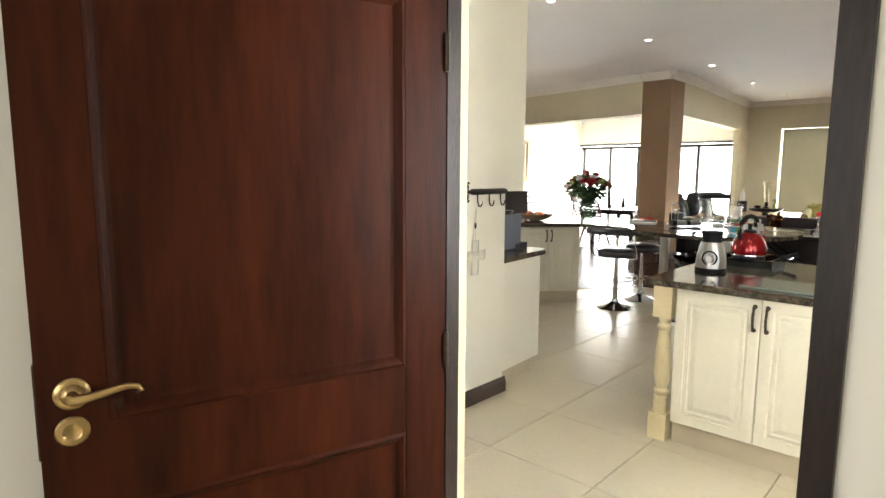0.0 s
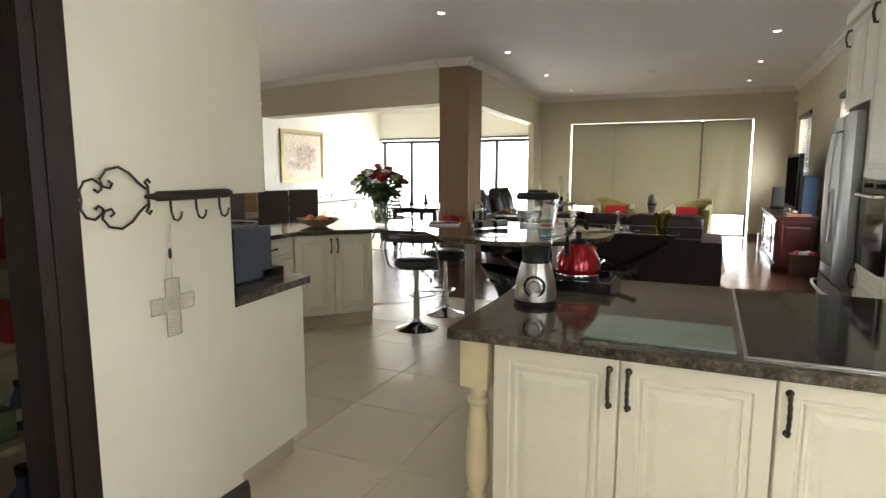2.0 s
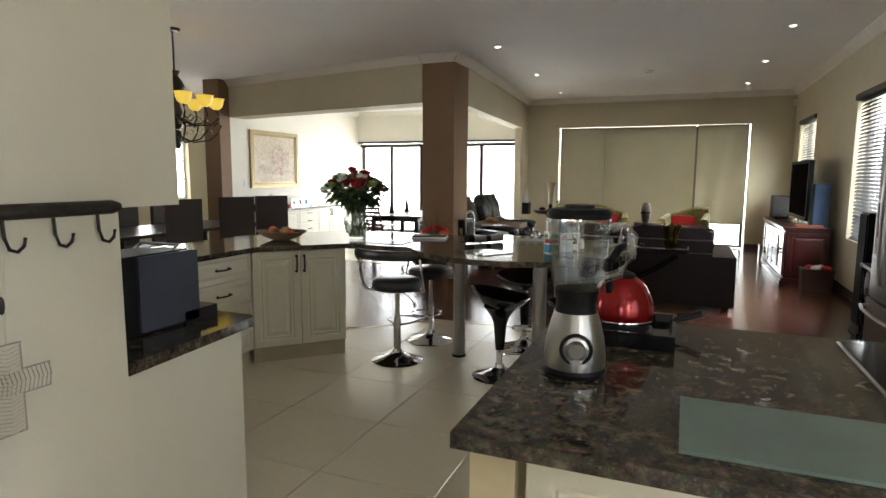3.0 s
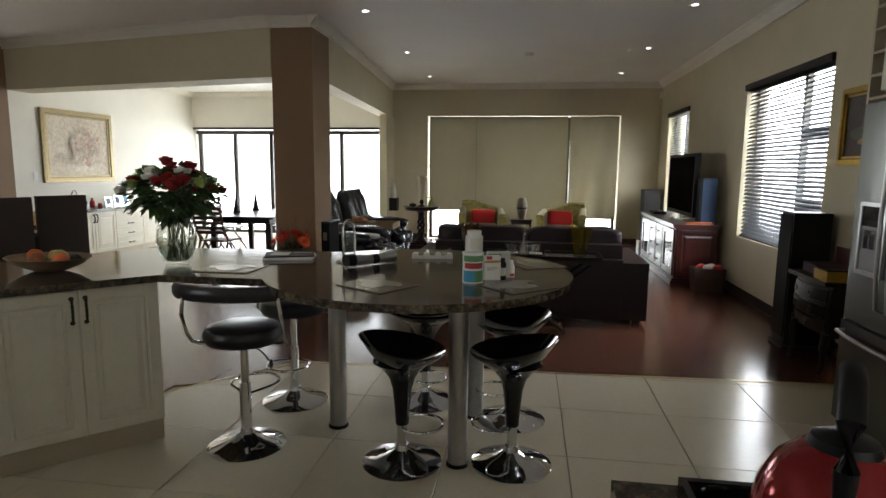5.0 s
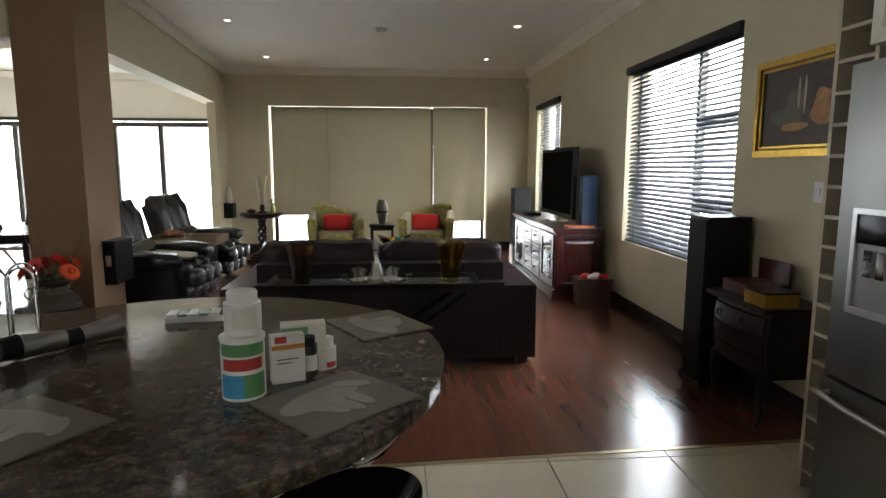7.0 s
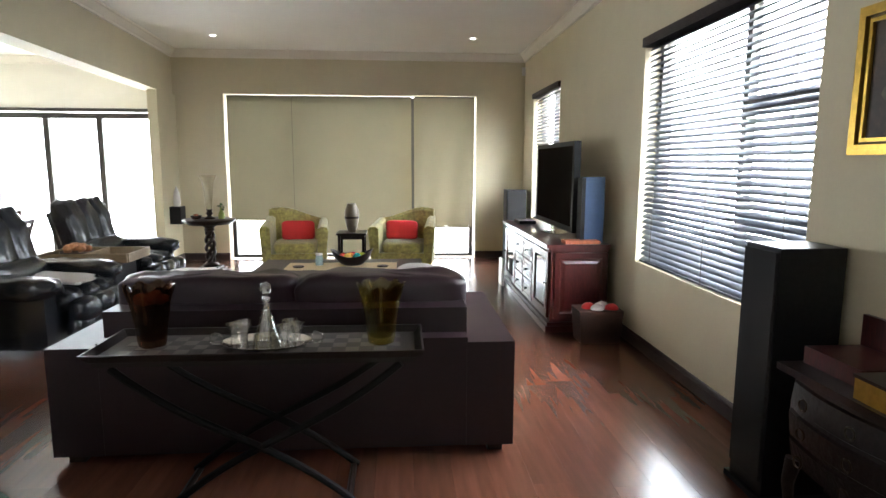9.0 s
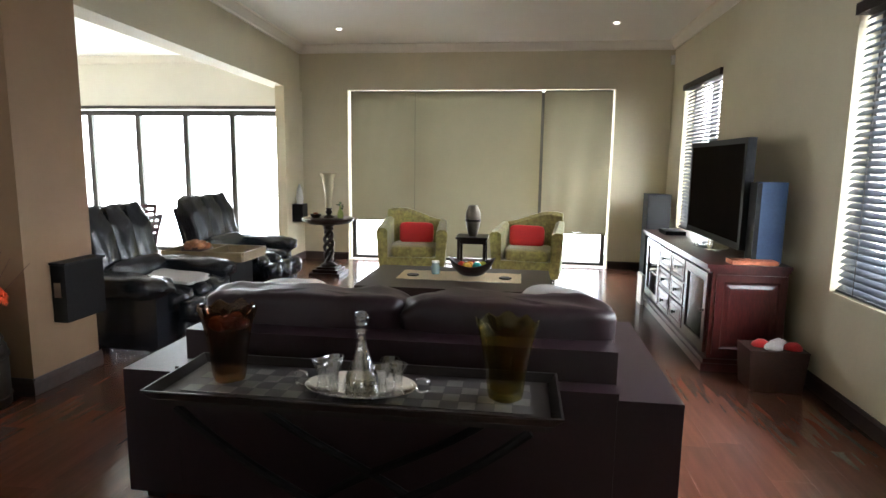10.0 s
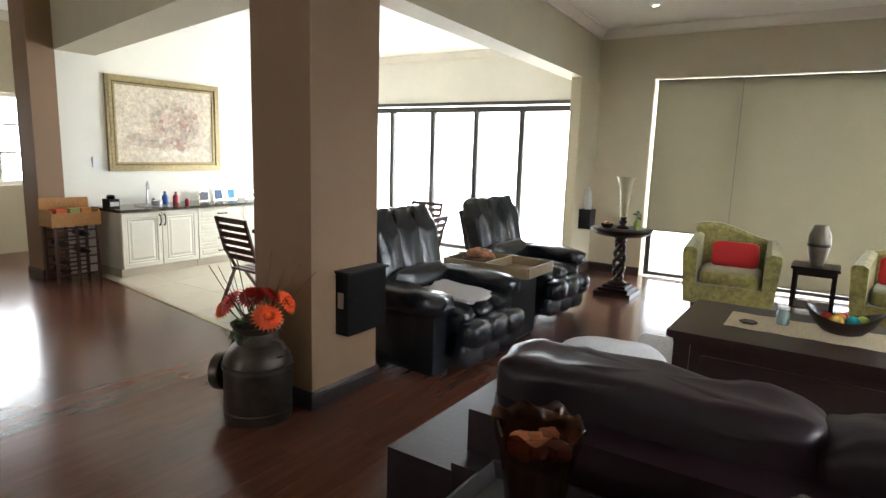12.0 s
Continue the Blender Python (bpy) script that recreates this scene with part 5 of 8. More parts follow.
bm = B()
ring(bm, (0, 0, 0.004), 0.075, 0.004, 32, 8)
part("base_ring", bm, M_CHROME, ts, smooth=True)
bm = B()
for s in (-1, 1):
    w = 0.038 if s > 0 else 0.052
    arch = [(w * math.cos(math.pi * k / 12), 0.0, 0.205 + w * math.sin(math.pi * k / 12)) for k in range(13)]
    loop = [(0.075, 0, 0.004), (w, 0, 0.02)] + arch + [(-w, 0, 0.02), (-0.075, 0, 0.004)]
    tube(bm, loop if s > 0 else [(0.3 * x, x, z) for x, y, z in loop], 0.004, 8)
part("hoop", bm, M_CHROME, ts, smooth=True)
bm = B()
lathe(bm, [(0.036, 0.03), (0.042, 0.12), (0.045, 0.185), (0.042, 0.185), (0.034, 0.035)], 20)
part("tumbler", bm, M_CLEAR, ts, smooth=True)
gr = thing("pepper_grinder", pose(-1.92, 6.66, BZ + 0.028) @ Matrix.Diagonal((1.2, 1.2, 1.0, 1)), "steel and black electric grinder lying on its side", "grinder")
bm = B()
tube(bm, [(-0.075, -0.095, 0.012), (-0.04, -0.05, 0.008), (0.0, 0, 0.004), (0.04, 0.05, 0.008), (0.075, 0.095, 0.014)], [0.036, 0.031, 0.027, 0.031, 0.037], 24)
part("body", bm, M_STEEL, gr, smooth=True)
bm = B()
tube(bm, [(-0.102, -0.128, 0.014), (-0.0755, -0.0955, 0.0125)], [0.033, 0.0375], 24)
part("cap", bm, M_BLACK, gr, smooth=True)
bm = B()
tube(bm, [(-0.012, -0.015, 0.0045), (0.012, 0.015, 0.0055)], 0.0285, 24)
part("grip_band", bm, M_BLACK, gr, smooth=True)

# ---- fridge wall ----
fr = thing("fridge", pose(0.83, 6.10, 0), "stainless steel fridge with freezer drawer and dispenser", "fridge")
bm = B()
box(bm, 0.075, 0.62, 0, 0.90, 0.02, 1.90)
part("body", bm, material("fridge_side", (0.22, 0.22, 0.22), 0.45, metal=0.4), fr, bevel=0.01)
for y0, y1 in ((0.004, 0.446), (0.454, 0.896)):
    bm = B()
    seg = 8
    pts = [(0.07, y0)] + [(0.012 - 0.012 * math.sin(math.pi * (k / seg)), y0 + (y1 - y0) * k / seg) for k in range(seg + 1)] + [(0.07, y1)]
    prism(bm, pts[::-1], 0.67, 1.89)
    dr = part("door", bm, M_FRIDGE, fr, bevel=0.004)
    hy = 0.40 if y0 < 0.1 else 0.50
    bm = B()
    tube(bm, [(0.005, hy, 0.78), (-0.04, hy, 0.80), (-0.055, hy, 1.0), (-0.06, hy, 1.28), (-0.055, hy, 1.56), (-0.04, hy, 1.76), (0.005, hy, 1.78)], 0.011, 10)
    part("handle", bm, M_STEEL, dr, smooth=True)
bm = B()
box(bm, 0.0, 0.07, 0.004, 0.896, 0.06, 0.655)
dw = part("freezer_drawer", bm, M_FRIDGE, fr, bevel=0.008)
bm = B()
tube(bm, [(0.01, 0.05, 0.60), (-0.045, 0.06, 0.60), (-0.07, 0.20, 0.60), (-0.08, 0.45, 0.60), (-0.07, 0.70, 0.60), (-0.045, 0.84, 0.60), (0.01, 0.85, 0.60)], 0.012, 10)
part("handle", bm, M_STEEL, dw, smooth=True)
dp = B()
for a, b, lo, hi in ((0.545, 0.565, 0.95, 1.35), (0.775, 0.795, 0.95, 1.35), (0.565, 0.775, 0.95, 0.975), (0.565, 0.775, 1.33, 1.35)):
    box(dp, -0.012, 0.02, a, b, lo, hi)
dsp = part("dispenser", dp, material("silver_trim", (0.5, 0.5, 0.5), 0.3, metal=0.6), fr, "silver framed water dispenser", bevel=0.003)
bm = B()
box(bm, -0.006, 0.012, 0.565, 0.775, 1.22, 1.33)
part("display", bm, M_HOB, dsp)
bm = B()
box(bm, -0.003, 0.012, 0.565, 0.775, 0.975, 1.22)
part("recess", bm, material("grey_recess", (0.25, 0.25, 0.25), 0.4), dsp)
bm = B()
box(bm, -0.018, -0.003, 0.62, 0.66, 1.10, 1.20)
box(bm, -0.018, -0.003, 0.68, 0.72, 1.10, 1.20)
part("paddle", bm, M_CHROME, dsp, bevel=0.003)

wr = thing("wine_rack_column", pose(0.99, 7.05, 0), "tall cream wine rack column with open cubbies", "wine rack")
for y0, y1 in ((0.0, 0.022), (0.218, 0.24)):
    bm = B()
    box(bm, 0, 0.44, y0, y1, 0.0, 2.62)
    part("upright", bm, M_PLINTH, wr, bevel=0.002)
bm = B()
box(bm, 0.42, 0.44, 0.0, 0.24, 0.0, 2.62)
part("back", bm, M_CABINET, wr)
for k in range(20):
    bm = B()
    z = 0.08 + k * 0.133
    box(bm, 0.002, 0.42, 0.022, 0.218, z, z + 0.016)
    part("shelf", bm, M_PLINTH, wr)
of = thing("overhead_cabinet", pose(0.92, 6.08, 1.97), "cream cabinet above the fridge with iron handles", "cabinet")
bm = B()
box(bm, 0.02, 0.53, 0, 0.94, 0, 0.66)
part("body", bm, M_CABINET, of)
bm = B()
box(bm, -0.03, 0.53, -0.72, 0.98, 0.66, 0.74)
part("crown", bm, M_CABINET, of, bevel=0.02)
for k in range(2):
    ob = raised_door(of, 0, 0, 0.47, 0.655, "l" if k == 0 else "r")
    ob.matrix_local = pose(0.0, 0.94 - k * 0.47, 0.0, 0, 0, -90)
tu = thing("tall_cabinet", pose(0.90, 5.36, 0), "tall cream pantry cabinet beside the fridge", "cabinet")
bm = B()
box(bm, 0.02, 0.55, 0, 0.715, 0.1, 2.62)
part("body", bm, M_CABINET, tu)
bm = B()
box(bm, 0.05, 0.55, 0, 0.715, 0, 0.1)
part("plinth", bm, M_PLINTH, tu)
for z, h in ((0.12, 0.75), (1.45, 1.16)):
    ob = raised_door(tu, 0, 0, 0.71, h, "l")
    ob.matrix_local = pose(0, 0.713, z, 0, 0, -90)
ov = B()
box(ov, -0.01, 0.02, 0.06, 0.655, 0.88, 1.44)
oven = part("oven", ov, M_HOB, tu, "black glass built-in oven", bevel=0.005)
bm = B()
tube(bm, [(-0.012, 0.1, 1.34), (-0.05, 0.1, 1.34), (-0.05, 0.61, 1.34), (-0.012, 0.61, 1.34)], 0.009, 8)
part("handle", bm, M_STEEL, oven)
for y in (0.2, 0.5):
    bm = B()
    tube(bm, [(-0.012, y, 1.40), (-0.035, y, 1.40)], 0.016, 12)
    part("knob", bm, M_BLACK, oven)

# ---- ceiling lights ----
M_LAMP = material("lamp_glow", (1.0, 0.95, 0.85), 0.5, emission=18.0)
for x, y in ((-2.85, 5.2), (-2.85, 7.5), (-2.86, 9.9), (-2.88, 12.25), (-2.93, 14.6), (0.62, 5.2), (0.62, 7.6), (0.63, 10.0), (0.6, 12.25), (0.56, 14.5), (-0.9, 2.3)):
    dl = thing("downlight", pose(x, y, CEIL), "small recessed white ceiling downlight, switched on", "ceiling light", "downlights")
    bm = B()
    lathe(bm, [(0.052, -0.001), (0.05, -0.006), (0.036, -0.008), (0.034, -0.003)], 24, close=False)
    part("bezel", bm, M_WHITE, dl, smooth=True)
    bm = B()
    lathe(bm, [(0.034, -0.004), (0.034, -0.002)], 20)
    part("lamp", bm, M_LAMP, dl)
sm = thing("smoke_detector", pose(-1.07, 12.5, CEIL), "small round white smoke detector on the ceiling", "smoke detector")
bm = B()
lathe(bm, [(0.03, -0.035), (0.06, -0.03), (0.075, -0.015), (0.08, -0.001)], 24)
part("body", bm, M_WHITE, sm, smooth=True)
bm = B()
lathe(bm, [(0.055, -0.034), (0.058, -0.0335), (0.058, -0.032)], 24)
part("vent_ring", bm, M_PLINTH, sm)

# ---- living room materials ----
M_SOFA = material("aubergine_leather", (0.016, 0.0056, 0.0085), 0.4, spec=0.36, grain=0.15, grain_scale=50, stain=0.2, stain_scale=4, bump=0.2, bump_scale=110)
M_LEATHER = material("black_leather", (0.011, 0.012, 0.015), 0.27, grain=0.15, grain_scale=50, stain=0.2, bump=0.3, bump_scale=32, coat=0.12)
M_EBONY = material("dark_stained_wood", (0.016, 0.0078, 0.006), 0.32, spec=0.22, grain=0.35, grain_scale=24, stretch=(1, 5, 5), stain=0.2, bump=0.08, coat=0.05)
M_REDWOOD = material("red_mahogany", (0.058, 0.010, 0.009), 0.28, grain=0.4, grain_scale=24, stretch=(5, 5, 0.7), stain=0.25, bump=0.08, coat=0.15)
M_CHAIRWOOD = material("slatted_teak", (0.075, 0.022, 0.014), 0.42, grain=0.3, grain_scale=24, bump=0.1)
M_GREEN = material("olive_chenille", (0.33, 0.29, 0.075), 0.85, grain=0.35, grain_scale=26, stain=0.2, bump=0.3, bump_scale=220, sheen=0.4, color2=(0.21, 0.17, 0.055))
M_CUSHRED = material("red_cotton", (0.50, 0.012, 0.012), 0.8, grain=0.08, bump=0.15, bump_scale=300, sheen=0.2)
M_WHITECLOTH = material("white_cloth", (0.70, 0.69, 0.68), 0.85, grain=0.06, bump=0.2, bump_scale=200)
M_TOWEL = material("grey_towel", (0.40, 0.37, 0.34), 0.95, grain=0.15, grain_scale=140, bump=0.5, bump_scale=260)
M_RUNNER = material("cream_runner", (0.80, 0.68, 0.46), 0.85, grain=0.1, grain_scale=8, stretch=(14, 1, 1), bump=0.25, bump_scale=200)
M_CHECK1 = material("silver_check", (0.085, 0.077, 0.070), 0.45, grain=0.1)
M_CHECK2 = material("black_check", (0.02, 0.018, 0.018), 0.5, grain=0.1)
M_AMBER = glass_material("amber_glass", (0.52, 0.36, 0.25), 0.05, 0.05)
M_OLIVEGLASS = glass_material("olive_glass", (0.70, 0.63, 0.36), 0.05, 0.05)
M_POTP = material("potpourri", (0.24, 0.07, 0.02), 0.7, grain=0.4, grain_scale=40)
M_GOLD = material("gold_leaf_frame", (0.46, 0.29, 0.05), 0.3, metal=0.85, grain=0.2, grain_scale=30, bump=0.2)
M_OLDGOLD = material("aged_gold_frame", (0.27, 0.21, 0.10), 0.4, metal=0.6, grain=0.25, grain_scale=30, bump=0.2)
M_CAN = material("galvanised_steel", (0.085, 0.066, 0.052), 0.42, metal=0.75, grain=0.2, grain_scale=14, stain=0.35, stain_scale=5, bump=0.1)
M_SCREEN = material("tv_screen", (0.014, 0.011, 0.009), 0.5, spec=0.0)
M_CONSOLE = material("black_stained_wood", (0.012, 0.008, 0.007), 0.38, spec=0.3, grain=0.3, grain_scale=24, stretch=(1, 5, 5), bump=0.06)
M_MATTE = material("matt_black_iron", (0.007, 0.006, 0.006), 0.6, grain=0.2, spec=0.12)
M_BLUEBOX = material("blue_card", (0.05, 0.10, 0.22), 0.5, grain=0.08, stain=0.1)
M_WICKER = material("brown_wicker", (0.055, 0.022, 0.014), 0.6, grain=0.4, grain_scale=60, stretch=(1, 1, 4), bump=0.6, bump_scale=90)
M_PALEWICKER = material("pale_wicker", (0.19, 0.13, 0.065), 0.65, grain=0.4, grain_scale=60, stretch=(1, 1, 4), bump=0.6, bump_scale=90)
M_BREAD = material("dried_fruit", (0.30, 0.12, 0.05), 0.7, grain=0.4, grain_scale=30, random_tone=0.3)
M_SHAG = material("grey_shag", (0.36, 0.33, 0.30), 0.95, grain=0.4, grain_scale=60, bump=0.8, bump_scale=120)
M_BRONZEVASE = material("bronze_glaze", (0.13, 0.105, 0.08), 0.3, metal=0.4, stain=0.4, stain_scale=6)
M_PINE = material("honey_pine", (0.42, 0.20, 0.05), 0.45, grain=0.25, grain_scale=20, stretch=(1, 5, 1))


def cushion(bm, c, rx, ry, rz, power=0.45, wob=0.06, seg=28, rows=14):
    blob(bm, c, rx, ry, rz, seg, rows, power, wob)


def crumple(bm, amount, scale, seed=0.0):
    """Soft folds over a padded body."""
    for v in bm.verts:
        p = Vector(v.co) * scale + Vector((seed, seed * 0.7, 0))
        n = noise.noise(p) + 0.55 * noise.noise(Vector((p.x * 0.8, p.y * 2.2, p.z * 2.6))) - 0.5 * abs(noise.noise(Vector((p.x * 2.1, p.y * 0.6, p.z * 0.9))))
        v.co.z += amount * n
        v.co.y += amount * 0.6 * noise.noise(p * 1.3 + Vector((5, 0, 0)))
        v.co.x += amount * 0.8 * noise.noise(p * 1.1 + Vector((0, 9, 0)))


# ---- sofa, seen from behind ----
so = thing("sofa", pose(-1.02, 9.12, 0), "dark aubergine leather sofa with broad arms", "sofa")
bm = B()
box(bm, -1.16, 1.16, 0.0, 1.12, 0.05, 0.40)
part("base", bm, M_SOFA, so, bevel=0.03)
for s in (-1, 1):
    bm = B()
    box(bm, *sorted((s * 0.92, s * 1.17)), -0.004, 1.20, 0.05, 0.615)
    part("arm", bm, M_SOFA, so, bevel=0.045)
bm = B()
box(bm, -0.925, 0.925, -0.002, 0.10, 0.30, 0.64)
part("back_panel", bm, M_SOFA, so, bevel=0.02)
bm = B()
box(bm, -0.93, 0.93, 0.10, 0.36, 0.30, 0.775)
part("back_frame", bm, M_SOFA, so, bevel=0.05)
for x in (-0.465, 0.465):
    bm = B()
    cushion(bm, (x, 0.41, 0.775), 0.478, 0.17, 0.142, 0.34, 0.05, 72, 26)
    crumple(bm, 0.020, 6.0, x * 3)
    part("back_cushion", bm, M_SOFA, so, smooth=True)
    bm = B()
    cushion(bm, (x, 0.80, 0.42), 0.465, 0.34, 0.09, 0.35, 0.03)
    part("seat_cushion", bm, M_SOFA, so, smooth=True)
for x in (-1.08, 1.08):
    for y in (0.08, 1.10):
        bm = B()
        box(bm, x - 0.04, x + 0.04, y - 0.04, y + 0.04, 0, 0.052)
        part("foot", bm, M_EBONY, so)
for x, y, a in ((-0.68, 0.72, 20), (0.72, 0.80, -25)):
    bm = B()
    cushion(bm, (0, 0, 0), 0.22, 0.07, 0.19, 0.55, 0.05)
    single("throw_cushion", bm, M_WHITECLOTH, pose(-1.02 + x, 9.12 + y, 0.70, -25, 0, a), "white scatter cushion leaning on the sofa", "cushion", "white cushions", smooth=True)

# ---- console table behind the sofa ----
ct = thing("console_table", pose(-1.06, 8.86, 0), "dark tray-top console table with crossed legs", "console table")
bm = B()
box(bm, -0.685, 0.685, -0.175, 0.175, 0.665, 0.70)
part("tabletop", bm, M_CONSOLE, ct, bevel=0.004)
lip = [(0, 0), (0.008, 0), (0.036, 0.034), (0.036, 0.040), (0.028, 0.040)]
for ax, ay, bx, by, ox, oy in ((-0.685, -0.175, 0.685, -0.175, 0, -1), (0.685, 0.175, -0.685, 0.175, 0, 1), (0.685, -0.175, 0.685, 0.175, 1, 0), (-0.685, 0.175, -0.685, -0.175, -1, 0)):
    bm = B()
    tx, ty = -oy, ox
    ends = []
    for px, py, e in ((ax, ay, -1), (bx, by, 1)):
        ends.append([bm.verts.new((px + ox * d + e * tx * d, py + oy * d + e * ty * d, 0.688 + h)) for d, h in lip])
    for q in range(5):
        bm.faces.new((ends[0][q], ends[0][(q + 1) % 5], ends[1][(q + 1) % 5], ends[1][q]))
    bm.faces.new(ends[0])
    bm.faces.new(ends[1][::-1])
    part("lip", bm, M_CONSOLE, ct)
for y in (-0.16, 0.16):
    for s in (-1, 1):
        bm = B()
        pts = [(s * (-0.62 + 1.02 * f), y, 0.655 - 0.64 * (f + 0.22 * math.sin(math.pi * f) * (1 if f < 0.5 else 1) * (0.5 - f))) for f in [k / 14 for k in range(15)]]
        tube(bm, pts, 0.017, 8)
        part("cross_leg", bm, M_MATTE, ct, smooth=True)
for s in (-1, 1):
    bm = B()
    tube(bm, [(s * 0.38, -0.17, 0.017), (s * 0.38, 0.17, 0.017)], 0.016, 8)
    part("stretcher", bm, M_EBONY, ct)
rn = thing("table_runner", pose(-1.06, 8.86, 0.7005), "woven silver and black checked table runner", "table runner")
bm = B()
box(bm, -0.62, 0.62, -0.13, 0.13, 0, 0.002)
part("cloth", bm, M_CHECK2, rn)
for i in range(20):
    for j in range(4):
        if (i + j) % 2 == 0:
            bm = B()
            box(bm, -0.62 + i * 0.062 + 0.002, -0.62 + i * 0.062 + 0.060, -0.13 + j * 0.065 + 0.002, -0.13 + j * 0.065 + 0.063, 0.002, 0.0032)
            part("check", bm, M_CHECK1, rn)
dish = thing("silver_tray", pose(-1.05, 8.85, 0.7045), "oval silver tray with ring handles", "tray")
bm = B()
lathe(bm, [(0.15, 0.0), (0.17, 0.002), (0.20, 0.014), (0.205, 0.018), (0.198, 0.018), (0.168, 0.006), (0.10, 0.004)], 40)
for v in bm.verts:
    v.co.y *= 0.66
part("plate", bm, M_SILVER, dish, smooth=True)
for s in (-1, 1):
    bm = B()
    ring(bm, (s * 0.225, 0, 0.028), 0.027, 0.005, 20, 8, 'y')
    part("handle", bm, M_CRYSTAL, dish, smooth=True)
dc = thing("decanter", pose(-1.05, 8.86, 0.7095), "cut crystal decanter with round stopper", "decanter")
bm = B()
lathe(bm, [(0.065, 0), (0.068, 0.01), (0.060, 0.04), (0.040, 0.09), (0.024, 0.14), (0.017, 0.175), (0.017, 0.20), (0.022, 0.21), (0.018, 0.21), (0.013, 0.20), (0.013, 0.175), (0.02, 0.14), (0.036, 0.09), (0.055, 0.04), (0.06, 0.014)], 24)
part("bottle", bm, M_CRYSTAL, dc, smooth=True)
bm = B()
lathe(bm, [(0.012, 0.205), (0.012, 0.225), (0.018, 0.232)], 12)
blob(bm, (0, 0, 0.256), 0.028, 0.028, 0.028, 10, 8)
part("stopper", bm, M_CRYSTAL, dc)
bm = B()
lathe(bm, [(0.058, 0.012), (0.056, 0.045)], 20)
part("liqueur", bm, glass_material("pale_liqueur", (0.9, 0.86, 0.72), 0.1), dc, smooth=True)
gl = None
for x, y in ((-0.115, 0.035), (-0.095, -0.04), (-0.145, -0.01), (0.095, 0.045), (0.135, -0.005), (0.085, -0.045)):
    m = pose(-1.05 + x, 8.86 + y, 0.7095)
    if gl is None:
        gl = thing("liqueur_glass", m, "small flared crystal liqueur glass on the tray", "glass", "liqueur glasses")
        bm = B()
        lathe(bm, [(0.019, 0), (0.020, 0.008), (0.015, 0.022), (0.024, 0.062), (0.037, 0.094), (0.0345, 0.094), (0.021, 0.062), (0.011, 0.028)], 10)
        part("bowl", bm, M_CRYSTAL, gl)
    else:
        copy_thing(gl, m)


def flared_vase(m, mat, label, fill):
    v = thing("flared_vase", m, label, "vase", "console vases")
    bm = B()
    n = 48
    prof = [(0.055, 0), (0.06, 0.02), (0.068, 0.10), (0.085, 0.20), (0.105, 0.275), (0.098, 0.272), (0.078, 0.20), (0.06, 0.10), (0.05, 0.03)]
    lathe(bm, prof, n)
    for q in bm.verts:
        a = math.atan2(q.co.y, q.co.x)
        k = 1 + 0.10 * math.cos(4 * a) * 0.6
        q.co.x, q.co.y = q.co.x * k, q.co.y * k
        if q.co.z > 0.25:
            q.co.z += 0.011 * math.cos(8 * a)
    part("vessel", bm, mat, v, smooth=True)
    if fill is None:
        return
    bm = B()
    rr = random.Random(7)
    for k in range(14):
        a = rr.random() * 6.28
        d = 0.06 * math.sqrt(rr.random())
        blob(bm, (d * math.cos(a), d * math.sin(a), 0.205 + 0.02 * rr.random()), 0.026, 0.026, 0.02, 8, 6, wob=0.3)
    part("potpourri", bm, fill, v, smooth=True)


flared_vase(pose(-1.565, 8.87, 0.7045), M_AMBER, "amber glass vase filled with potpourri", M_POTP)
flared_vase(pose(-0.53, 8.86, 0.7045), M_OLIVEGLASS, "empty olive yellow glass vase with flared rim", None)

# ---- rug and coffee table ----
bm = B()
box(bm, -2.35, 0.25, 10.75, 13.0, 0.001, 0.018)
single("shag_rug", bm, M_SHAG, Matrix(), "grey shaggy rug under the coffee table", "rug", bevel=0.008)
tb = thing("coffee_table", pose(-1.04, 12.04, 0.018), "large dark wooden box coffee table", "coffee table")
bm = B()
box(bm, -0.82, 0.82, -0.51, 0.51, 0.435, 0.482)
part("tabletop", bm, M_EBONY, tb, bevel=0.006)
bm = B()
box(bm, -0.785, 0.785, -0.475, 0.475, 0.40, 0.435)
part("moulding", bm, M_EBONY, tb, bevel=0.008)
for s in (-1, 1):
    bm = B()
    nested(bm, 1.36, 0.32, [(0, 0), (0.06, 0), (0.07, 0.012)], 0.02)
    ob = part("side_panel", bm, M_EBONY, tb)
    ob.matrix_local = pose(-0.68, -0.45, 0.08) if s < 0 else pose(0.68, 0.45, 0.08, 0, 0, 180)
    bm = B()
    nested(bm, 0.74, 0.32, [(0, 0), (0.06, 0), (0.07, 0.012)], 0.02)
    ob = part("end_panel", bm, M_EBONY, tb)
    ob.matrix_local = pose(0.76, -0.37, 0.08, 0, 0, 90) if s > 0 else pose(-0.76, 0.37, 0.08, 0, 0, -90)
    for q in (-1, 1):
        bm = B()
        box(bm, s * 0.73 - 0.05, s * 0.73 + 0.05, q * 0.42 - 0.05, q * 0.42 + 0.05, 0, 0.40)
        part("leg", bm, M_EBONY, tb, bevel=0.006)
ZT = 0.501
bm = B()
nx = 24
g = [[bm.verts.new((-0.55 + 1.1 * i / nx, -0.22 + 0.44 * j / 4, 0.003 + 0.002 * math.sin(i * 1.3) + (0.0 if 0 < j < 4 else 0.001))) for i in range(nx + 1)] for j in range(5)]
for j in range(4):
    for i in range(nx):
        bm.faces.new((g[j][i], g[j][i + 1], g[j + 1][i + 1], g[j + 1][i]))
bmesh.ops.solidify(bm, geom=bm.faces[:], thickness=0.0025)
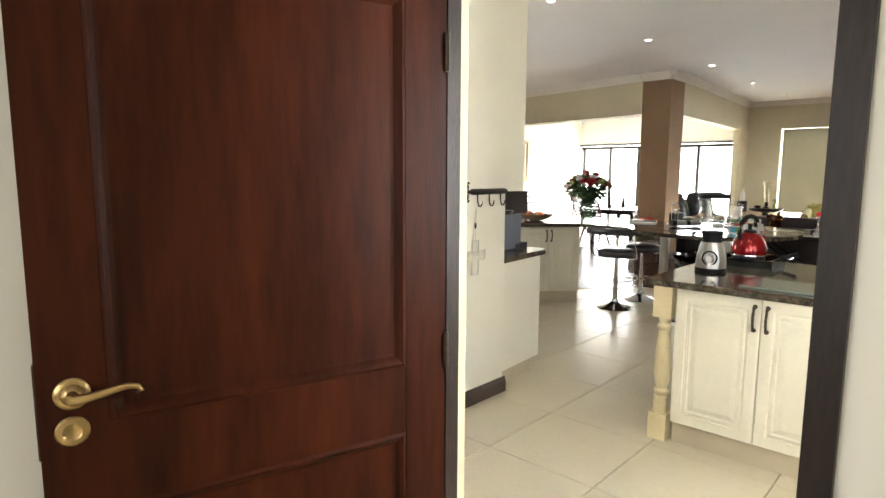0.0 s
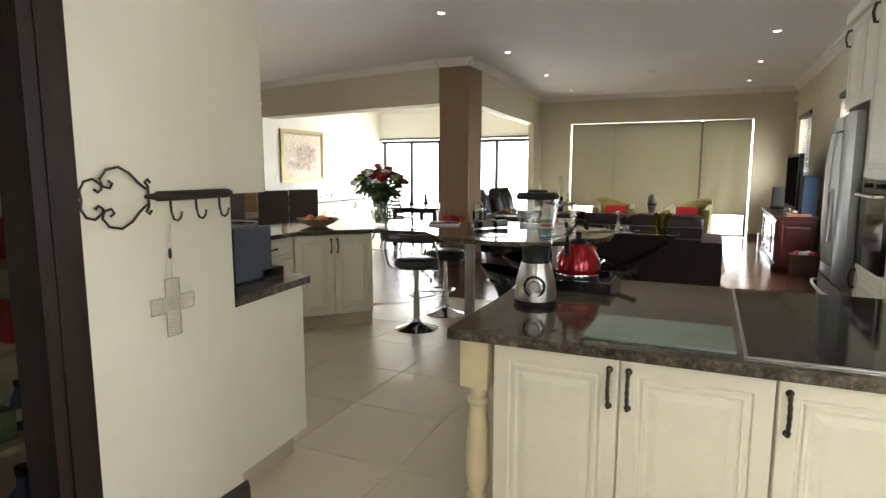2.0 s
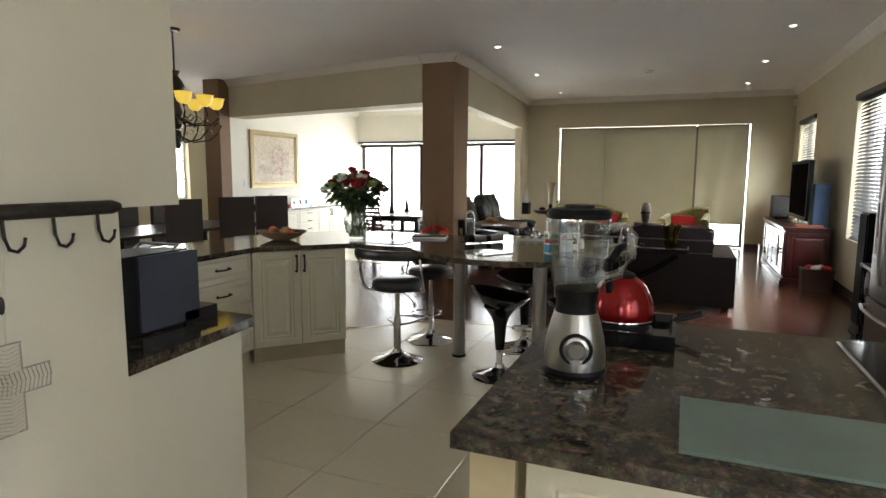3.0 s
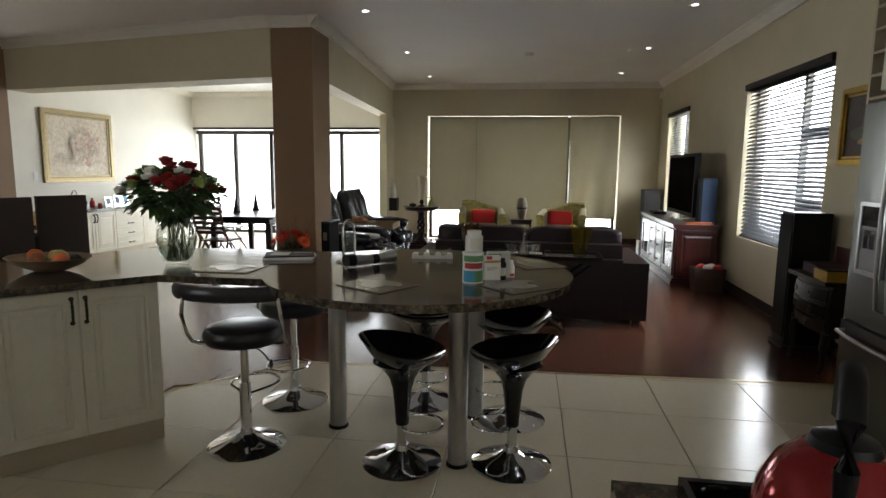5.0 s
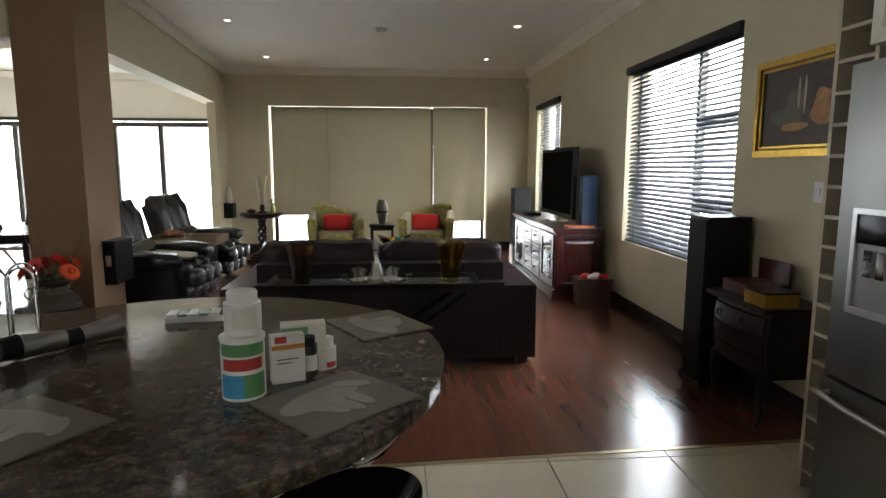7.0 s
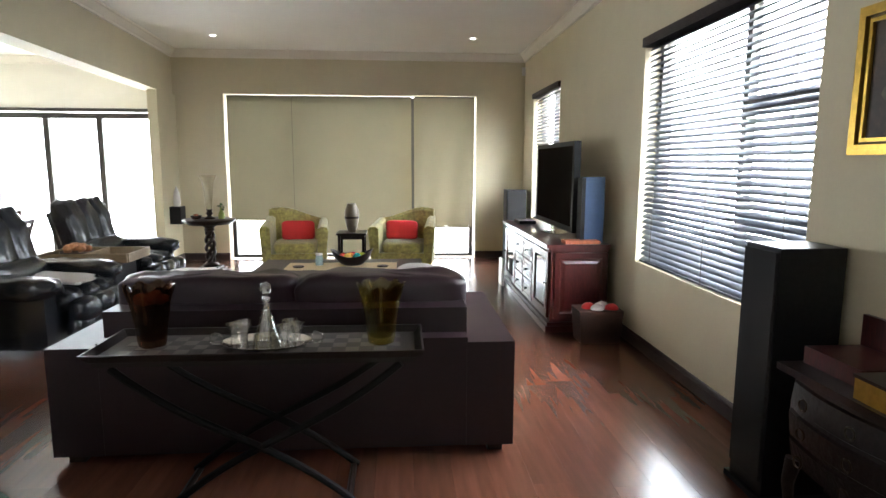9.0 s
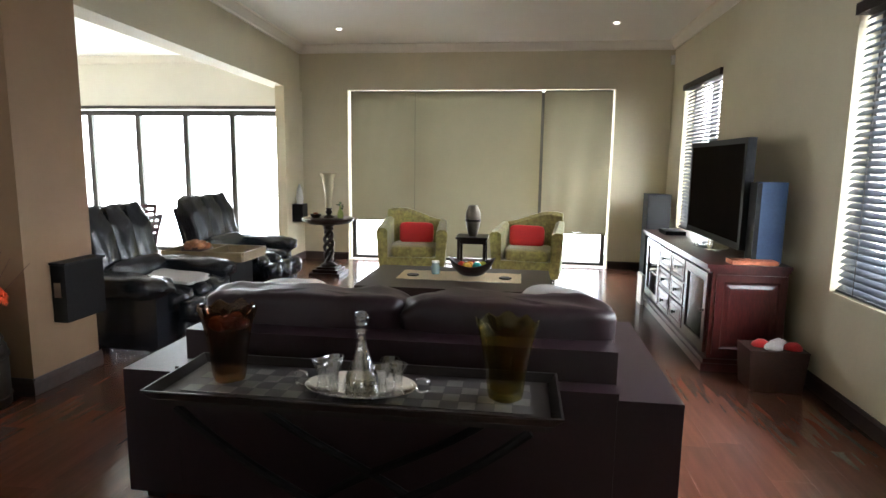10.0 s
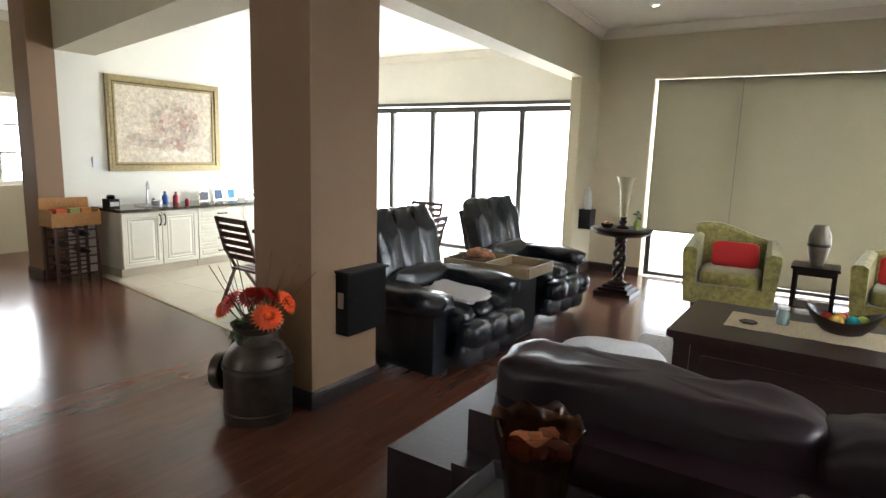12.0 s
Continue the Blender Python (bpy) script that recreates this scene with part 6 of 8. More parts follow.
single("coffee_table_runner", bm, M_RUNNER, pose(-1.03, 12.08, ZT), "cream woven runner across the coffee table", "table runner")
bo = thing("ball_bowl", pose(-0.93, 12.12, ZT + 0.007), "dark boat-shaped bowl of coloured balls", "bowl")
bm = B()
lathe(bm, [(0.07, 0), (0.11, 0.012), (0.17, 0.05), (0.215, 0.095), (0.208, 0.098), (0.16, 0.06), (0.09, 0.02)], 32)
for v in bm.verts:
    v.co.y *= 0.62
    v.co.z += 0.06 * (v.co.x / 0.2) ** 2 * (v.co.z / 0.09)
part("bowl", bm, M_EBONY, bo, smooth=True)
for k, (x, y, c) in enumerate(((-0.09, 0.0, (0.45, 0.05, 0.03)), (-0.02, 0.03, (0.55, 0.20, 0.03)), (0.05, -0.01, (0.03, 0.30, 0.28)), (0.10, 0.03, (0.35, 0.42, 0.06)), (-0.04, -0.04, (0.50, 0.30, 0.05)), (0.0, 0.06, (0.30, 0.03, 0.05)))):
    bm = B()
    blob(bm, (x, y, 0.085), 0.042, 0.042, 0.042, 16, 12)
    part("ball", bm, material("ball_%d" % k, c, 0.25, stain=0.3, stain_scale=20), bo, smooth=True)
tj = thing("tealight_jar", pose(-1.26, 12.13, ZT + 0.007), "small pale blue glass jar", "jar")
bm = B()
lathe(bm, [(0.035, 0), (0.04, 0.01), (0.04, 0.075), (0.032, 0.09), (0.034, 0.105), (0.03, 0.105), (0.034, 0.075), (0.034, 0.012)], 20)
part("glass", bm, M_FROST, tj, smooth=True)
bm = B()
lathe(bm, [(0.036, 0.1055), (0.036, 0.12)], 20)
part("lid", bm, M_WHITE, tj)
for x in (-1.45, -0.62):
    bm = B()
    prism(bm, [(0.055 * math.cos(a * math.pi / 3), 0.055 * math.sin(a * math.pi / 3)) for a in range(6)], 0, 0.012)
    single("coaster", bm, M_EBONY, pose(x, 12.02, ZT + 0.007), "dark six-sided wooden coaster", "coaster", "coasters", bevel=0.002)


# ---- olive armchairs ----
def armchair(m, flip, label):
    ch = thing("armchair", m, label, "armchair", "olive armchairs")
    f = -1 if flip else 1
    bm = B()
    box(bm, -0.36, 0.36, -0.36, 0.36, 0.14, 0.34)
    part("seat_frame", bm, M_GREEN, ch, bevel=0.03)
    bm = B()
    cushion(bm, (0, -0.03, 0.40), 0.29, 0.33, 0.085, 0.4, 0.03)
    part("seat_cushion", bm, M_GREEN, ch, smooth=True)
    bm = B()
    n = 18
    rows = []
    for k in range(n + 1):
        u = k / n * 2 - 1
        top = 0.765 + 0.15 * (0.5 + 0.5 * math.sin(math.pi * (-u * f) * 0.6 + 0.2)) - 0.02 * u * u
        bow = 0.06 * (1 - u * u)
        x = 0.39 * u
        rows.append([bm.verts.new(p) for p in ((x, 0.24 + bow, 0.14), (x, 0.36 + bow, 0.14), (x, 0.42 + bow, top - 0.03), (x, 0.39 + bow, top), (x, 0.33 + bow, top), (x, 0.29 + bow, top - 0.04))])
    for a, b in zip(rows, rows[1:]):
        for i in range(6):
            bm.faces.new((a[i], a[(i + 1) % 6], b[(i + 1) % 6], b[i]))
    bm.faces.new(rows[0][::-1])
    bm.faces.new(rows[-1])
    part("backrest", bm, M_GREEN, ch, "curved olive backrest higher on one side", smooth=True)
    for s in (-1, 1):
        bm = B()
        rows = []
        hi = 0.80 if s == -f else 0.76
        for k in range(11):
            u = k / 10
            y = -0.37 + 0.72 * u
            top = 0.66 + (hi - 0.66) * (0.35 + 0.65 * u)
            fl = 0.03 * (1 - u)
            rows.append([bm.verts.new((s * q, y, z)) for q, z in ((0.295, 0.14), (0.40, 0.14), (0.415 + fl, top - 0.05), (0.40 + fl, top - 0.01), (0.35, top), (0.305, top - 0.03))])
        for a, b in zip(rows, rows[1:]):
            for i in range(6):
                bm.faces.new((a[i], a[(i + 1) % 6], b[(i + 1) % 6], b[i]))
        bm.faces.new(rows[0][::-1])
        bm.faces.new(rows[-1])
        part("arm", bm, M_GREEN, ch, smooth=True)
    for x in (-0.31, 0.31):
        for y in (-0.31, 0.31):
            bm = B()
            lathe(bm, [(0.014, 0), (0.02, 0.05), (0.026, 0.142)], 10, (x, y, 0))
            part("leg", bm, M_EBONY, ch)
    return ch


armchair(pose(-1.875, 14.38, 0, 0, 0, 5), False, "olive patterned armchair with sweeping back by the window")
armchair(pose(-0.39, 14.36, 0, 0, 0, -7), True, "olive patterned armchair with back sweeping the other way")
for x, y, a in ((-1.86, 14.47, 5), (-0.42, 14.46, -7)):
    bm = B()
    cushion(bm, (0, 0, 0), 0.225, 0.055, 0.135, 0.34, 0.03)
    single("red_cushion", bm, M_CUSHRED, pose(x, y, 0.60, -14, 0, a), "plain red cushion on the olive armchair", "cushion", "red cushions", smooth=True)


def side_table(name, m, w, d, h, label):
    st = thing(name, m, label, "side table")
    bm = B()
    box(bm, -w / 2, w / 2, -d / 2, d / 2, h - 0.03, h)
    part("tabletop", bm, M_EBONY, st, bevel=0.004)
    bm = B()
    box(bm, -w / 2 + 0.03, w / 2 - 0.03, -d / 2 + 0.03, d / 2 - 0.03, h - 0.09, h - 0.03)
    part("apron", bm, M_EBONY, st)
    for x in (-1, 1):
        for y in (-1, 1):
            bm = B()
            box(bm, x * (w / 2 - 0.04) - 0.02, x * (w / 2 - 0.04) + 0.02, y * (d / 2 - 0.04) - 0.02, y * (d / 2 - 0.04) + 0.02, 0, h - 0.03)
            part("leg", bm, M_EBONY, st, bevel=0.003)
    bm = B()
    box(bm, -w / 2 + 0.03, w / 2 - 0.03, -d / 2 + 0.03, d / 2 - 0.03, 0.12, 0.135)
    part("shelf", bm, M_EBONY, st)
    return st


side_table("side_table", pose(-1.14, 14.72, 0), 0.42, 0.42, 0.55, "small square dark side table between the armchairs")
vz = thing("tall_vase", pose(-1.14, 14.72, 0.5505), "bronze glazed egg-shaped vase", "vase")
bm = B()
lathe(bm, [(0.055, 0), (0.06, 0.015), (0.085, 0.10), (0.105, 0.22), (0.10, 0.31), (0.07, 0.38), (0.06, 0.41), (0.055, 0.41), (0.065, 0.375), (0.09, 0.30)], 28)
part("vessel", bm, M_BRONZEVASE, vz, smooth=True)
bm = B()
lathe(bm, [(0.1062, 0.195), (0.1068, 0.21), (0.1058, 0.225)], 28, close=False)
part("band", bm, M_EBONY, vz, smooth=True)

# ---- round pedestal table ----
rt = thing("pedestal_table", pose(-3.05, 14.42, 0), "round dark pedestal table with a twisted column", "pedestal table")
bm = B()
lathe(bm, [(0.28, 0.70), (0.30, 0.715), (0.335, 0.735), (0.345, 0.75), (0.345, 0.765), (0.335, 0.772)], 40)
part("tabletop", bm, M_EBONY, rt, smooth=True)
bm = B()
lathe(bm, [(0.10, 0.12), (0.11, 0.14), (0.06, 0.17), (0.055, 0.19)], 24)
part("collar", bm, M_EBONY, rt, smooth=True)
bm = B()
lathe(bm, [(0.05, 0.60), (0.07, 0.62), (0.06, 0.65), (0.11, 0.69), (0.14, 0.70)], 24)
part("collar", bm, M_EBONY, rt, smooth=True)
for k in range(3):
    bm = B()
    pts = []
    for i in range(29):
        f = i / 28
        a = 2 * math.pi * (k / 3 + 1.25 * f)
        R = 0.036 + 0.018 * math.sin(math.pi * f)
        pts.append((R * math.cos(a), R * math.sin(a), 0.18 + 0.43 * f))
    tube(bm, pts, 0.026, 8)
    part("twist", bm, M_EBONY, rt, smooth=True)
for w, z0, z1 in ((0.42, 0.0, 0.05), (0.34, 0.05, 0.09), (0.26, 0.09, 0.12)):
    bm = B()
    box(bm, -w / 2, w / 2, -w / 2, w / 2, z0, z1)
    part("plinth", bm, M_EBONY, rt, bevel=0.006)
hu = thing("hurricane_vase", pose(-3.04, 14.42, 0.7725), "tall flared smoked glass vase on a dark foot", "vase")
bm = B()
lathe(bm, [(0.07, 0), (0.07, 0.015), (0.025, 0.04), (0.05, 0.075), (0.03, 0.10), (0.045, 0.13)], 20)
part("foot", bm, M_EBONY, hu, smooth=True)
bm = B()
lathe(bm, [(0.04, 0.13), (0.05, 0.30), (0.075, 0.50), (0.11, 0.585), (0.105, 0.585), (0.07, 0.50), (0.045, 0.30)], 24)
part("flute", bm, material("smoked_flute", (0.50, 0.43, 0.28), 0.25, coat=0.3, stain=0.1), hu, smooth=True)
can = thing("candle_dish", pose(-3.20, 14.36, 0.7725), "small dark dish with candle", "candle holder")
bm = B()
lathe(bm, [(0.05, 0), (0.07, 0.03), (0.075, 0.05), (0.065, 0.05), (0.04, 0.01)], 20)
part("dish", bm, M_EBONY, can, smooth=True)
bm = B()
lathe(bm, [(0.03, 0.01), (0.03, 0.07)], 16)
part("candle", bm, M_POTP, can)
fg = thing("green_bottle", pose(-2.87, 14.38, 0.7725), "small green glazed bottle shaped like a sprig", "ornament")
bm = B()
lathe(bm, [(0.035, 0), (0.042, 0.03), (0.035, 0.08), (0.02, 0.11), (0.014, 0.15), (0.018, 0.165)], 16)
part("body", bm, M_LIME, fg, smooth=True)
bm = B()
leaf_quads(bm, (0, 0, 0.16), (0.02, 0.02, 0.03), 14, 0.05, random.Random(2), 0.8)
part("leaves", bm, M_LEAF, fg)
wb = thing("wall_speaker", pose(-3.863, 15.30, 0.62), "black wall box with a white pointed ornament on top", "wall box")
bm = B()
box(bm, 0, 0.16, -0.10, 0.10, 0, 0.26)
part("box", bm, M_BLACK, wb, bevel=0.008)
bm = B()
tube(bm, [(0.08, 0, 0.261), (0.08, 0, 0.34), (0.08, 0, 0.46), (0.08, 0, 0.56)], [0.045, 0.055, 0.04, 0.008], 14)
part("ornament", bm, M_WHITE, wb, smooth=True)


# ---- recliners ----
def recliner(m, label):
    rc = thing("recliner", m, label, "recliner", "leather recliners")
    bm = B()
    box(bm, -0.36, 0.34, -0.36, 0.36, 0.06, 0.34)
    part("base", bm, M_LEATHER, rc, bevel=0.03)
    for k in range(3):
        y = -0.225 + 0.225 * k
        bm = B()
        cushion(bm, (0.12, y, 0.42), 0.36, 0.118, 0.105, 0.55, 0.08, 18, 10)
        part("seat_roll", bm, M_LEATHER, rc, smooth=True)
        bm = B()
        cushion(bm, (0.50, y, 0.34), 0.10, 0.118, 0.10, 0.6, 0.08, 18, 10)
        part("foot_roll", bm, M_LEATHER, rc, smooth=True)
        bm = B()
        cushion(bm, (0.46, y, 0.19), 0.07, 0.116, 0.10, 0.55, 0.08, 18, 10)
        part("foot_roll", bm, M_LEATHER, rc, smooth=True)
        bm = B()
        cushion(bm, (0, 0, 0), 0.13, 0.135, 0.36, 0.55, 0.10, 28, 26)
        crumple(bm, 0.016, 8.0, y * 7)
        ob = part("back_roll", bm, M_LEATHER, rc, smooth=True)
        ob.matrix_local = pose(-0.37, y * 1.02, 0.77, 0, -16, 0)
    bm = B()
    cushion(bm, (0, 0, 0), 0.14, 0.345, 0.13, 0.5, 0.08, 48, 16)
    crumple(bm, 0.015, 8.0, 2.0)
    ob = part("lumbar_roll", bm, M_LEATHER, rc, smooth=True)
    ob.matrix_local = pose(-0.24, 0, 0.56, 0, -16, 0)
    bm = B()
    box(bm, -0.09, 0.0, -0.33, 0.33, -0.36, 0.30)
    ob = part("back_shell", bm, M_LEATHER, rc, bevel=0.04)
    ob.matrix_local = pose(-0.42, 0, 0.72, 0, -16, 0)
    for s in (-1, 1):
        bm = B()
        box(bm, -0.40, 0.36, s * 0.36, s * 0.50, 0.06, 0.48) if s > 0 else box(bm, -0.40, 0.36, -0.50, -0.36, 0.06, 0.48)
        part("arm_side", bm, M_LEATHER, rc, bevel=0.03)
        bm = B()
        cushion(bm, (0.0, s * 0.44, 0.55), 0.45, 0.125, 0.095, 0.6, 0.08, 40, 16)
        crumple(bm, 0.014, 9.0, s * 4.0)
        part("arm_pad", bm, M_LEATHER, rc, smooth=True)
    for x in (-0.3, 0.28):
        for y in (-0.3, 0.3):
            bm = B()
            box(bm, x - 0.03, x + 0.03, y - 0.03, y + 0.03, 0, 0.062)
            part("foot", bm, M_BLACK, rc)
    return rc


recliner(pose(-3.52, 11.38, 0, 0, 0, -4), "black leather recliner with a towel on its seat")
recliner(pose(-3.60, 13.02, 0, 0, 0, -6), "black leather recliner beside the round table")
bm = B()
cushion(bm, (0, 0, 0), 0.22, 0.20, 0.022, 0.4, 0.3)
single("folded_towel", bm, M_TOWEL, pose(-3.30, 11.30, 0.555, 0, 4, 10), "folded grey-beige towel on the recliner seat", "towel", smooth=True)
cs = thing("console_chest", pose(-3.50, 12.19, 0), "dark storage chest between the recliners", "chest")
bm = B()
box(bm, -0.34, 0.33, -0.22, 0.22, 0.03, 0.58)
part("body", bm, M_MATTE, cs, bevel=0.02)
bm = B()
box(bm, -0.32, 0.31, -0.20, 0.20, 0, 0.03)
part("plinth", bm, M_BLACK, cs)
tw = thing("wicker_tray", pose(-3.44, 12.19, 0.581), "pale wicker tray with compartments", "tray")
bm = B()
box(bm, -0.40, 0.40, -0.25, 0.25, 0, 0.012)
part("floor", bm, M_PALEWICKER, tw)
for a in ((-0.40, 0.40, -0.262, -0.242), (-0.40, 0.40, 0.242, 0.262), (-0.41, -0.39, -0.242, 0.242), (0.39, 0.41, -0.242, 0.242), (-0.01, 0.01, -0.242, 0.242)):
    bm = B()
    box(bm, *a, 0, 0.085)
    part("rim", bm, M_PALEWICKER, tw, bevel=0.005)
bk = thing("bread_basket", pose(-3.62, 12.17, 0.594), "round basket of dried fruit and pods", "basket")
bm = B()
lathe(bm, [(0.10, 0), (0.13, 0.03), (0.15, 0.07), (0.142, 0.072), (0.12, 0.035)], 24)
part("basket", bm, M_WICKER, bk, smooth=True)
rr = random.Random(9)
for k in range(9):
    a = k * 2.4
    d = 0.10 * math.sqrt(k / 9)
    bm = B()
    blob(bm, (d * math.cos(a), d * math.sin(a), 0.085 + 0.035 * (1 - k / 9)), 0.045, 0.04, 0.035, 10, 8, wob=0.25)
    part("pod", bm, M_BREAD, bk, smooth=True)
bm = B()
lathe(bm, [(0.055, 0), (0.055, 0.05), (0.052, 0.10)], 20)
single("paper_tub", bm, M_PAPER, pose(-3.66, 12.36, 0.594), "cream paper tub in the wicker tray", "tub", smooth=True)

# ---- column: wall box and milk can with flowers ----
cb = thing("post_box", pose(COL[1] + 0.002, 10.49, 0.43), "black metal wall box with a hinged lid", "wall box")
bm = B()
box(bm, 0, 0.105, -0.19, 0.17, 0, 0.385)
part("box", bm, M_MATTE, cb, bevel=0.006)
bm = B()
box(bm, 0, 0.12, -0.20, 0.18, 0.388, 0.402)
part("lid", bm, M_BLACK, cb, bevel=0.003)
bm = B()
box(bm, 0.02, 0.07, -0.1935, -0.1905, 0.17, 0.27)
part("label_plate", bm, M_CHROME, cb)

mc = thing("milk_can", pose(-3.765, 9.87, 0) @ Matrix.Diagonal((1.14, 1.14, 1.03, 1)), "old galvanised milk can used as a flower pot", "milk can")
bm = B()
lathe(bm, [(0.165, 0), (0.17, 0.01), (0.17, 0.30), (0.176, 0.305), (0.176, 0.32), (0.168, 0.325), (0.165, 0.36), (0.135, 0.41), (0.105, 0.44), (0.10, 0.50), (0.125, 0.535), (0.13, 0.545), (0.118, 0.545), (0.094, 0.50), (0.09, 0.44)], 36)
part("body", bm, M_CAN, mc, smooth=True)
for z in (0.06, 0.30):
    bm = B()
    ring(bm, (0, 0, z), 0.171, 0.006, 36, 6)
    part("hoop", bm, M_CAN, mc, smooth=True)
for s in (-1, 1):
    bm = B()
    tube(bm, [(s * 0.155, 0, 0.38), (s * 0.20, 0, 0.40), (s * 0.21, 0, 0.44), (s * 0.18, 0, 0.48), (s * 0.11, 0, 0.475)], 0.008, 8)
    part("handle", bm, M_CAN, mc, smooth=True)
bm = B()
lathe(bm, [(0.105, 0), (0.11, 0.01), (0.11, 0.05), (0.07, 0.065), (0.03, 0.07), (0.03, 0.09)], 24)
ob = part("lid", bm, M_CAN, mc, "round lid hanging on a chain", smooth=True)
ob.matrix_local = pose(-0.185, -0.04, 0.23, 0, -95, 20)
for k in range(12):
    bm = B()
    f = k / 11
    ring(bm, (-0.12 - 0.075 * f, -0.03 - 0.015 * f, 0.50 - 0.22 * f), 0.010, 0.003, 10, 5, 'x' if k % 2 else 'y')
    part("chain_link", bm, M_CAN, mc)
fl = thing("flower_arrangement", pose(-3.765, 9.87, 0.435) @ Matrix.Diagonal((1.1, 1.1, 1.0, 1)), "orange gerberas with dry twigs in the milk can", "flowers")
rr = random.Random(21)
for k in range(16):
    bm = B()
    a = rr.random() * 6.28
    d = 0.10 + 0.28 * rr.random()
    h = 0.30 + 0.28 * rr.random()
    tube(bm, [(0.02 * math.cos(a), 0.02 * math.sin(a), -0.1), (0.05 * math.cos(a), 0.05 * math.sin(a), 0.1), (d * math.cos(a) - 0.04, min(d * math.sin(a), 0.22), h)], [0.003, 0.0025, 0.0015], 5)
    part("twig", bm, M_CHAIRWOOD, fl)
bm = B()
leaf_quads(bm, (0, 0, 0.10), (0.10, 0.10, 0.10), 60, 0.06, rr, 0.2)
part("leaves", bm, M_LEAF, fl)
for k, (x, y, z, c) in enumerate(((-0.17, -0.05, 0.19, M_GERBERA), (-0.06, -0.10, 0.26, M_GERBERA_RED), (0.15, -0.06, 0.20, M_GERBERA), (0.02, 0.06, 0.27, M_GERBERA_RED), (0.12, 0.08, 0.25, M_GERBERA), (-0.11, 0.06, 0.24, M_GERBERA_RED))):
    bm = B()
    for layer in range(3):
        n = 22 - 4 * layer
        for i in range(n):
            a = 2 * math.pi * (i + 0.5 * layer) / n
            R = 0.07 - 0.014 * layer
            o = Vector((math.cos(a), math.sin(a), 0))
            t = Vector((-o.y, o.x, 0))
            v = [bm.verts.new(q) for q in (o * 0.01, o * R * 0.6 + t * 0.008 + Vector((0, 0, 0.012 + 0.008 * layer)), o * R + Vector((0, 0, 0.006 + 0.012 * layer)), o * R * 0.6 - t * 0.008 + Vector((0, 0, 0.012 + 0.008 * layer)))]
            bm.faces.new(v)
    blob(bm, (0, 0, 0.02), 0.016, 0.016, 0.012, 8, 6)
    ob = part("gerbera", bm, c, fl, "orange gerbera" if c is M_GERBERA else "bright red gerbera")
    ob.matrix_local = pose(x, y, z, 50 + 20 * rr.random(), 0, math.degrees(math.atan2(x, -y))) @ Matrix.Diagonal((1.3, 1.3, 1.3, 1))
    bm = B()
    tube(bm, [(0.02 * x, 0.02 * y, -0.1), (x * 0.5, y * 0.5, z * 0.6), (x, y, z)], 0.004, 6)
    part("stem", bm, M_STEM, fl)

# ---- television wall ----
tc = thing("television_cabinet", pose(0.90, 11.36, 0), "red mahogany television cabinet with drawers and glass doors", "tv cabinet")
L, D, H = 2.28, 0.55, 0.81
bm = B()
box(bm, 0.02, D, 0.02, L - 0.02, 0.09, H - 0.05)
part("body", bm, M_REDWOOD, tc)
for o, z0, z1 in ((0.03, 0.0, 0.06), (0.012, 0.06, 0.09)):
    bm = B()
    box(bm, -o, D, -o, L + o, z0, z1)
    part("plinth", bm, M_REDWOOD, tc, bevel=0.008)
for o, z0, z1 in ((0.012, H - 0.055, H - 0.03), (0.035, H - 0.03, H)):
    bm = B()
    box(bm, -o, D, -o, L + o, z0, z1)
    part("top" if z1 == H else "cornice", bm, M_REDWOOD, tc, bevel=0.008)
bm = B()
nested(bm, D - 0.06, H - 0.20, [(0, 0), (0.05, 0), (0.062, 0.01), (0.075, 0.01), (0.10, 0.002)], 0.015)
ob = part("side_panel", bm, M_REDWOOD, tc)
ob.matrix_local = pose(0.05, 0.005, 0.12)
for y0, w, nm in ((0.06, 0.60, "door"), (0.70, 0.42, "drawer"), (1.16, 0.42, "drawer"), (1.62, 0.60, "door")):
    if nm == "door":
        bm = B()
        for a in ((0, w, 0, 0.07), (0, w, 0.54, 0.61), (0, 0.07, 0.07, 0.54), (w - 0.07, w, 0.07, 0.54)):
            box(bm, a[0], a[1], 0, 0.022, a[2], a[3])
        ob = part("door", bm, M_REDWOOD, tc, bevel=0.003)
        ob.matrix_local = pose(-0.002, y0 + w, 0.12, 0, 0, -90)
        bm = B()
        box(bm, 0.07, w - 0.07, 0.012, 0.016, 0.07, 0.54)
        part("glass", bm, M_HOB, ob)
        bm = B()
        lathe(bm, [(0.012, 0), (0.008, 0.012), (0.016, 0.022), (0.012, 0.03)], 12)
        for v in bm.verts:
            v.co = Vector((v.co.x + (0.035 if y0 > 1 else w - 0.035), -v.co.z, v.co.y + 0.32))
        part("knob", bm, M_EBONY, ob, smooth=True)
    else:
        for k in range(3):
            bm = B()
            nested(bm, w, 0.19, [(0, 0), (0.025, 0), (0.03, 0.005), (0.04, 0.005), (0.05, 0.0)], 0.02)
            ob = part("drawer", bm, M_REDWOOD, tc)
            ob.matrix_local = pose(-0.002, y0 + w, 0.125 + k * 0.205, 0, 0, -90)
            bm = B()
            lathe(bm, [(0.012, 0), (0.008, 0.012), (0.018, 0.022), (0.013, 0.032)], 12)
            for v in bm.verts:
                v.co = Vector((v.co.x + w / 2, -v.co.z, v.co.y + 0.095))
            part("knob", bm, M_EBONY, ob, smooth=True)
tv = thing("television", pose(1.19, 12.36, H + 0.001) @ Matrix.Diagonal((1, 1.06, 1, 1)), "large black flat television on a silver foot", "television")
bm = B()
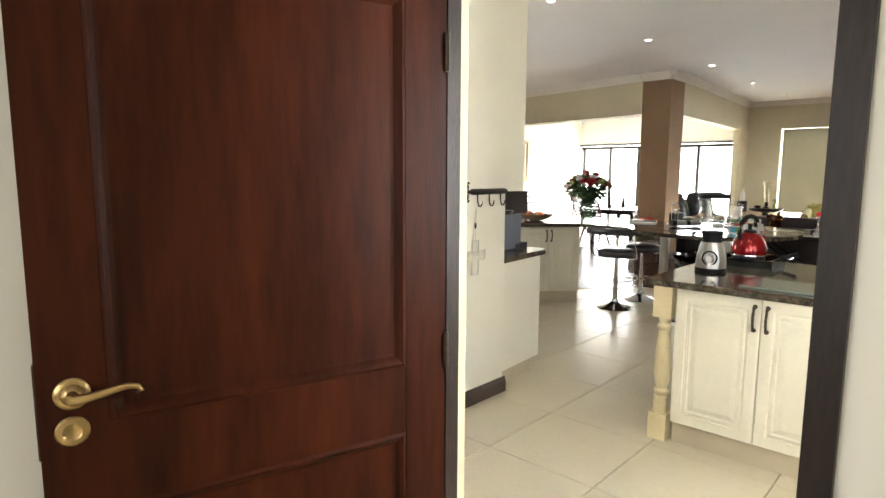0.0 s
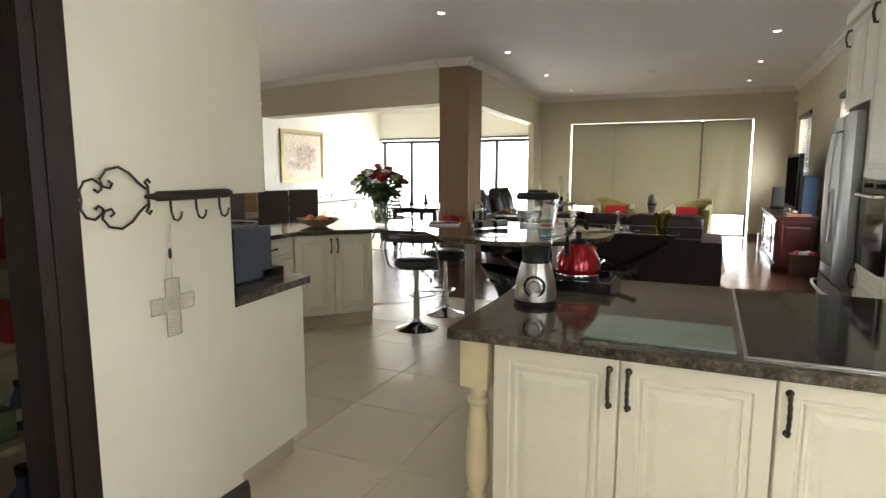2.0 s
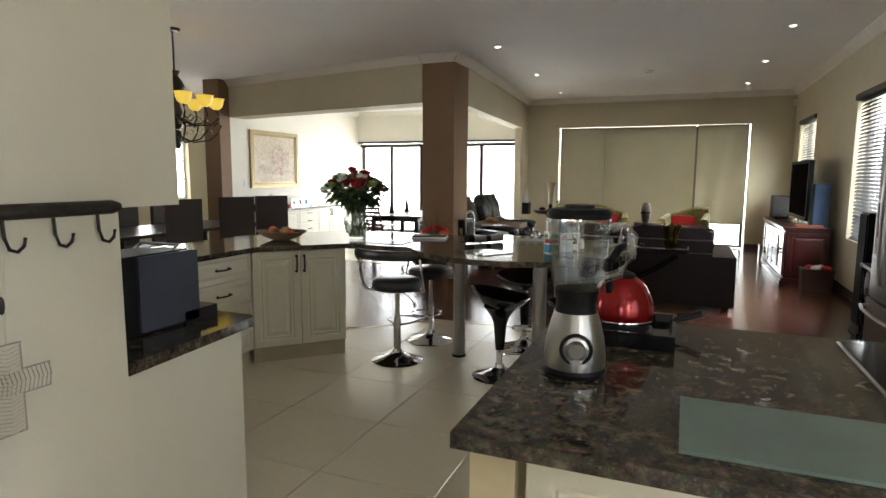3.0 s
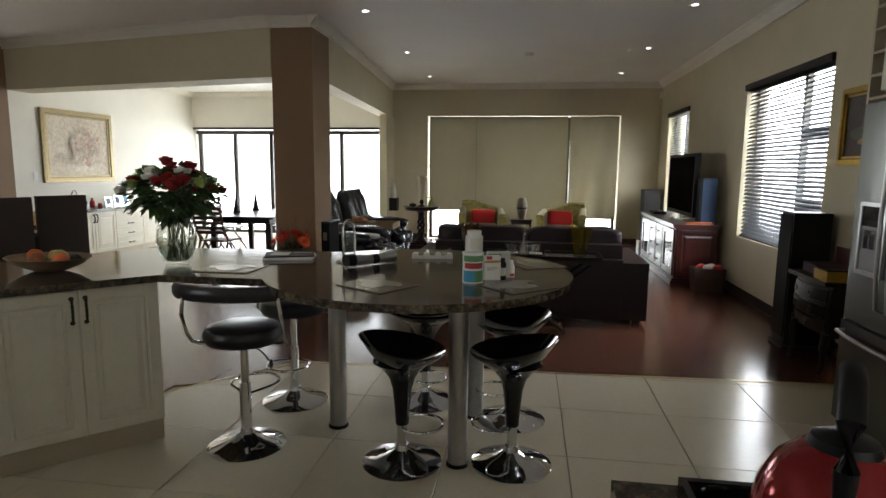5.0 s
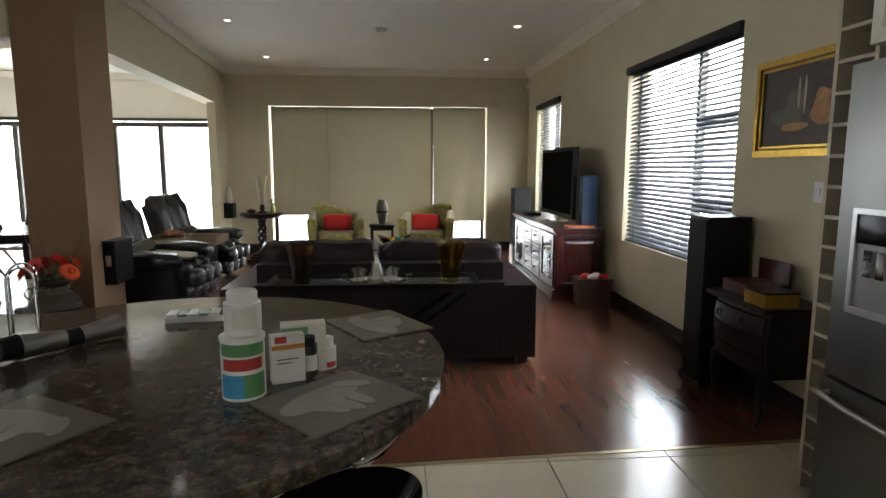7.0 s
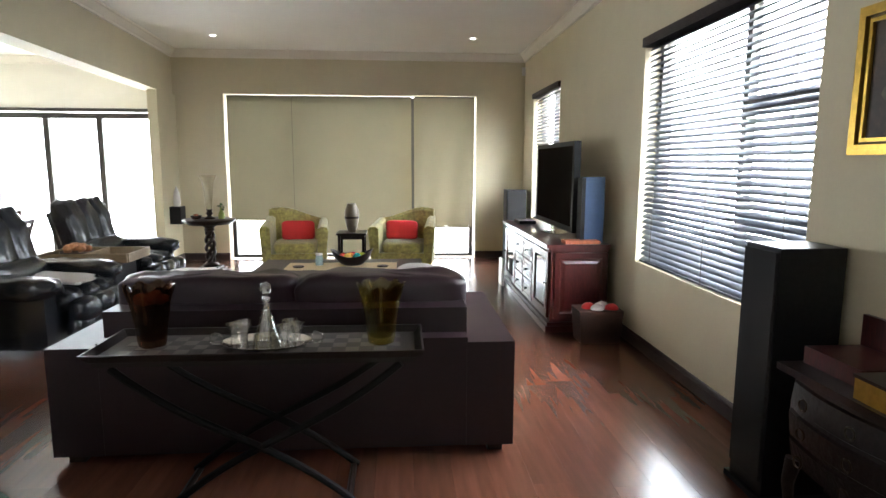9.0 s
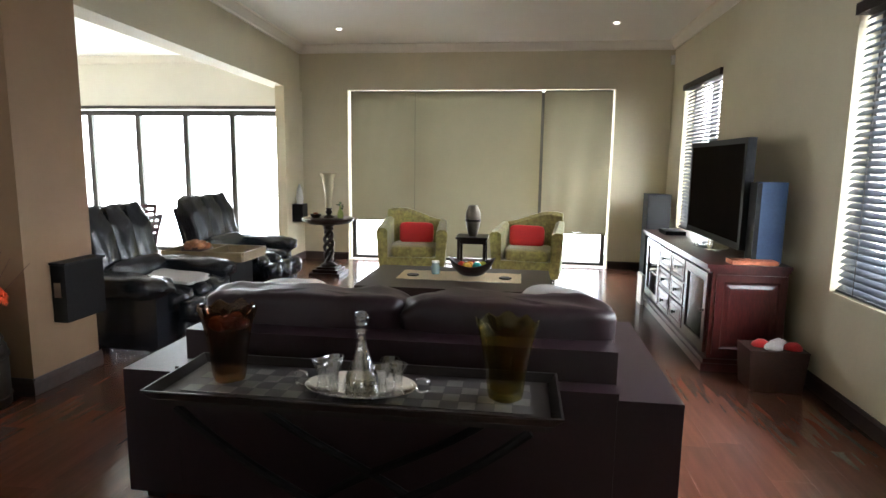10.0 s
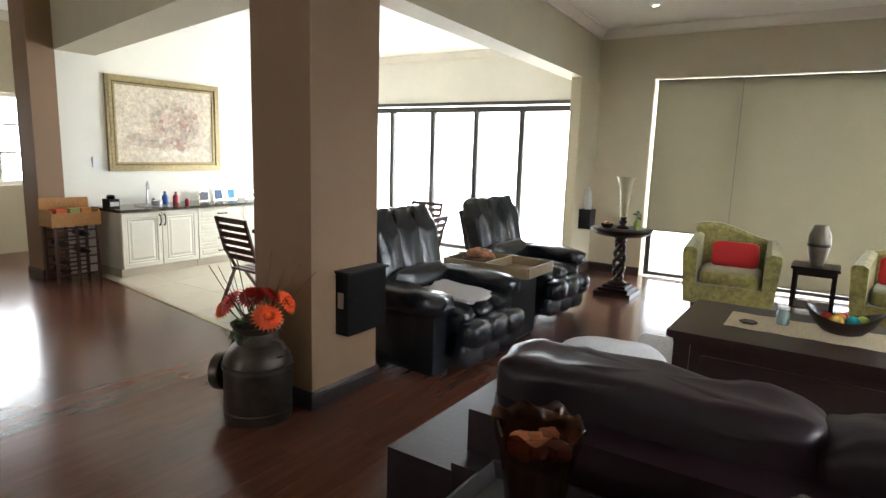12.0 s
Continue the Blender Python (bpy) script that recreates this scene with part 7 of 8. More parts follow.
box(bm, -0.02, 0.045, -0.70, 0.70, 0.07, 0.93)
part("housing", bm, M_BLACK, tv, bevel=0.012)
bm = B()
box(bm, -0.0225, -0.0205, -0.655, 0.655, 0.125, 0.885)
part("screen", bm, M_SCREEN, tv)
bm = B()
lathe(bm, [(0.24, 0), (0.24, 0.008), (0.05, 0.014), (0.04, 0.08)], 32)
for v in bm.verts:
    v.co.x *= 0.55
part("stand", bm, M_SILVER, tv, smooth=True)
bx = thing("blue_folder_box", pose(1.33, 11.52, H + 0.001), "upright blue cardboard box with black edge", "box")
bm = B()
box(bm, -0.09, 0.09, -0.06, 0.06, 0, 0.60)
part("box", bm, M_BLUEBOX, bx, bevel=0.003)
bm = B()
box(bm, -0.125, -0.092, -0.07, 0.07, 0, 0.595)
part("side_panel", bm, M_BLACK, bx, bevel=0.003)
bm = B()
box(bm, -0.16, 0.16, -0.07, 0.07, 0.0, 0.03)
single("orange_cloth", bm, material("orange_print_cloth", (0.50, 0.16, 0.08), 0.8, stain=0.4, stain_scale=20), pose(1.20, 11.42, H + 0.001), "folded orange cloth on the cabinet end", "cloth", bevel=0.01)
bm = B()
box(bm, -0.10, 0.10, -0.16, 0.16, 0, 0.04)
single("media_player", bm, M_BLACK, pose(1.08, 13.3, H + 0.001), "slim black media player", "media player", bevel=0.004)
bs = thing("wicker_basket", pose(1.26, 11.08, 0), "brown wicker basket with red and white wool", "basket")
bm = B()
prism(bm, [(-0.19, -0.13), (0.19, -0.13), (0.19, 0.13), (-0.19, 0.13)], 0, 0.29)
for v in bm.verts:
    if v.co.z < 0.1:
        v.co.x *= 0.88
        v.co.y *= 0.88
part("basket", bm, M_WICKER, bs, bevel=0.02)
for x, y, c in ((-0.08, 0.0, M_CUSHRED), (0.05, 0.03, M_WHITECLOTH), (0.11, -0.05, M_CUSHRED), (-0.02, -0.06, M_WHITECLOTH)):
    bm = B()
    blob(bm, (x, y, 0.30), 0.06, 0.055, 0.04, 12, 8, wob=0.15)
    part("wool", bm, c, bs, smooth=True)
bm = B()
box(bm, -0.015, 0.015, -0.12, 0.12, 0, 0.33)
single("white_panel", bm, M_WHITE, pose(0.845, 13.55, 0), "white upright panel leaning by the cabinet", "panel", bevel=0.004)


M_GRILLE = material("speaker_cloth", (0.016, 0.015, 0.015), 0.9, grain=0.2, grain_scale=300)


def tower_speaker(m, w, d, h, label):
    sp = thing("tower_speaker", m, label, "loudspeaker", "tower speakers")
    bm = B()
    box(bm, -d / 2, d / 2, -w / 2, w / 2, 0.03, h)
    part("cabinet", bm, M_BLACK, sp, bevel=0.006)
    bm = B()
    box(bm, -d / 2 - 0.015, -d / 2 - 0.001, -w / 2 + 0.01, w / 2 - 0.01, 0.10, h - 0.02)
    part("grille", bm, M_GRILLE, sp, bevel=0.005)
    bm = B()
    box(bm, -d / 2 - 0.02, d / 2 + 0.02, -w / 2 - 0.02, w / 2 + 0.02, 0, 0.03)
    part("base", bm, M_BLACK, sp, bevel=0.004)


tower_speaker(pose(1.335, 8.70, 0), 0.25, 0.30, 1.17, "tall black tower speaker beside the window")
tower_speaker(pose(1.31, 15.15, 0, 0, 0, 90), 0.30, 0.30, 1.14, "tall black tower speaker in the corner")

# ---- chest, painting and switch on the east wall ----
cc = thing("carved_chest", pose(1.165, 8.13, 0), "small dark carved chest of drawers on tall legs", "chest of drawers")
M_CARVE = material("carved_dark_wood", (0.016, 0.010, 0.009), 0.45, grain=0.4, grain_scale=40, bump=1.0, bump_scale=35, spec=0.25)
bm = B()
n = 14
rows = []
for k in range(n + 1):
    u = k / n * 2 - 1
    bow = 0.05 * (1 - u * u)
    rows.append([bm.verts.new(p) for p in ((0.345, 0.28 * u, 0.30), (0.03 - bow * 0.5, 0.28 * u, 0.30), (0.0 - bow, 0.28 * u, 0.50), (0.02 - bow * 0.8, 0.28 * u, 0.69), (0.345, 0.28 * u, 0.69))])
for a, b in zip(rows, rows[1:]):
    for i in range(5):
        bm.faces.new((a[i], a[(i + 1) % 5], b[(i + 1) % 5], b[i]))
bm.faces.new(rows[0][::-1])
bm.faces.new(rows[-1])
part("body", bm, M_CARVE, cc)
for z0, z1 in ((0.325, 0.42), (0.435, 0.54), (0.555, 0.66)):
    bm = B()
    rows = []
    for k in range(n + 1):
        u = (k / n * 2 - 1) * 0.92
        bow = 0.05 * (1 - u * u)

        def front(z):
            return (0.03 - bow * 0.5) + (-0.03 - bow * 0.5) * (z - 0.30) / 0.20 if z < 0.50 else -bow + (0.02 + bow * 0.2) * (z - 0.50) / 0.19
        rows.append([bm.verts.new(p) for p in ((front(z0) - 0.001, 0.28 * u, z0), (front(z0) - 0.012, 0.28 * u, z0 + 0.008), (front(z1) - 0.012, 0.28 * u, z1 - 0.008), (front(z1) - 0.001, 0.28 * u, z1))])
    for a, b in zip(rows, rows[1:]):
        for i in range(4):
            bm.faces.new((a[i], a[(i + 1) % 4], b[(i + 1) % 4], b[i]))
    bm.faces.new(rows[0][::-1])
    bm.faces.new(rows[-1])
    part("drawer", bm, M_CARVE, cc)
bm = B()
box(bm, -0.05, 0.355, -0.31, 0.31, 0.69, 0.72)
part("top", bm, M_EBONY, cc, bevel=0.008)
for x in (0.02, 0.32):
    for y in (-0.25, 0.25):
        bm = B()
        tube(bm, [(x, y, 0.32), (x - 0.02, y, 0.22), (x - 0.005, y, 0.10), (x - 0.03, y, 0.01), (x - 0.035, y, 0.0)], [0.034, 0.026, 0.018, 0.016, 0.02], 10)
        part("leg", bm, M_CARVE, cc, smooth=True)
for z in (0.375, 0.488, 0.607):
    for y in (-0.12, 0.12):
        bm = B()
        ring(bm, (-0.062, y, z), 0.022, 0.004, 16, 6, 'x')
        part("pull", bm, M_PEWTER, cc)
wbx = thing("wooden_box", pose(1.345, 8.27, 0.721), "open dark wooden box with a lid", "box")
bm = B()
box(bm, -0.13, 0.13, -0.15, 0.15, 0, 0.07)
part("box", bm, M_REDWOOD, wbx, bevel=0.004)
bm = B()
box(bm, 0.11, 0.13, -0.15, 0.15, 0.071, 0.20)
part("lid", bm, M_REDWOOD, wbx, bevel=0.004)
gb = thing("gilt_box", pose(1.235, 7.95, 0.721), "low gilt box reflecting the light", "box")
bm = B()
box(bm, -0.10, 0.10, -0.10, 0.10, 0, 0.075)
part("box", bm, M_GOLD, gb, bevel=0.004)
bm = B()
box(bm, -0.105, 0.105, -0.105, 0.105, 0.076, 0.088)
part("lid", bm, M_EBONY, gb, bevel=0.003)


M_REBATE = material("dark_frame_rebate", (0.10, 0.065, 0.02), 0.5, metal=0.4, grain=0.3)


def painting(m, w, h, frame_mat, fw, ground, blobs, label, name="framed_painting"):
    """A picture: frame in mitred steps, canvas, and daubs of paint."""
    pc = thing(name, m, label, "painting")
    for ins, wd, dep, mt in ((0.0, 0.3, 0.006, frame_mat), (fw * 0.3, 0.32, 0.0, frame_mat), (fw * 0.62, 0.16, 0.022, M_REBATE), (fw * 0.78, 0.22, 0.012, frame_mat)):
        wd *= fw
        for a in ((ins, w - ins, ins, ins + wd), (ins, w - ins, h - ins - wd, h - ins), (ins, ins + wd, ins + wd, h - ins - wd), (w - ins - wd, w - ins, ins + wd, h - ins - wd)):
            bm = B()
            box(bm, a[0], a[1], -0.045 + dep, 0.0, a[2], a[3])
            part("frame_moulding", bm, mt, pc, bevel=0.006)
    bm = B()
    box(bm, fw, w - fw, -0.018, -0.004, fw, h - fw)
    part("canvas", bm, ground, pc)
    for k, (x, z, rx, rz, c) in enumerate(blobs):
        bm = B()
        n = 16
        pts = []
        for i in range(n):
            a = 2 * math.pi * i / n
            q = 1 + 0.25 * noise.noise(Vector((x * 9 + math.cos(a), z * 9 + math.sin(a), k * 1.7)))
            pts.append((x * w + rx * w * math.cos(a) * q, z * h + rz * h * math.sin(a) * q))
        d = -0.0186 - 0.0003 * k
        vs = [bm.verts.new((px, d, pz)) for px, pz in pts]
        bm.faces.new(vs)
        part("paint_daub", bm, c, pc)
    return pc


def paint(name, c):
    return material(name, c, 0.55, grain=0.2, grain_scale=40, stain=0.3, stain_scale=16, bump=0.15, bump_scale=140)


P_CREAM, P_SAND, P_ROSE, P_PEACH, P_GREY, P_PALE = paint("oil_cream", (0.62, 0.53, 0.40)), paint("oil_sand", (0.50, 0.40, 0.29)), paint("oil_rose", (0.44, 0.27, 0.20)), paint("oil_peach", (0.58, 0.42, 0.31)), paint("oil_grey", (0.42, 0.36, 0.29)), paint("oil_pale", (0.68, 0.60, 0.48))
rr = random.Random(33)
bl_list = [(0.5, 0.30, 0.34, 0.05, P_SAND), (0.55, 0.20, 0.22, 0.035, P_PALE), (0.62, 0.29, 0.05, 0.07, P_ROSE), (0.24, 0.36, 0.10, 0.05, P_SAND), (0.35, 0.33, 0.18, 0.012, P_GREY), (0.28, 0.46, 0.12, 0.012, P_PALE)]
for k in range(110):
    a, d = k * 2.399, math.sqrt(k / 110)
    bl_list.append((0.57 + 0.21 * d * math.cos(a) + 0.02 * rr.random(), 0.50 + 0.24 * d * math.sin(a) + 0.03 * rr.random(), 0.014 + 0.011 * rr.random(), 0.018 + 0.016 * rr.random(), rr.choice((P_PEACH, P_PALE, P_SAND, P_ROSE, P_GREY, P_CREAM, P_PEACH))))
painting(pose(WEST + 0.002, 11.46, 1.215, 0, 0, 90), 1.545, 1.15, M_OLDGOLD, 0.11, P_CREAM, bl_list, "large flower still life in an aged gold frame", "flower_painting")
D1, D2, D3, D4 = paint("oil_umber", (0.055, 0.032, 0.016)), paint("oil_ochre", (0.42, 0.20, 0.05)), paint("oil_olive", (0.10, 0.085, 0.04)), paint("oil_red", (0.35, 0.07, 0.03))
painting(pose(1.538, 8.66, 1.567, 0, 0, -90), 0.92, 0.61, M_GOLD, 0.07, D1, [(0.40, 0.48, 0.10, 0.20, D3), (0.30, 0.40, 0.14, 0.10, D3), (0.44, 0.62, 0.012, 0.18, P_SAND), (0.50, 0.60, 0.012, 0.20, P_SAND), (0.70, 0.45, 0.13, 0.16, D2), (0.66, 0.55, 0.07, 0.10, D2), (0.78, 0.52, 0.06, 0.09, D4), (0.62, 0.40, 0.06, 0.07, D2), (0.42, 0.30, 0.14, 0.04, D2)], "dark still life of fruit in a bright gold frame", "fruit_painting")


def switch_plate(m, label):
    sw = thing("light_switch", m, label, "light switch", "light switches")
    bm = B()
    box(bm, -0.04, 0.04, -0.01, 0, -0.06, 0.06)
    part("plate", bm, M_WHITE, sw, bevel=0.004)
    bm = B()
    box(bm, -0.016, 0.016, -0.015, -0.0102, -0.022, 0.022)
    part("rocker", bm, M_WHITE, sw, bevel=0.002)


switch_plate(pose(1.538, 8.03, 1.36, 0, 0, -90), "white light switch under the painting")
switch_plate(pose(WEST + 0.002, 11.32, 1.32, 0, 0, 90), "white light switch beside the picture")
pi = thing("motion_sensor", pose(1.525, 15.64, 2.96), "small white alarm sensor in the corner", "sensor")
bm = B()
box(bm, -0.05, 0.0, -0.05, 0.0, -0.06, 0.06)
part("housing", bm, M_WHITE, pi, bevel=0.012)

# ---- dining room ----
WX = -7.84
G = "dining sideboard units"
SH = 0.765
base_unit("sideboard_unit", pose(WX, 11.27, 0, 0, 0, 90), 0.98, 0.585, SH, ((0, 0.10, 0.49, SH - 0.11, "r"), (0.49, 0.10, 0.49, SH - 0.11, "l")), "cream sideboard unit with two raised panel doors", G, 0.10)
base_unit("sideboard_unit", pose(WX, 12.255, 0, 0, 0, 90), 0.70, 0.585, SH, [(0, 0.10 + k * 0.164, 0.70, 0.162, "c", "drawer") for k in range(4)], "cream sideboard unit with four drawers", G, 0.10)
base_unit("sideboard_unit", pose(WX, 12.96, 0, 0, 0, 90), 0.92, 0.585, SH, ((0, 0.10, 0.46, SH - 0.11, "r"), (0.46, 0.10, 0.46, SH - 0.11, "l")), "cream sideboard unit with doors near the window", G, 0.10)
worktop("sideboard_worktop", [(WX + 0.04, 11.23), (WX + 0.04, 13.90), (WEST + 0.004, 13.90), (WEST + 0.004, 11.23)], SH + 0.001, SH + 0.035, "polished dark granite top of the sideboard")
ZS = SH + 0.0355
sk = thing("prep_sink", pose(-8.10, 11.80, ZS), "small round steel sink with arched tap", "sink")
bm = B()
lathe(bm, [(0.19, 0), (0.195, 0.004), (0.17, 0.006), (0.16, 0.002), (0.10, 0.0015)], 32)
part("basin", bm, M_STEEL, sk, smooth=True)
bm = B()
tube(bm, [(-0.2, 0.05, 0), (-0.2, 0.05, 0.18), (-0.19, 0.045, 0.24), (-0.15, 0.03, 0.285), (-0.10, 0.01, 0.285), (-0.06, -0.005, 0.25), (-0.05, -0.01, 0.20)], 0.012, 10)
part("tap", bm, M_CHROME, sk, smooth=True)
bm = B()
tube(bm, [(-0.2, 0.13, 0), (-0.2, 0.13, 0.07)], [0.022, 0.018], 12)
part("tap_lever", bm, M_CHROME, sk, smooth=True)
bm = B()
lathe(bm, [(0.06, 0.003), (0.065, 0.06), (0.06, 0.065)], 24, (0.02, 0.05, 0))
part("cup", bm, M_STEEL, sk, smooth=True)
ph = thing("telephone", pose(-8.18, 11.34, ZS), "black and silver radio alarm", "radio")
bm = B()
box(bm, -0.08, 0.08, -0.06, 0.06, 0, 0.10)
part("body", bm, M_BLACK, ph, bevel=0.012)
bm = B()
lathe(bm, [(0.04, 0.101), (0.05, 0.13), (0.03, 0.15)], 16)
part("dome", bm, M_BLACKGLOSS, ph, smooth=True)
bm = B()
box(bm, 0.0805, 0.084, -0.05, 0.05, 0.02, 0.07)
part("display", bm, M_PAPER, ph)
MB, MR = material("blue_soap", (0.02, 0.10, 0.35), 0.15, coat=0.4), material("red_soap", (0.45, 0.02, 0.03), 0.15, coat=0.4)
bottle("soap_bottle", 0.04, 0.16, MB, pose(-8.23, 12.05, ZS), "small blue soap bottle by the sink", "sink bottles", M_BLACK)
bottle("soap_bottle", 0.04, 0.15, MR, pose(-8.21, 12.19, ZS), "small red soap bottle by the sink", "sink bottles", M_BLACK)
bm = B()
lathe(bm, [(0.03, 0), (0.035, 0.03), (0.02, 0.06)], 14)
single("red_pot", bm, MR, pose(-8.18, 12.33, ZS), "small red pot by the bottles", "pot", smooth=True)
for y, h, c in ((12.54, 0.15, M_BLUEGREY), (12.77, 0.17, M_BLUEBOX), (12.98, 0.18, M_BLU), (13.3, 0.13, M_PAPER)):
    pf = thing("photo_frame", pose(-8.23, y, ZS, -12, 0, 90), "small silver photo frame standing on the sideboard", "photo frame", "photo frames")
    bm = B()
    nested(bm, 0.17, h, [(0, 0), (0.02, 0), (0.023, 0.006)], 0.012)
    part("frame", bm, M_SILVER, pf)
    bm = B()
    box(bm, 0.024, 0.146, 0.004, 0.0055, 0.024, h - 0.024)
    part("print", bm, c, pf)
wk = thing("wine_rack", pose(-8.26, 10.92, 0), "honey pine cabinet box on a wooden bottle rack", "wine rack")
for k in range(6):
    for x in (-0.13, 0.13):
        bm = B()
        box(bm, x - 0.012, x + 0.012, -0.22, 0.22, 0.06 + k * 0.10, 0.075 + k * 0.10)
        part("bar", bm, M_CHAIRWOOD, wk)
for x in (-0.13, 0.13):
    for y in (-0.22, 0.0, 0.22):
        bm = B()
        box(bm, x - 0.014, x + 0.014, y - 0.014, y + 0.014, 0, 0.62)
        part("post", bm, M_CHAIRWOOD, wk)
for a in ((-0.15, 0.15, -0.26, 0.26, 0.62, 0.64), (-0.15, -0.13, -0.26, 0.26, 0.64, 0.92), (0.13, 0.15, -0.26, 0.26, 0.64, 0.77), (-0.13, 0.13, -0.26, -0.24, 0.64, 0.80), (-0.13, 0.13, 0.24, 0.26, 0.64, 0.80)):
    bm = B()
    box(bm, *a)
    part("board", bm, M_PINE, wk, bevel=0.004)
for y, c in ((-0.12, M_ORANGE), (0.02, M_LIME), (0.14, M_YEL)):
    bm = B()
    box(bm, -0.08, 0.08, y - 0.055, y + 0.055, 0.641, 0.81)
    part("packet", bm, c, wk, bevel=0.006)
for k, (y, z) in enumerate(((-0.11, 0.20), (0.11, 0.30), (-0.11, 0.40), (0.11, 0.50), (-0.11, 0.10))):
    bm = B()
    tube(bm, [(-0.16, y, z + 0.02), (0.04, y, z + 0.02), (0.08, y, z + 0.02), (0.16, y, z + 0.02)], [0.036, 0.036, 0.014, 0.014], 12)
    part("bottle", bm, M_BOTTLE[1], wk, smooth=True)
dt = thing("dining_table", pose(-5.35, 12.38, 0, 0, 0, 95), "dark wooden dining table", "dining table")
bm = B()
box(bm, -0.88, 0.82, -0.52, 0.52, 0.725, 0.76)
part("tabletop", bm, M_EBONY, dt, bevel=0.006)
bm = B()
box(bm, -0.80, 0.74, -0.44, 0.44, 0.65, 0.725)
part("apron", bm, M_EBONY, dt)
for x in (-0.78, 0.68):
    for y in (-0.42, 0.42):
        bm = B()
        box(bm, x - 0.04, x + 0.04, y - 0.04, y + 0.04, 0, 0.66)
        part("leg", bm, M_EBONY, dt, bevel=0.005)
for x, y in ((-5.66, 12.2), (-5.6, 12.75)):
    pyr = thing("wooden_cone", pose(x, y, 0.7605), "tall dark wooden cone ornament on the dining table", "ornament", "table cones")
    bm = B()
    lathe(bm, [(0.055, 0), (0.06, 0.02), (0.045, 0.06), (0.02, 0.22), (0.004, 0.34)], 8)
    part("cone", bm, M_EBONY, pyr)
dch = None
for x, y, a in ((-5.48, 11.28, -4), (-6.36, 12.50, -95), (-6.30, 13.10, -88), (-5.40, 13.62, 182), (-4.58, 12.45, 96)):
    m = pose(x, y, 0, 0, 0, a)
    if dch is None:
        dch = thing("dining_chair", m, "slatted dark teak folding dining chair", "chair", "slatted dining chairs")
        for s in (-1, 1):
            bm = B()
            tube(bm, [(s * 0.22, -0.30, 0.0), (s * 0.22, -0.10, 0.44), (s * 0.22, -0.20, 0.62), (s * 0.22, -0.29, 0.93)], 0.019, 6)
            part("back_leg", bm, M_CHAIRWOOD, dch)
            bm = B()
            tube(bm, [(s * 0.19, 0.26, 0.0), (s * 0.19, -0.02, 0.40)], 0.017, 6)
            part("front_leg", bm, M_CHAIRWOOD, dch)
        for k in range(6):
            bm = B()
            f = k / 5
            y0 = -0.175 - 0.115 * f
            z0 = 0.56 + 0.35 * f
            box(bm, -0.215, 0.215, y0 - 0.008, y0 + 0.008, z0 - 0.022, z0 + 0.022)
            part("back_slat", bm, M_CHAIRWOOD, dch, bevel=0.003)
        for k in range(6):
            bm = B()
            y0 = -0.14 + k * 0.074
            box(bm, -0.22, 0.22, y0, y0 + 0.058, 0.425, 0.445)
            part("seat_slat", bm, M_CHAIRWOOD, dch, bevel=0.003)
    else:
        copy_thing(dch, m)
pp = thing("potted_plant", pose(-8.13, 14.88, 0), "flowering plant on a slim dark stand", "potted plant")
bm = B()
lathe(bm, [(0.14, 0), (0.14, 0.02), (0.02, 0.04), (0.02, 0.72), (0.12, 0.74), (0.12, 0.76)], 20)
part("stand", bm, M_EBONY, pp, smooth=True)
bm = B()
lathe(bm, [(0.08, 0.76), (0.11, 0.90), (0.115, 0.92), (0.10, 0.92)], 20)
part("pot", bm, M_BRONZEVASE, pp, smooth=True)
bm = B()
leaf_quads(bm, (0, 0, 1.02), (0.20, 0.20, 0.13), 160, 0.08, random.Random(5), 0.3)
part("leaves", bm, M_LEAF, pp)
for k in range(10):
    a = k * 2.4
    bm = B()
    rose(bm, (0.17 * math.cos(a), 0.17 * math.sin(a), 1.10 + 0.05 * math.sin(k)), 0.035, random.Random(k))
    part("bloom", bm, (M_LIME, M_CUSHRED, M_WHITEFLOWER)[k % 3], pp)

# ---- formal table and chandelier ----
ft = thing("formal_table", pose(-6.75, 7.85, 0), "polished dark formal dining table", "dining table")
bm = B()
box(bm, -0.55, 0.55, -1.25, 1.25, 0.74, 0.78)
part("tabletop", bm, M_EBONY, ft, bevel=0.008)
for x in (-0.45, 0.45):
    for y in (-1.1, 1.1):
        bm = B()
        lathe(bm, [(0.04, 0), (0.03, 0.1), (0.05, 0.4), (0.035, 0.55), (0.055, 0.74)], 16, (x, y, 0))
        part("leg", bm, M_EBONY, ft, smooth=True)
M_CHOC = material("chocolate_leather", (0.036, 0.024, 0.018), 0.55, spec=0.25, grain=0.1, bump=0.1)
fc = None
for x, y, a in ((-5.93, 8.13, 62), (-5.80, 8.66, 62), (-5.95, 7.2, 80), (-7.55, 7.3, -90), (-7.55, 8.0, -90), (-7.55, 8.7, -90)):
    m = pose(x, y, 0, 0, 0, a)
    if fc is None:
        fc = thing("highback_chair", m, "high-backed chocolate leather dining chair", "chair", "high-backed chairs")
        bm = B()
        box(bm, -0.22, 0.22, -0.23, -0.17, 0.10, 1.20)
        part("backrest", bm, M_CHOC, fc, bevel=0.02)
        bm = B()
        box(bm, -0.22, 0.22, -0.17, 0.24, 0.38, 0.48)
        part("seat", bm, M_CHOC, fc, bevel=0.025)
        for s in (-0.19, 0.19):
            for y0 in (-0.2, 0.2):
                bm = B()
                box(bm, s - 0.02, s + 0.02, y0 - 0.02, y0 + 0.02, 0, 0.385)
                part("leg", bm, M_EBONY, fc)
    else:
        copy_thing(fc, m)
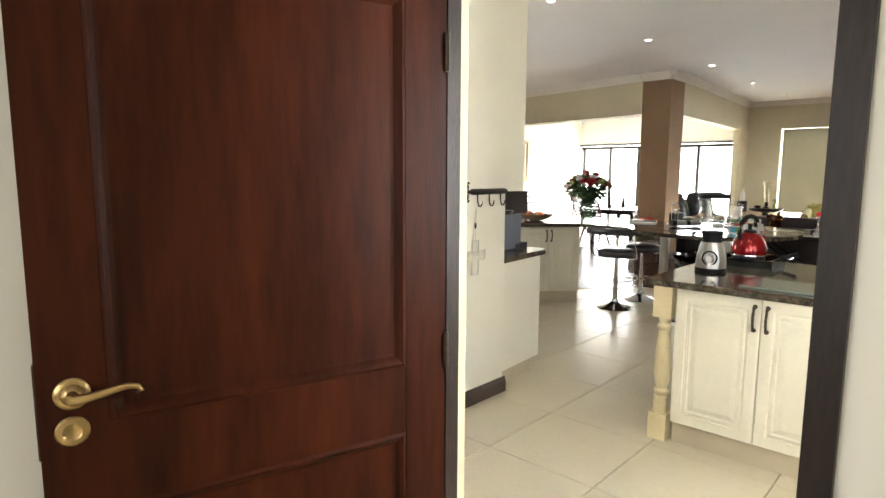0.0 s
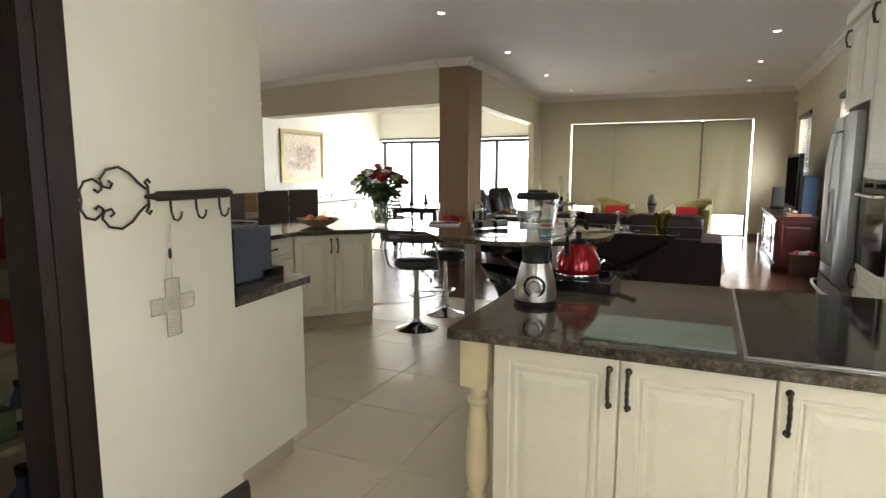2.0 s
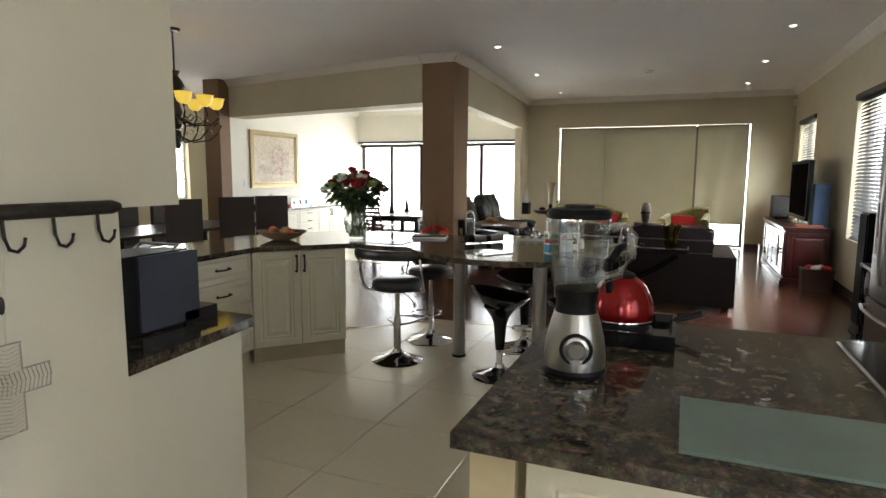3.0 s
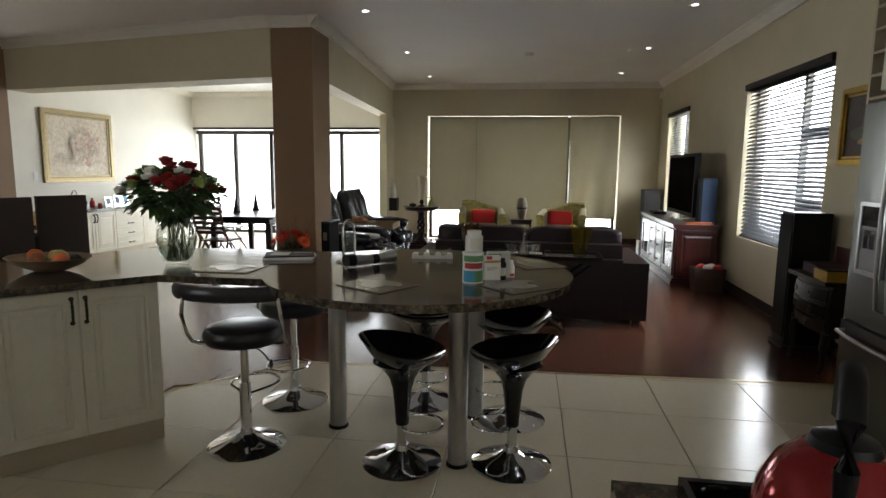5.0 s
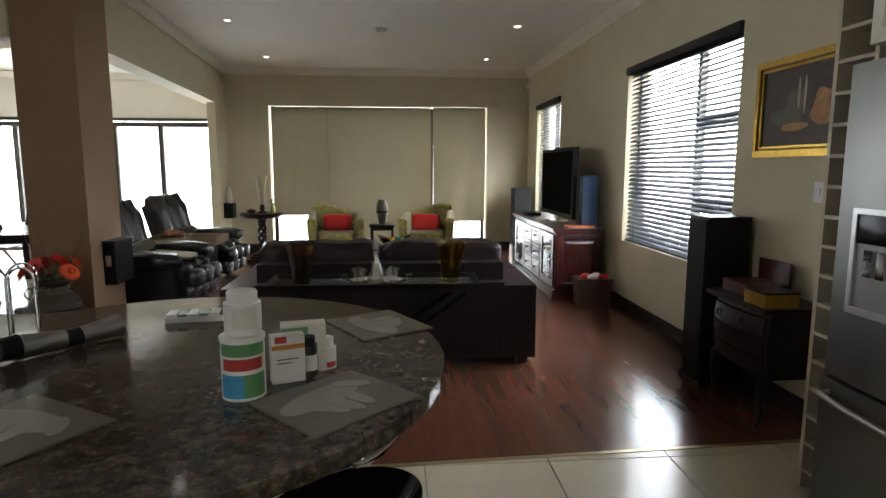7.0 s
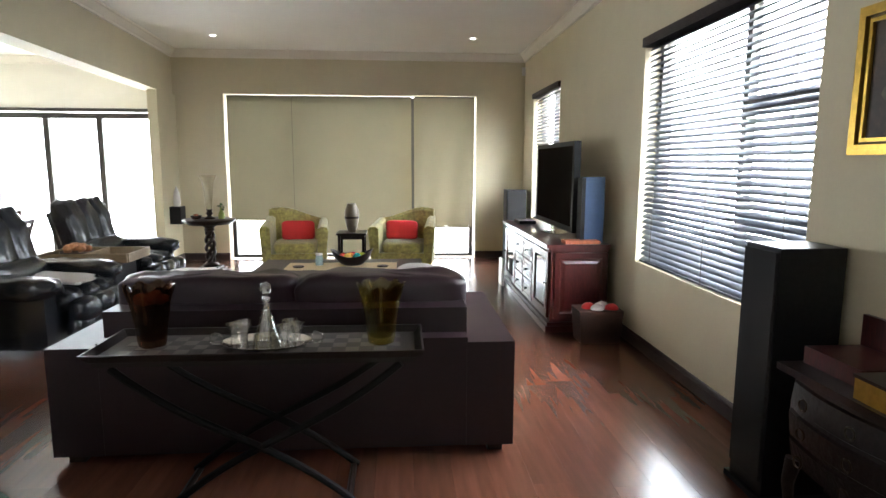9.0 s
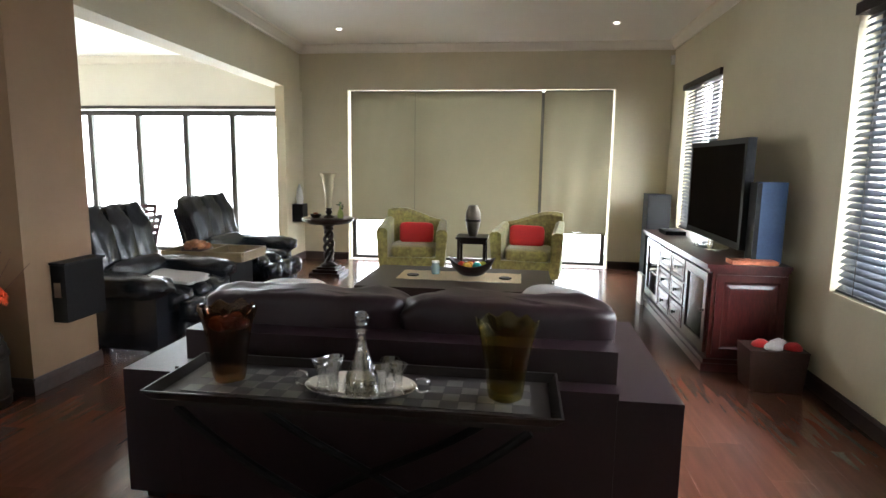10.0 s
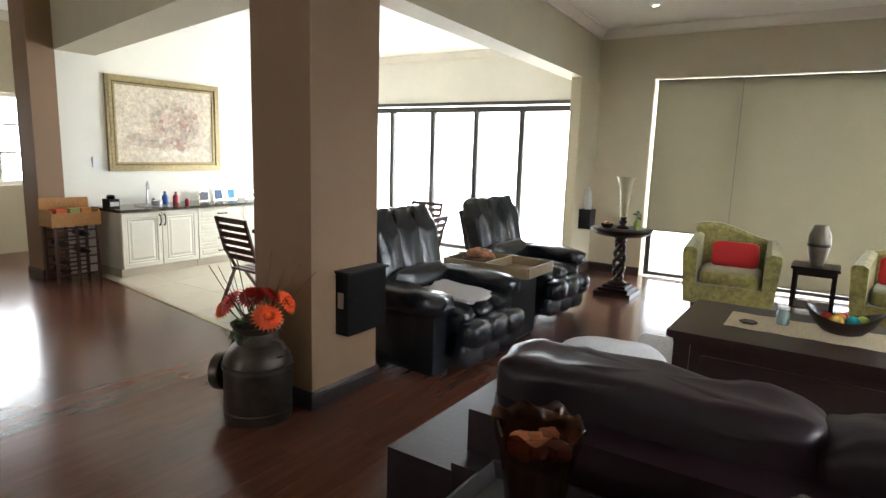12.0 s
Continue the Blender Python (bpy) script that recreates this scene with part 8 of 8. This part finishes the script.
fbw = thing("flower_bowl", pose(-6.28, 7.62, 0.7805), "dark footed bowl of dried flowers", "flower bowl")
bm = B()
lathe(bm, [(0.09, 0), (0.09, 0.015), (0.025, 0.04), (0.03, 0.09), (0.12, 0.13), (0.17, 0.20), (0.16, 0.20), (0.10, 0.14)], 24)
part("bowl", bm, M_EBONY, fbw, smooth=True)
rr = random.Random(8)
for k in range(16):
    a, d = k * 2.4, 0.17 * math.sqrt(k / 16)
    bm = B()
    rose(bm, (d * math.cos(a), d * math.sin(a), 0.27 - 0.9 * d * d), 0.055, rr)
    part("dried_bloom", bm, (M_POTP, M_BREAD, M_OLDGOLD, M_ROSE)[k % 4], fbw)
chn = thing("chandelier", pose(-6.2, 7.55, CEIL) @ Matrix.Diagonal((1.3, 1.3, 1.1, 1)), "wrought iron chandelier with amber glass shades", "chandelier")
bm = B()
tube(bm, [(0, 0, 0), (0, 0, -0.45)], 0.008, 8)
lathe(bm, [(0.06, -0.03), (0.07, -0.001)], 16)
part("rod", bm, M_IRON, chn)
bm = B()
lathe(bm, [(0.02, -1.08), (0.05, -1.03), (0.03, -0.98), (0.06, -0.90), (0.035, -0.80), (0.05, -0.70), (0.09, -0.62), (0.06, -0.55), (0.03, -0.50), (0.05, -0.45)], 20)
part("stem", bm, M_IRON, chn, smooth=True)
bm = B()
lathe(bm, [(0.008, -1.30), (0.03, -1.26), (0.018, -1.22), (0.045, -1.16), (0.03, -1.09)], 16)
part("pendant", bm, M_IRON, chn, smooth=True)
M_SHADE = material("amber_shade", (0.80, 0.55, 0.08), 0.35, emission=1.0)
for k in range(8):
    a = 2 * math.pi * k / 8 + 0.2
    R = 0.36 if k % 2 else 0.30
    o = (math.cos(a), math.sin(a))
    bm = B()
    tube(bm, [(o[0] * r * R, o[1] * r * R, z) for r, z in ((0.1, -0.95), (0.45, -1.03), (0.85, -1.02), (1.08, -0.93), (1.02, -0.86), (0.98, -0.84))], 0.009, 8)
    tube(bm, [(o[0] * r * R, o[1] * r * R, z) for r, z in ((0.3, -0.99), (0.5, -0.92), (0.62, -0.96), (0.5, -0.99))], 0.005, 6)
    part("arm", bm, M_IRON, chn, smooth=True)
    bm = B()
    tube(bm, [(o[0] * r * R, o[1] * r * R, z) for r, z in ((0.1, -1.16), (0.4, -1.22), (0.8, -1.19), (1.05, -1.10), (1.12, -1.02), (1.0, -0.99), (0.92, -1.04))], 0.008, 8)
    part("scroll", bm, M_IRON, chn, smooth=True)
    bm = B()
    lathe(bm, [(0.025, -0.84), (0.055, -0.815), (0.068, -0.77), (0.072, -0.735), (0.085, -0.72), (0.078, -0.72), (0.06, -0.77), (0.03, -0.82)], 18, (o[0] * R, o[1] * R, 0))
    part("shade", bm, M_SHADE, chn, "glowing amber glass bell shade", smooth=True)
    for j in range(3):
        bm = B()
        r = R * (1.08, 0.85, 0.5)[j]
        z = (-0.98, -1.06, -1.08)[j]
        blob(bm, (o[0] * r, o[1] * r, z - 0.03), 0.012, 0.012, 0.026, 6, 4)
        part("crystal", bm, M_CRYSTAL, chn)

# ---- floor pieces ----
def joint_y(x):
    """Where the tiles give way to planks."""
    return 7.61 + 0.045 * (x + 1.0) if x > -2.75 else 7.531 + (x + 2.75) * 1.15


def dining_y(x):
    """Where the planks give way to the dining room tiles."""
    return 10.64 - 0.13 * (x - COL[0])


def piece_mesh(name, w, d, h, mat, ch=0.0025):
    bm = B()
    a = [(0, 0), (w, 0), (w, d), (0, d)]
    b = [(ch, ch), (w - ch, ch), (w - ch, d - ch), (ch, d - ch)]
    lo = [bm.verts.new((x, y, -h)) for x, y in a]
    mi = [bm.verts.new((x, y, -ch)) for x, y in a]
    hi = [bm.verts.new((x, y, 0)) for x, y in b]
    for i in range(4):
        j = (i + 1) % 4
        bm.faces.new((lo[i], lo[j], mi[j], mi[i]))
        bm.faces.new((mi[i], mi[j], hi[j], hi[i]))
    bm.faces.new(hi)
    return flush(name, bm, mat)


def clipped_piece(name, x0, x1, y0, y1, mat, keep):
    """A piece cut along the joint; keep(x, y) is over 0 on the side that stays."""
    pts = [(x0, y0), (x1, y0), (x1, y1), (x0, y1)]
    out = []
    for i in range(4):
        p, q = pts[i], pts[(i + 1) % 4]
        kp, kq = keep(*p), keep(*q)
        if kp >= 0:
            out.append(p)
        if kp * kq < 0:
            f = kp / (kp - kq)
            out.append((p[0] + (q[0] - p[0]) * f, p[1] + (q[1] - p[1]) * f))
    if len(out) < 3:
        return None
    bm = B()
    prism(bm, out, -0.012, 0.0)
    return flush(name, bm, mat)


floor_ob = bpy.data.objects["floor"]
TW = 0.642
tile_whole = piece_mesh("tile", TW - 0.005, TW - 0.005, 0.012, M_TILE)


def lay_tiles(x0, x1, y0, y1, ox, oy, keep):
    for i in range(int((x0 - ox) // TW), int((x1 - ox) // TW) + 1):
        for j in range(int((y0 - oy) // TW), int((y1 - oy) // TW) + 1):
            px, py = ox + i * TW, oy + j * TW
            qx, qy = px + TW - 0.005, py + TW - 0.005
            cx0, cx1, cy0, cy1 = max(px, x0), min(qx, x1), max(py, y0), min(qy, y1)
            if cx1 - cx0 < 0.01 or cy1 - cy0 < 0.01:
                continue
            ks = [keep(x, y) for x in (cx0, cx1) for y in (cy0, cy1)]
            if max(ks) <= 0:
                continue
            whole = min(ks) >= 0 and (cx0, cx1, cy0, cy1) == (px, qx, py, qy)
            me = tile_whole if whole else clipped_piece("tile", cx0, cx1, cy0, cy1, M_TILE, keep)
            if me is None:
                continue
            ob = new("tile", me)
            if whole:
                ob.location = (px, py, 0)
            ob.parent = floor_ob


lay_tiles(-5.2, EAST, -2.0, 7.9, -0.135, 6.96 - TW * 10, lambda x, y: joint_y(x) - 0.006 - y)
lay_tiles(WEST, -4.09, 10.6, NORTH, -7.9, 10.9, lambda x, y: y - dining_y(x) - 0.006)

PW, PL = 0.19, 1.38
plank_whole = piece_mesh("plank", PW - 0.0003, PL - 0.0003, 0.012, M_PLANK, 0.0005)
far = B()
count = 0
rnd = random.Random(5)
for i in range(int((-10.5) // PW), int(EAST // PW) + 1):
    off = rnd.random() * PL
    x0, x1 = max(i * PW, -10.5), min(i * PW + PW - 0.0003, EAST)
    if x1 - x0 < 0.02:
        continue
    edge = -4.09

    def foot(x, y):
        return max(y, joint_y(x) + 0.006) if x > -5.2 else y

    def head(x, y):
        return min(y, NORTH if x0 >= edge else dining_y(x) - 0.006)
    for j in range(0, 13):
        y0, y1 = 3.2 + off - PL + j * PL, 3.2 + off + j * PL - 0.0003
        pts = [(x0, foot(x0, y0)), (x1, foot(x1, y0)), (x1, head(x1, y1)), (x0, head(x0, y1))]
        if pts[3][1] - pts[0][1] < 0.01 or pts[2][1] - pts[1][1] < 0.01:
            continue
        if x0 > -4.3 and count < 290:
            whole = pts[0][1] == pts[1][1] == y0 and pts[2][1] == pts[3][1] == y1 and abs(x1 - x0 - PW) < 0.003
            if whole:
                ob = new("plank", plank_whole)
                ob.location = (x0, y0, 0)
            else:
                bm = B()
                prism(bm, pts, -0.012, 0.0)
                ob = new("plank", flush("plank", bm, M_PLANK))
            ob.parent = floor_ob
            count += 1
        else:
            prism(far, pts, -0.012, 0)
far_ob = new("plank_field", flush("plank_field", far, M_PLANK_FIELD))
far_ob.parent = floor_ob
tagged(far_ob, kind="stuff")
M_STRIP = material("brass_strip", (0.45, 0.36, 0.2), 0.35, metal=0.8, grain=0.1)
bm = B()
for (ax, bx) in ((-5.2, -2.75), (-2.75, EAST)):
    ay, by = joint_y(ax + 1e-6), joint_y(bx)
    vs = prism(bm, [(ax, ay - 0.014), (bx, by - 0.014), (bx, by + 0.014), (ax, ay + 0.014)], -0.01, 0.004)
structure("trim_floor", bm, M_STRIP, "thin metal strip between tiles and planks", "trim")
bm = B()
prism(bm, [(WEST, dining_y(WEST) - 0.016), (-4.06, dining_y(-4.06) - 0.016), (-4.06, dining_y(-4.06) + 0.016), (WEST, dining_y(WEST) + 0.016)], -0.01, 0.005)
structure("trim_dining", bm, M_STRIP, "brass floor strip at the dining room", "trim")
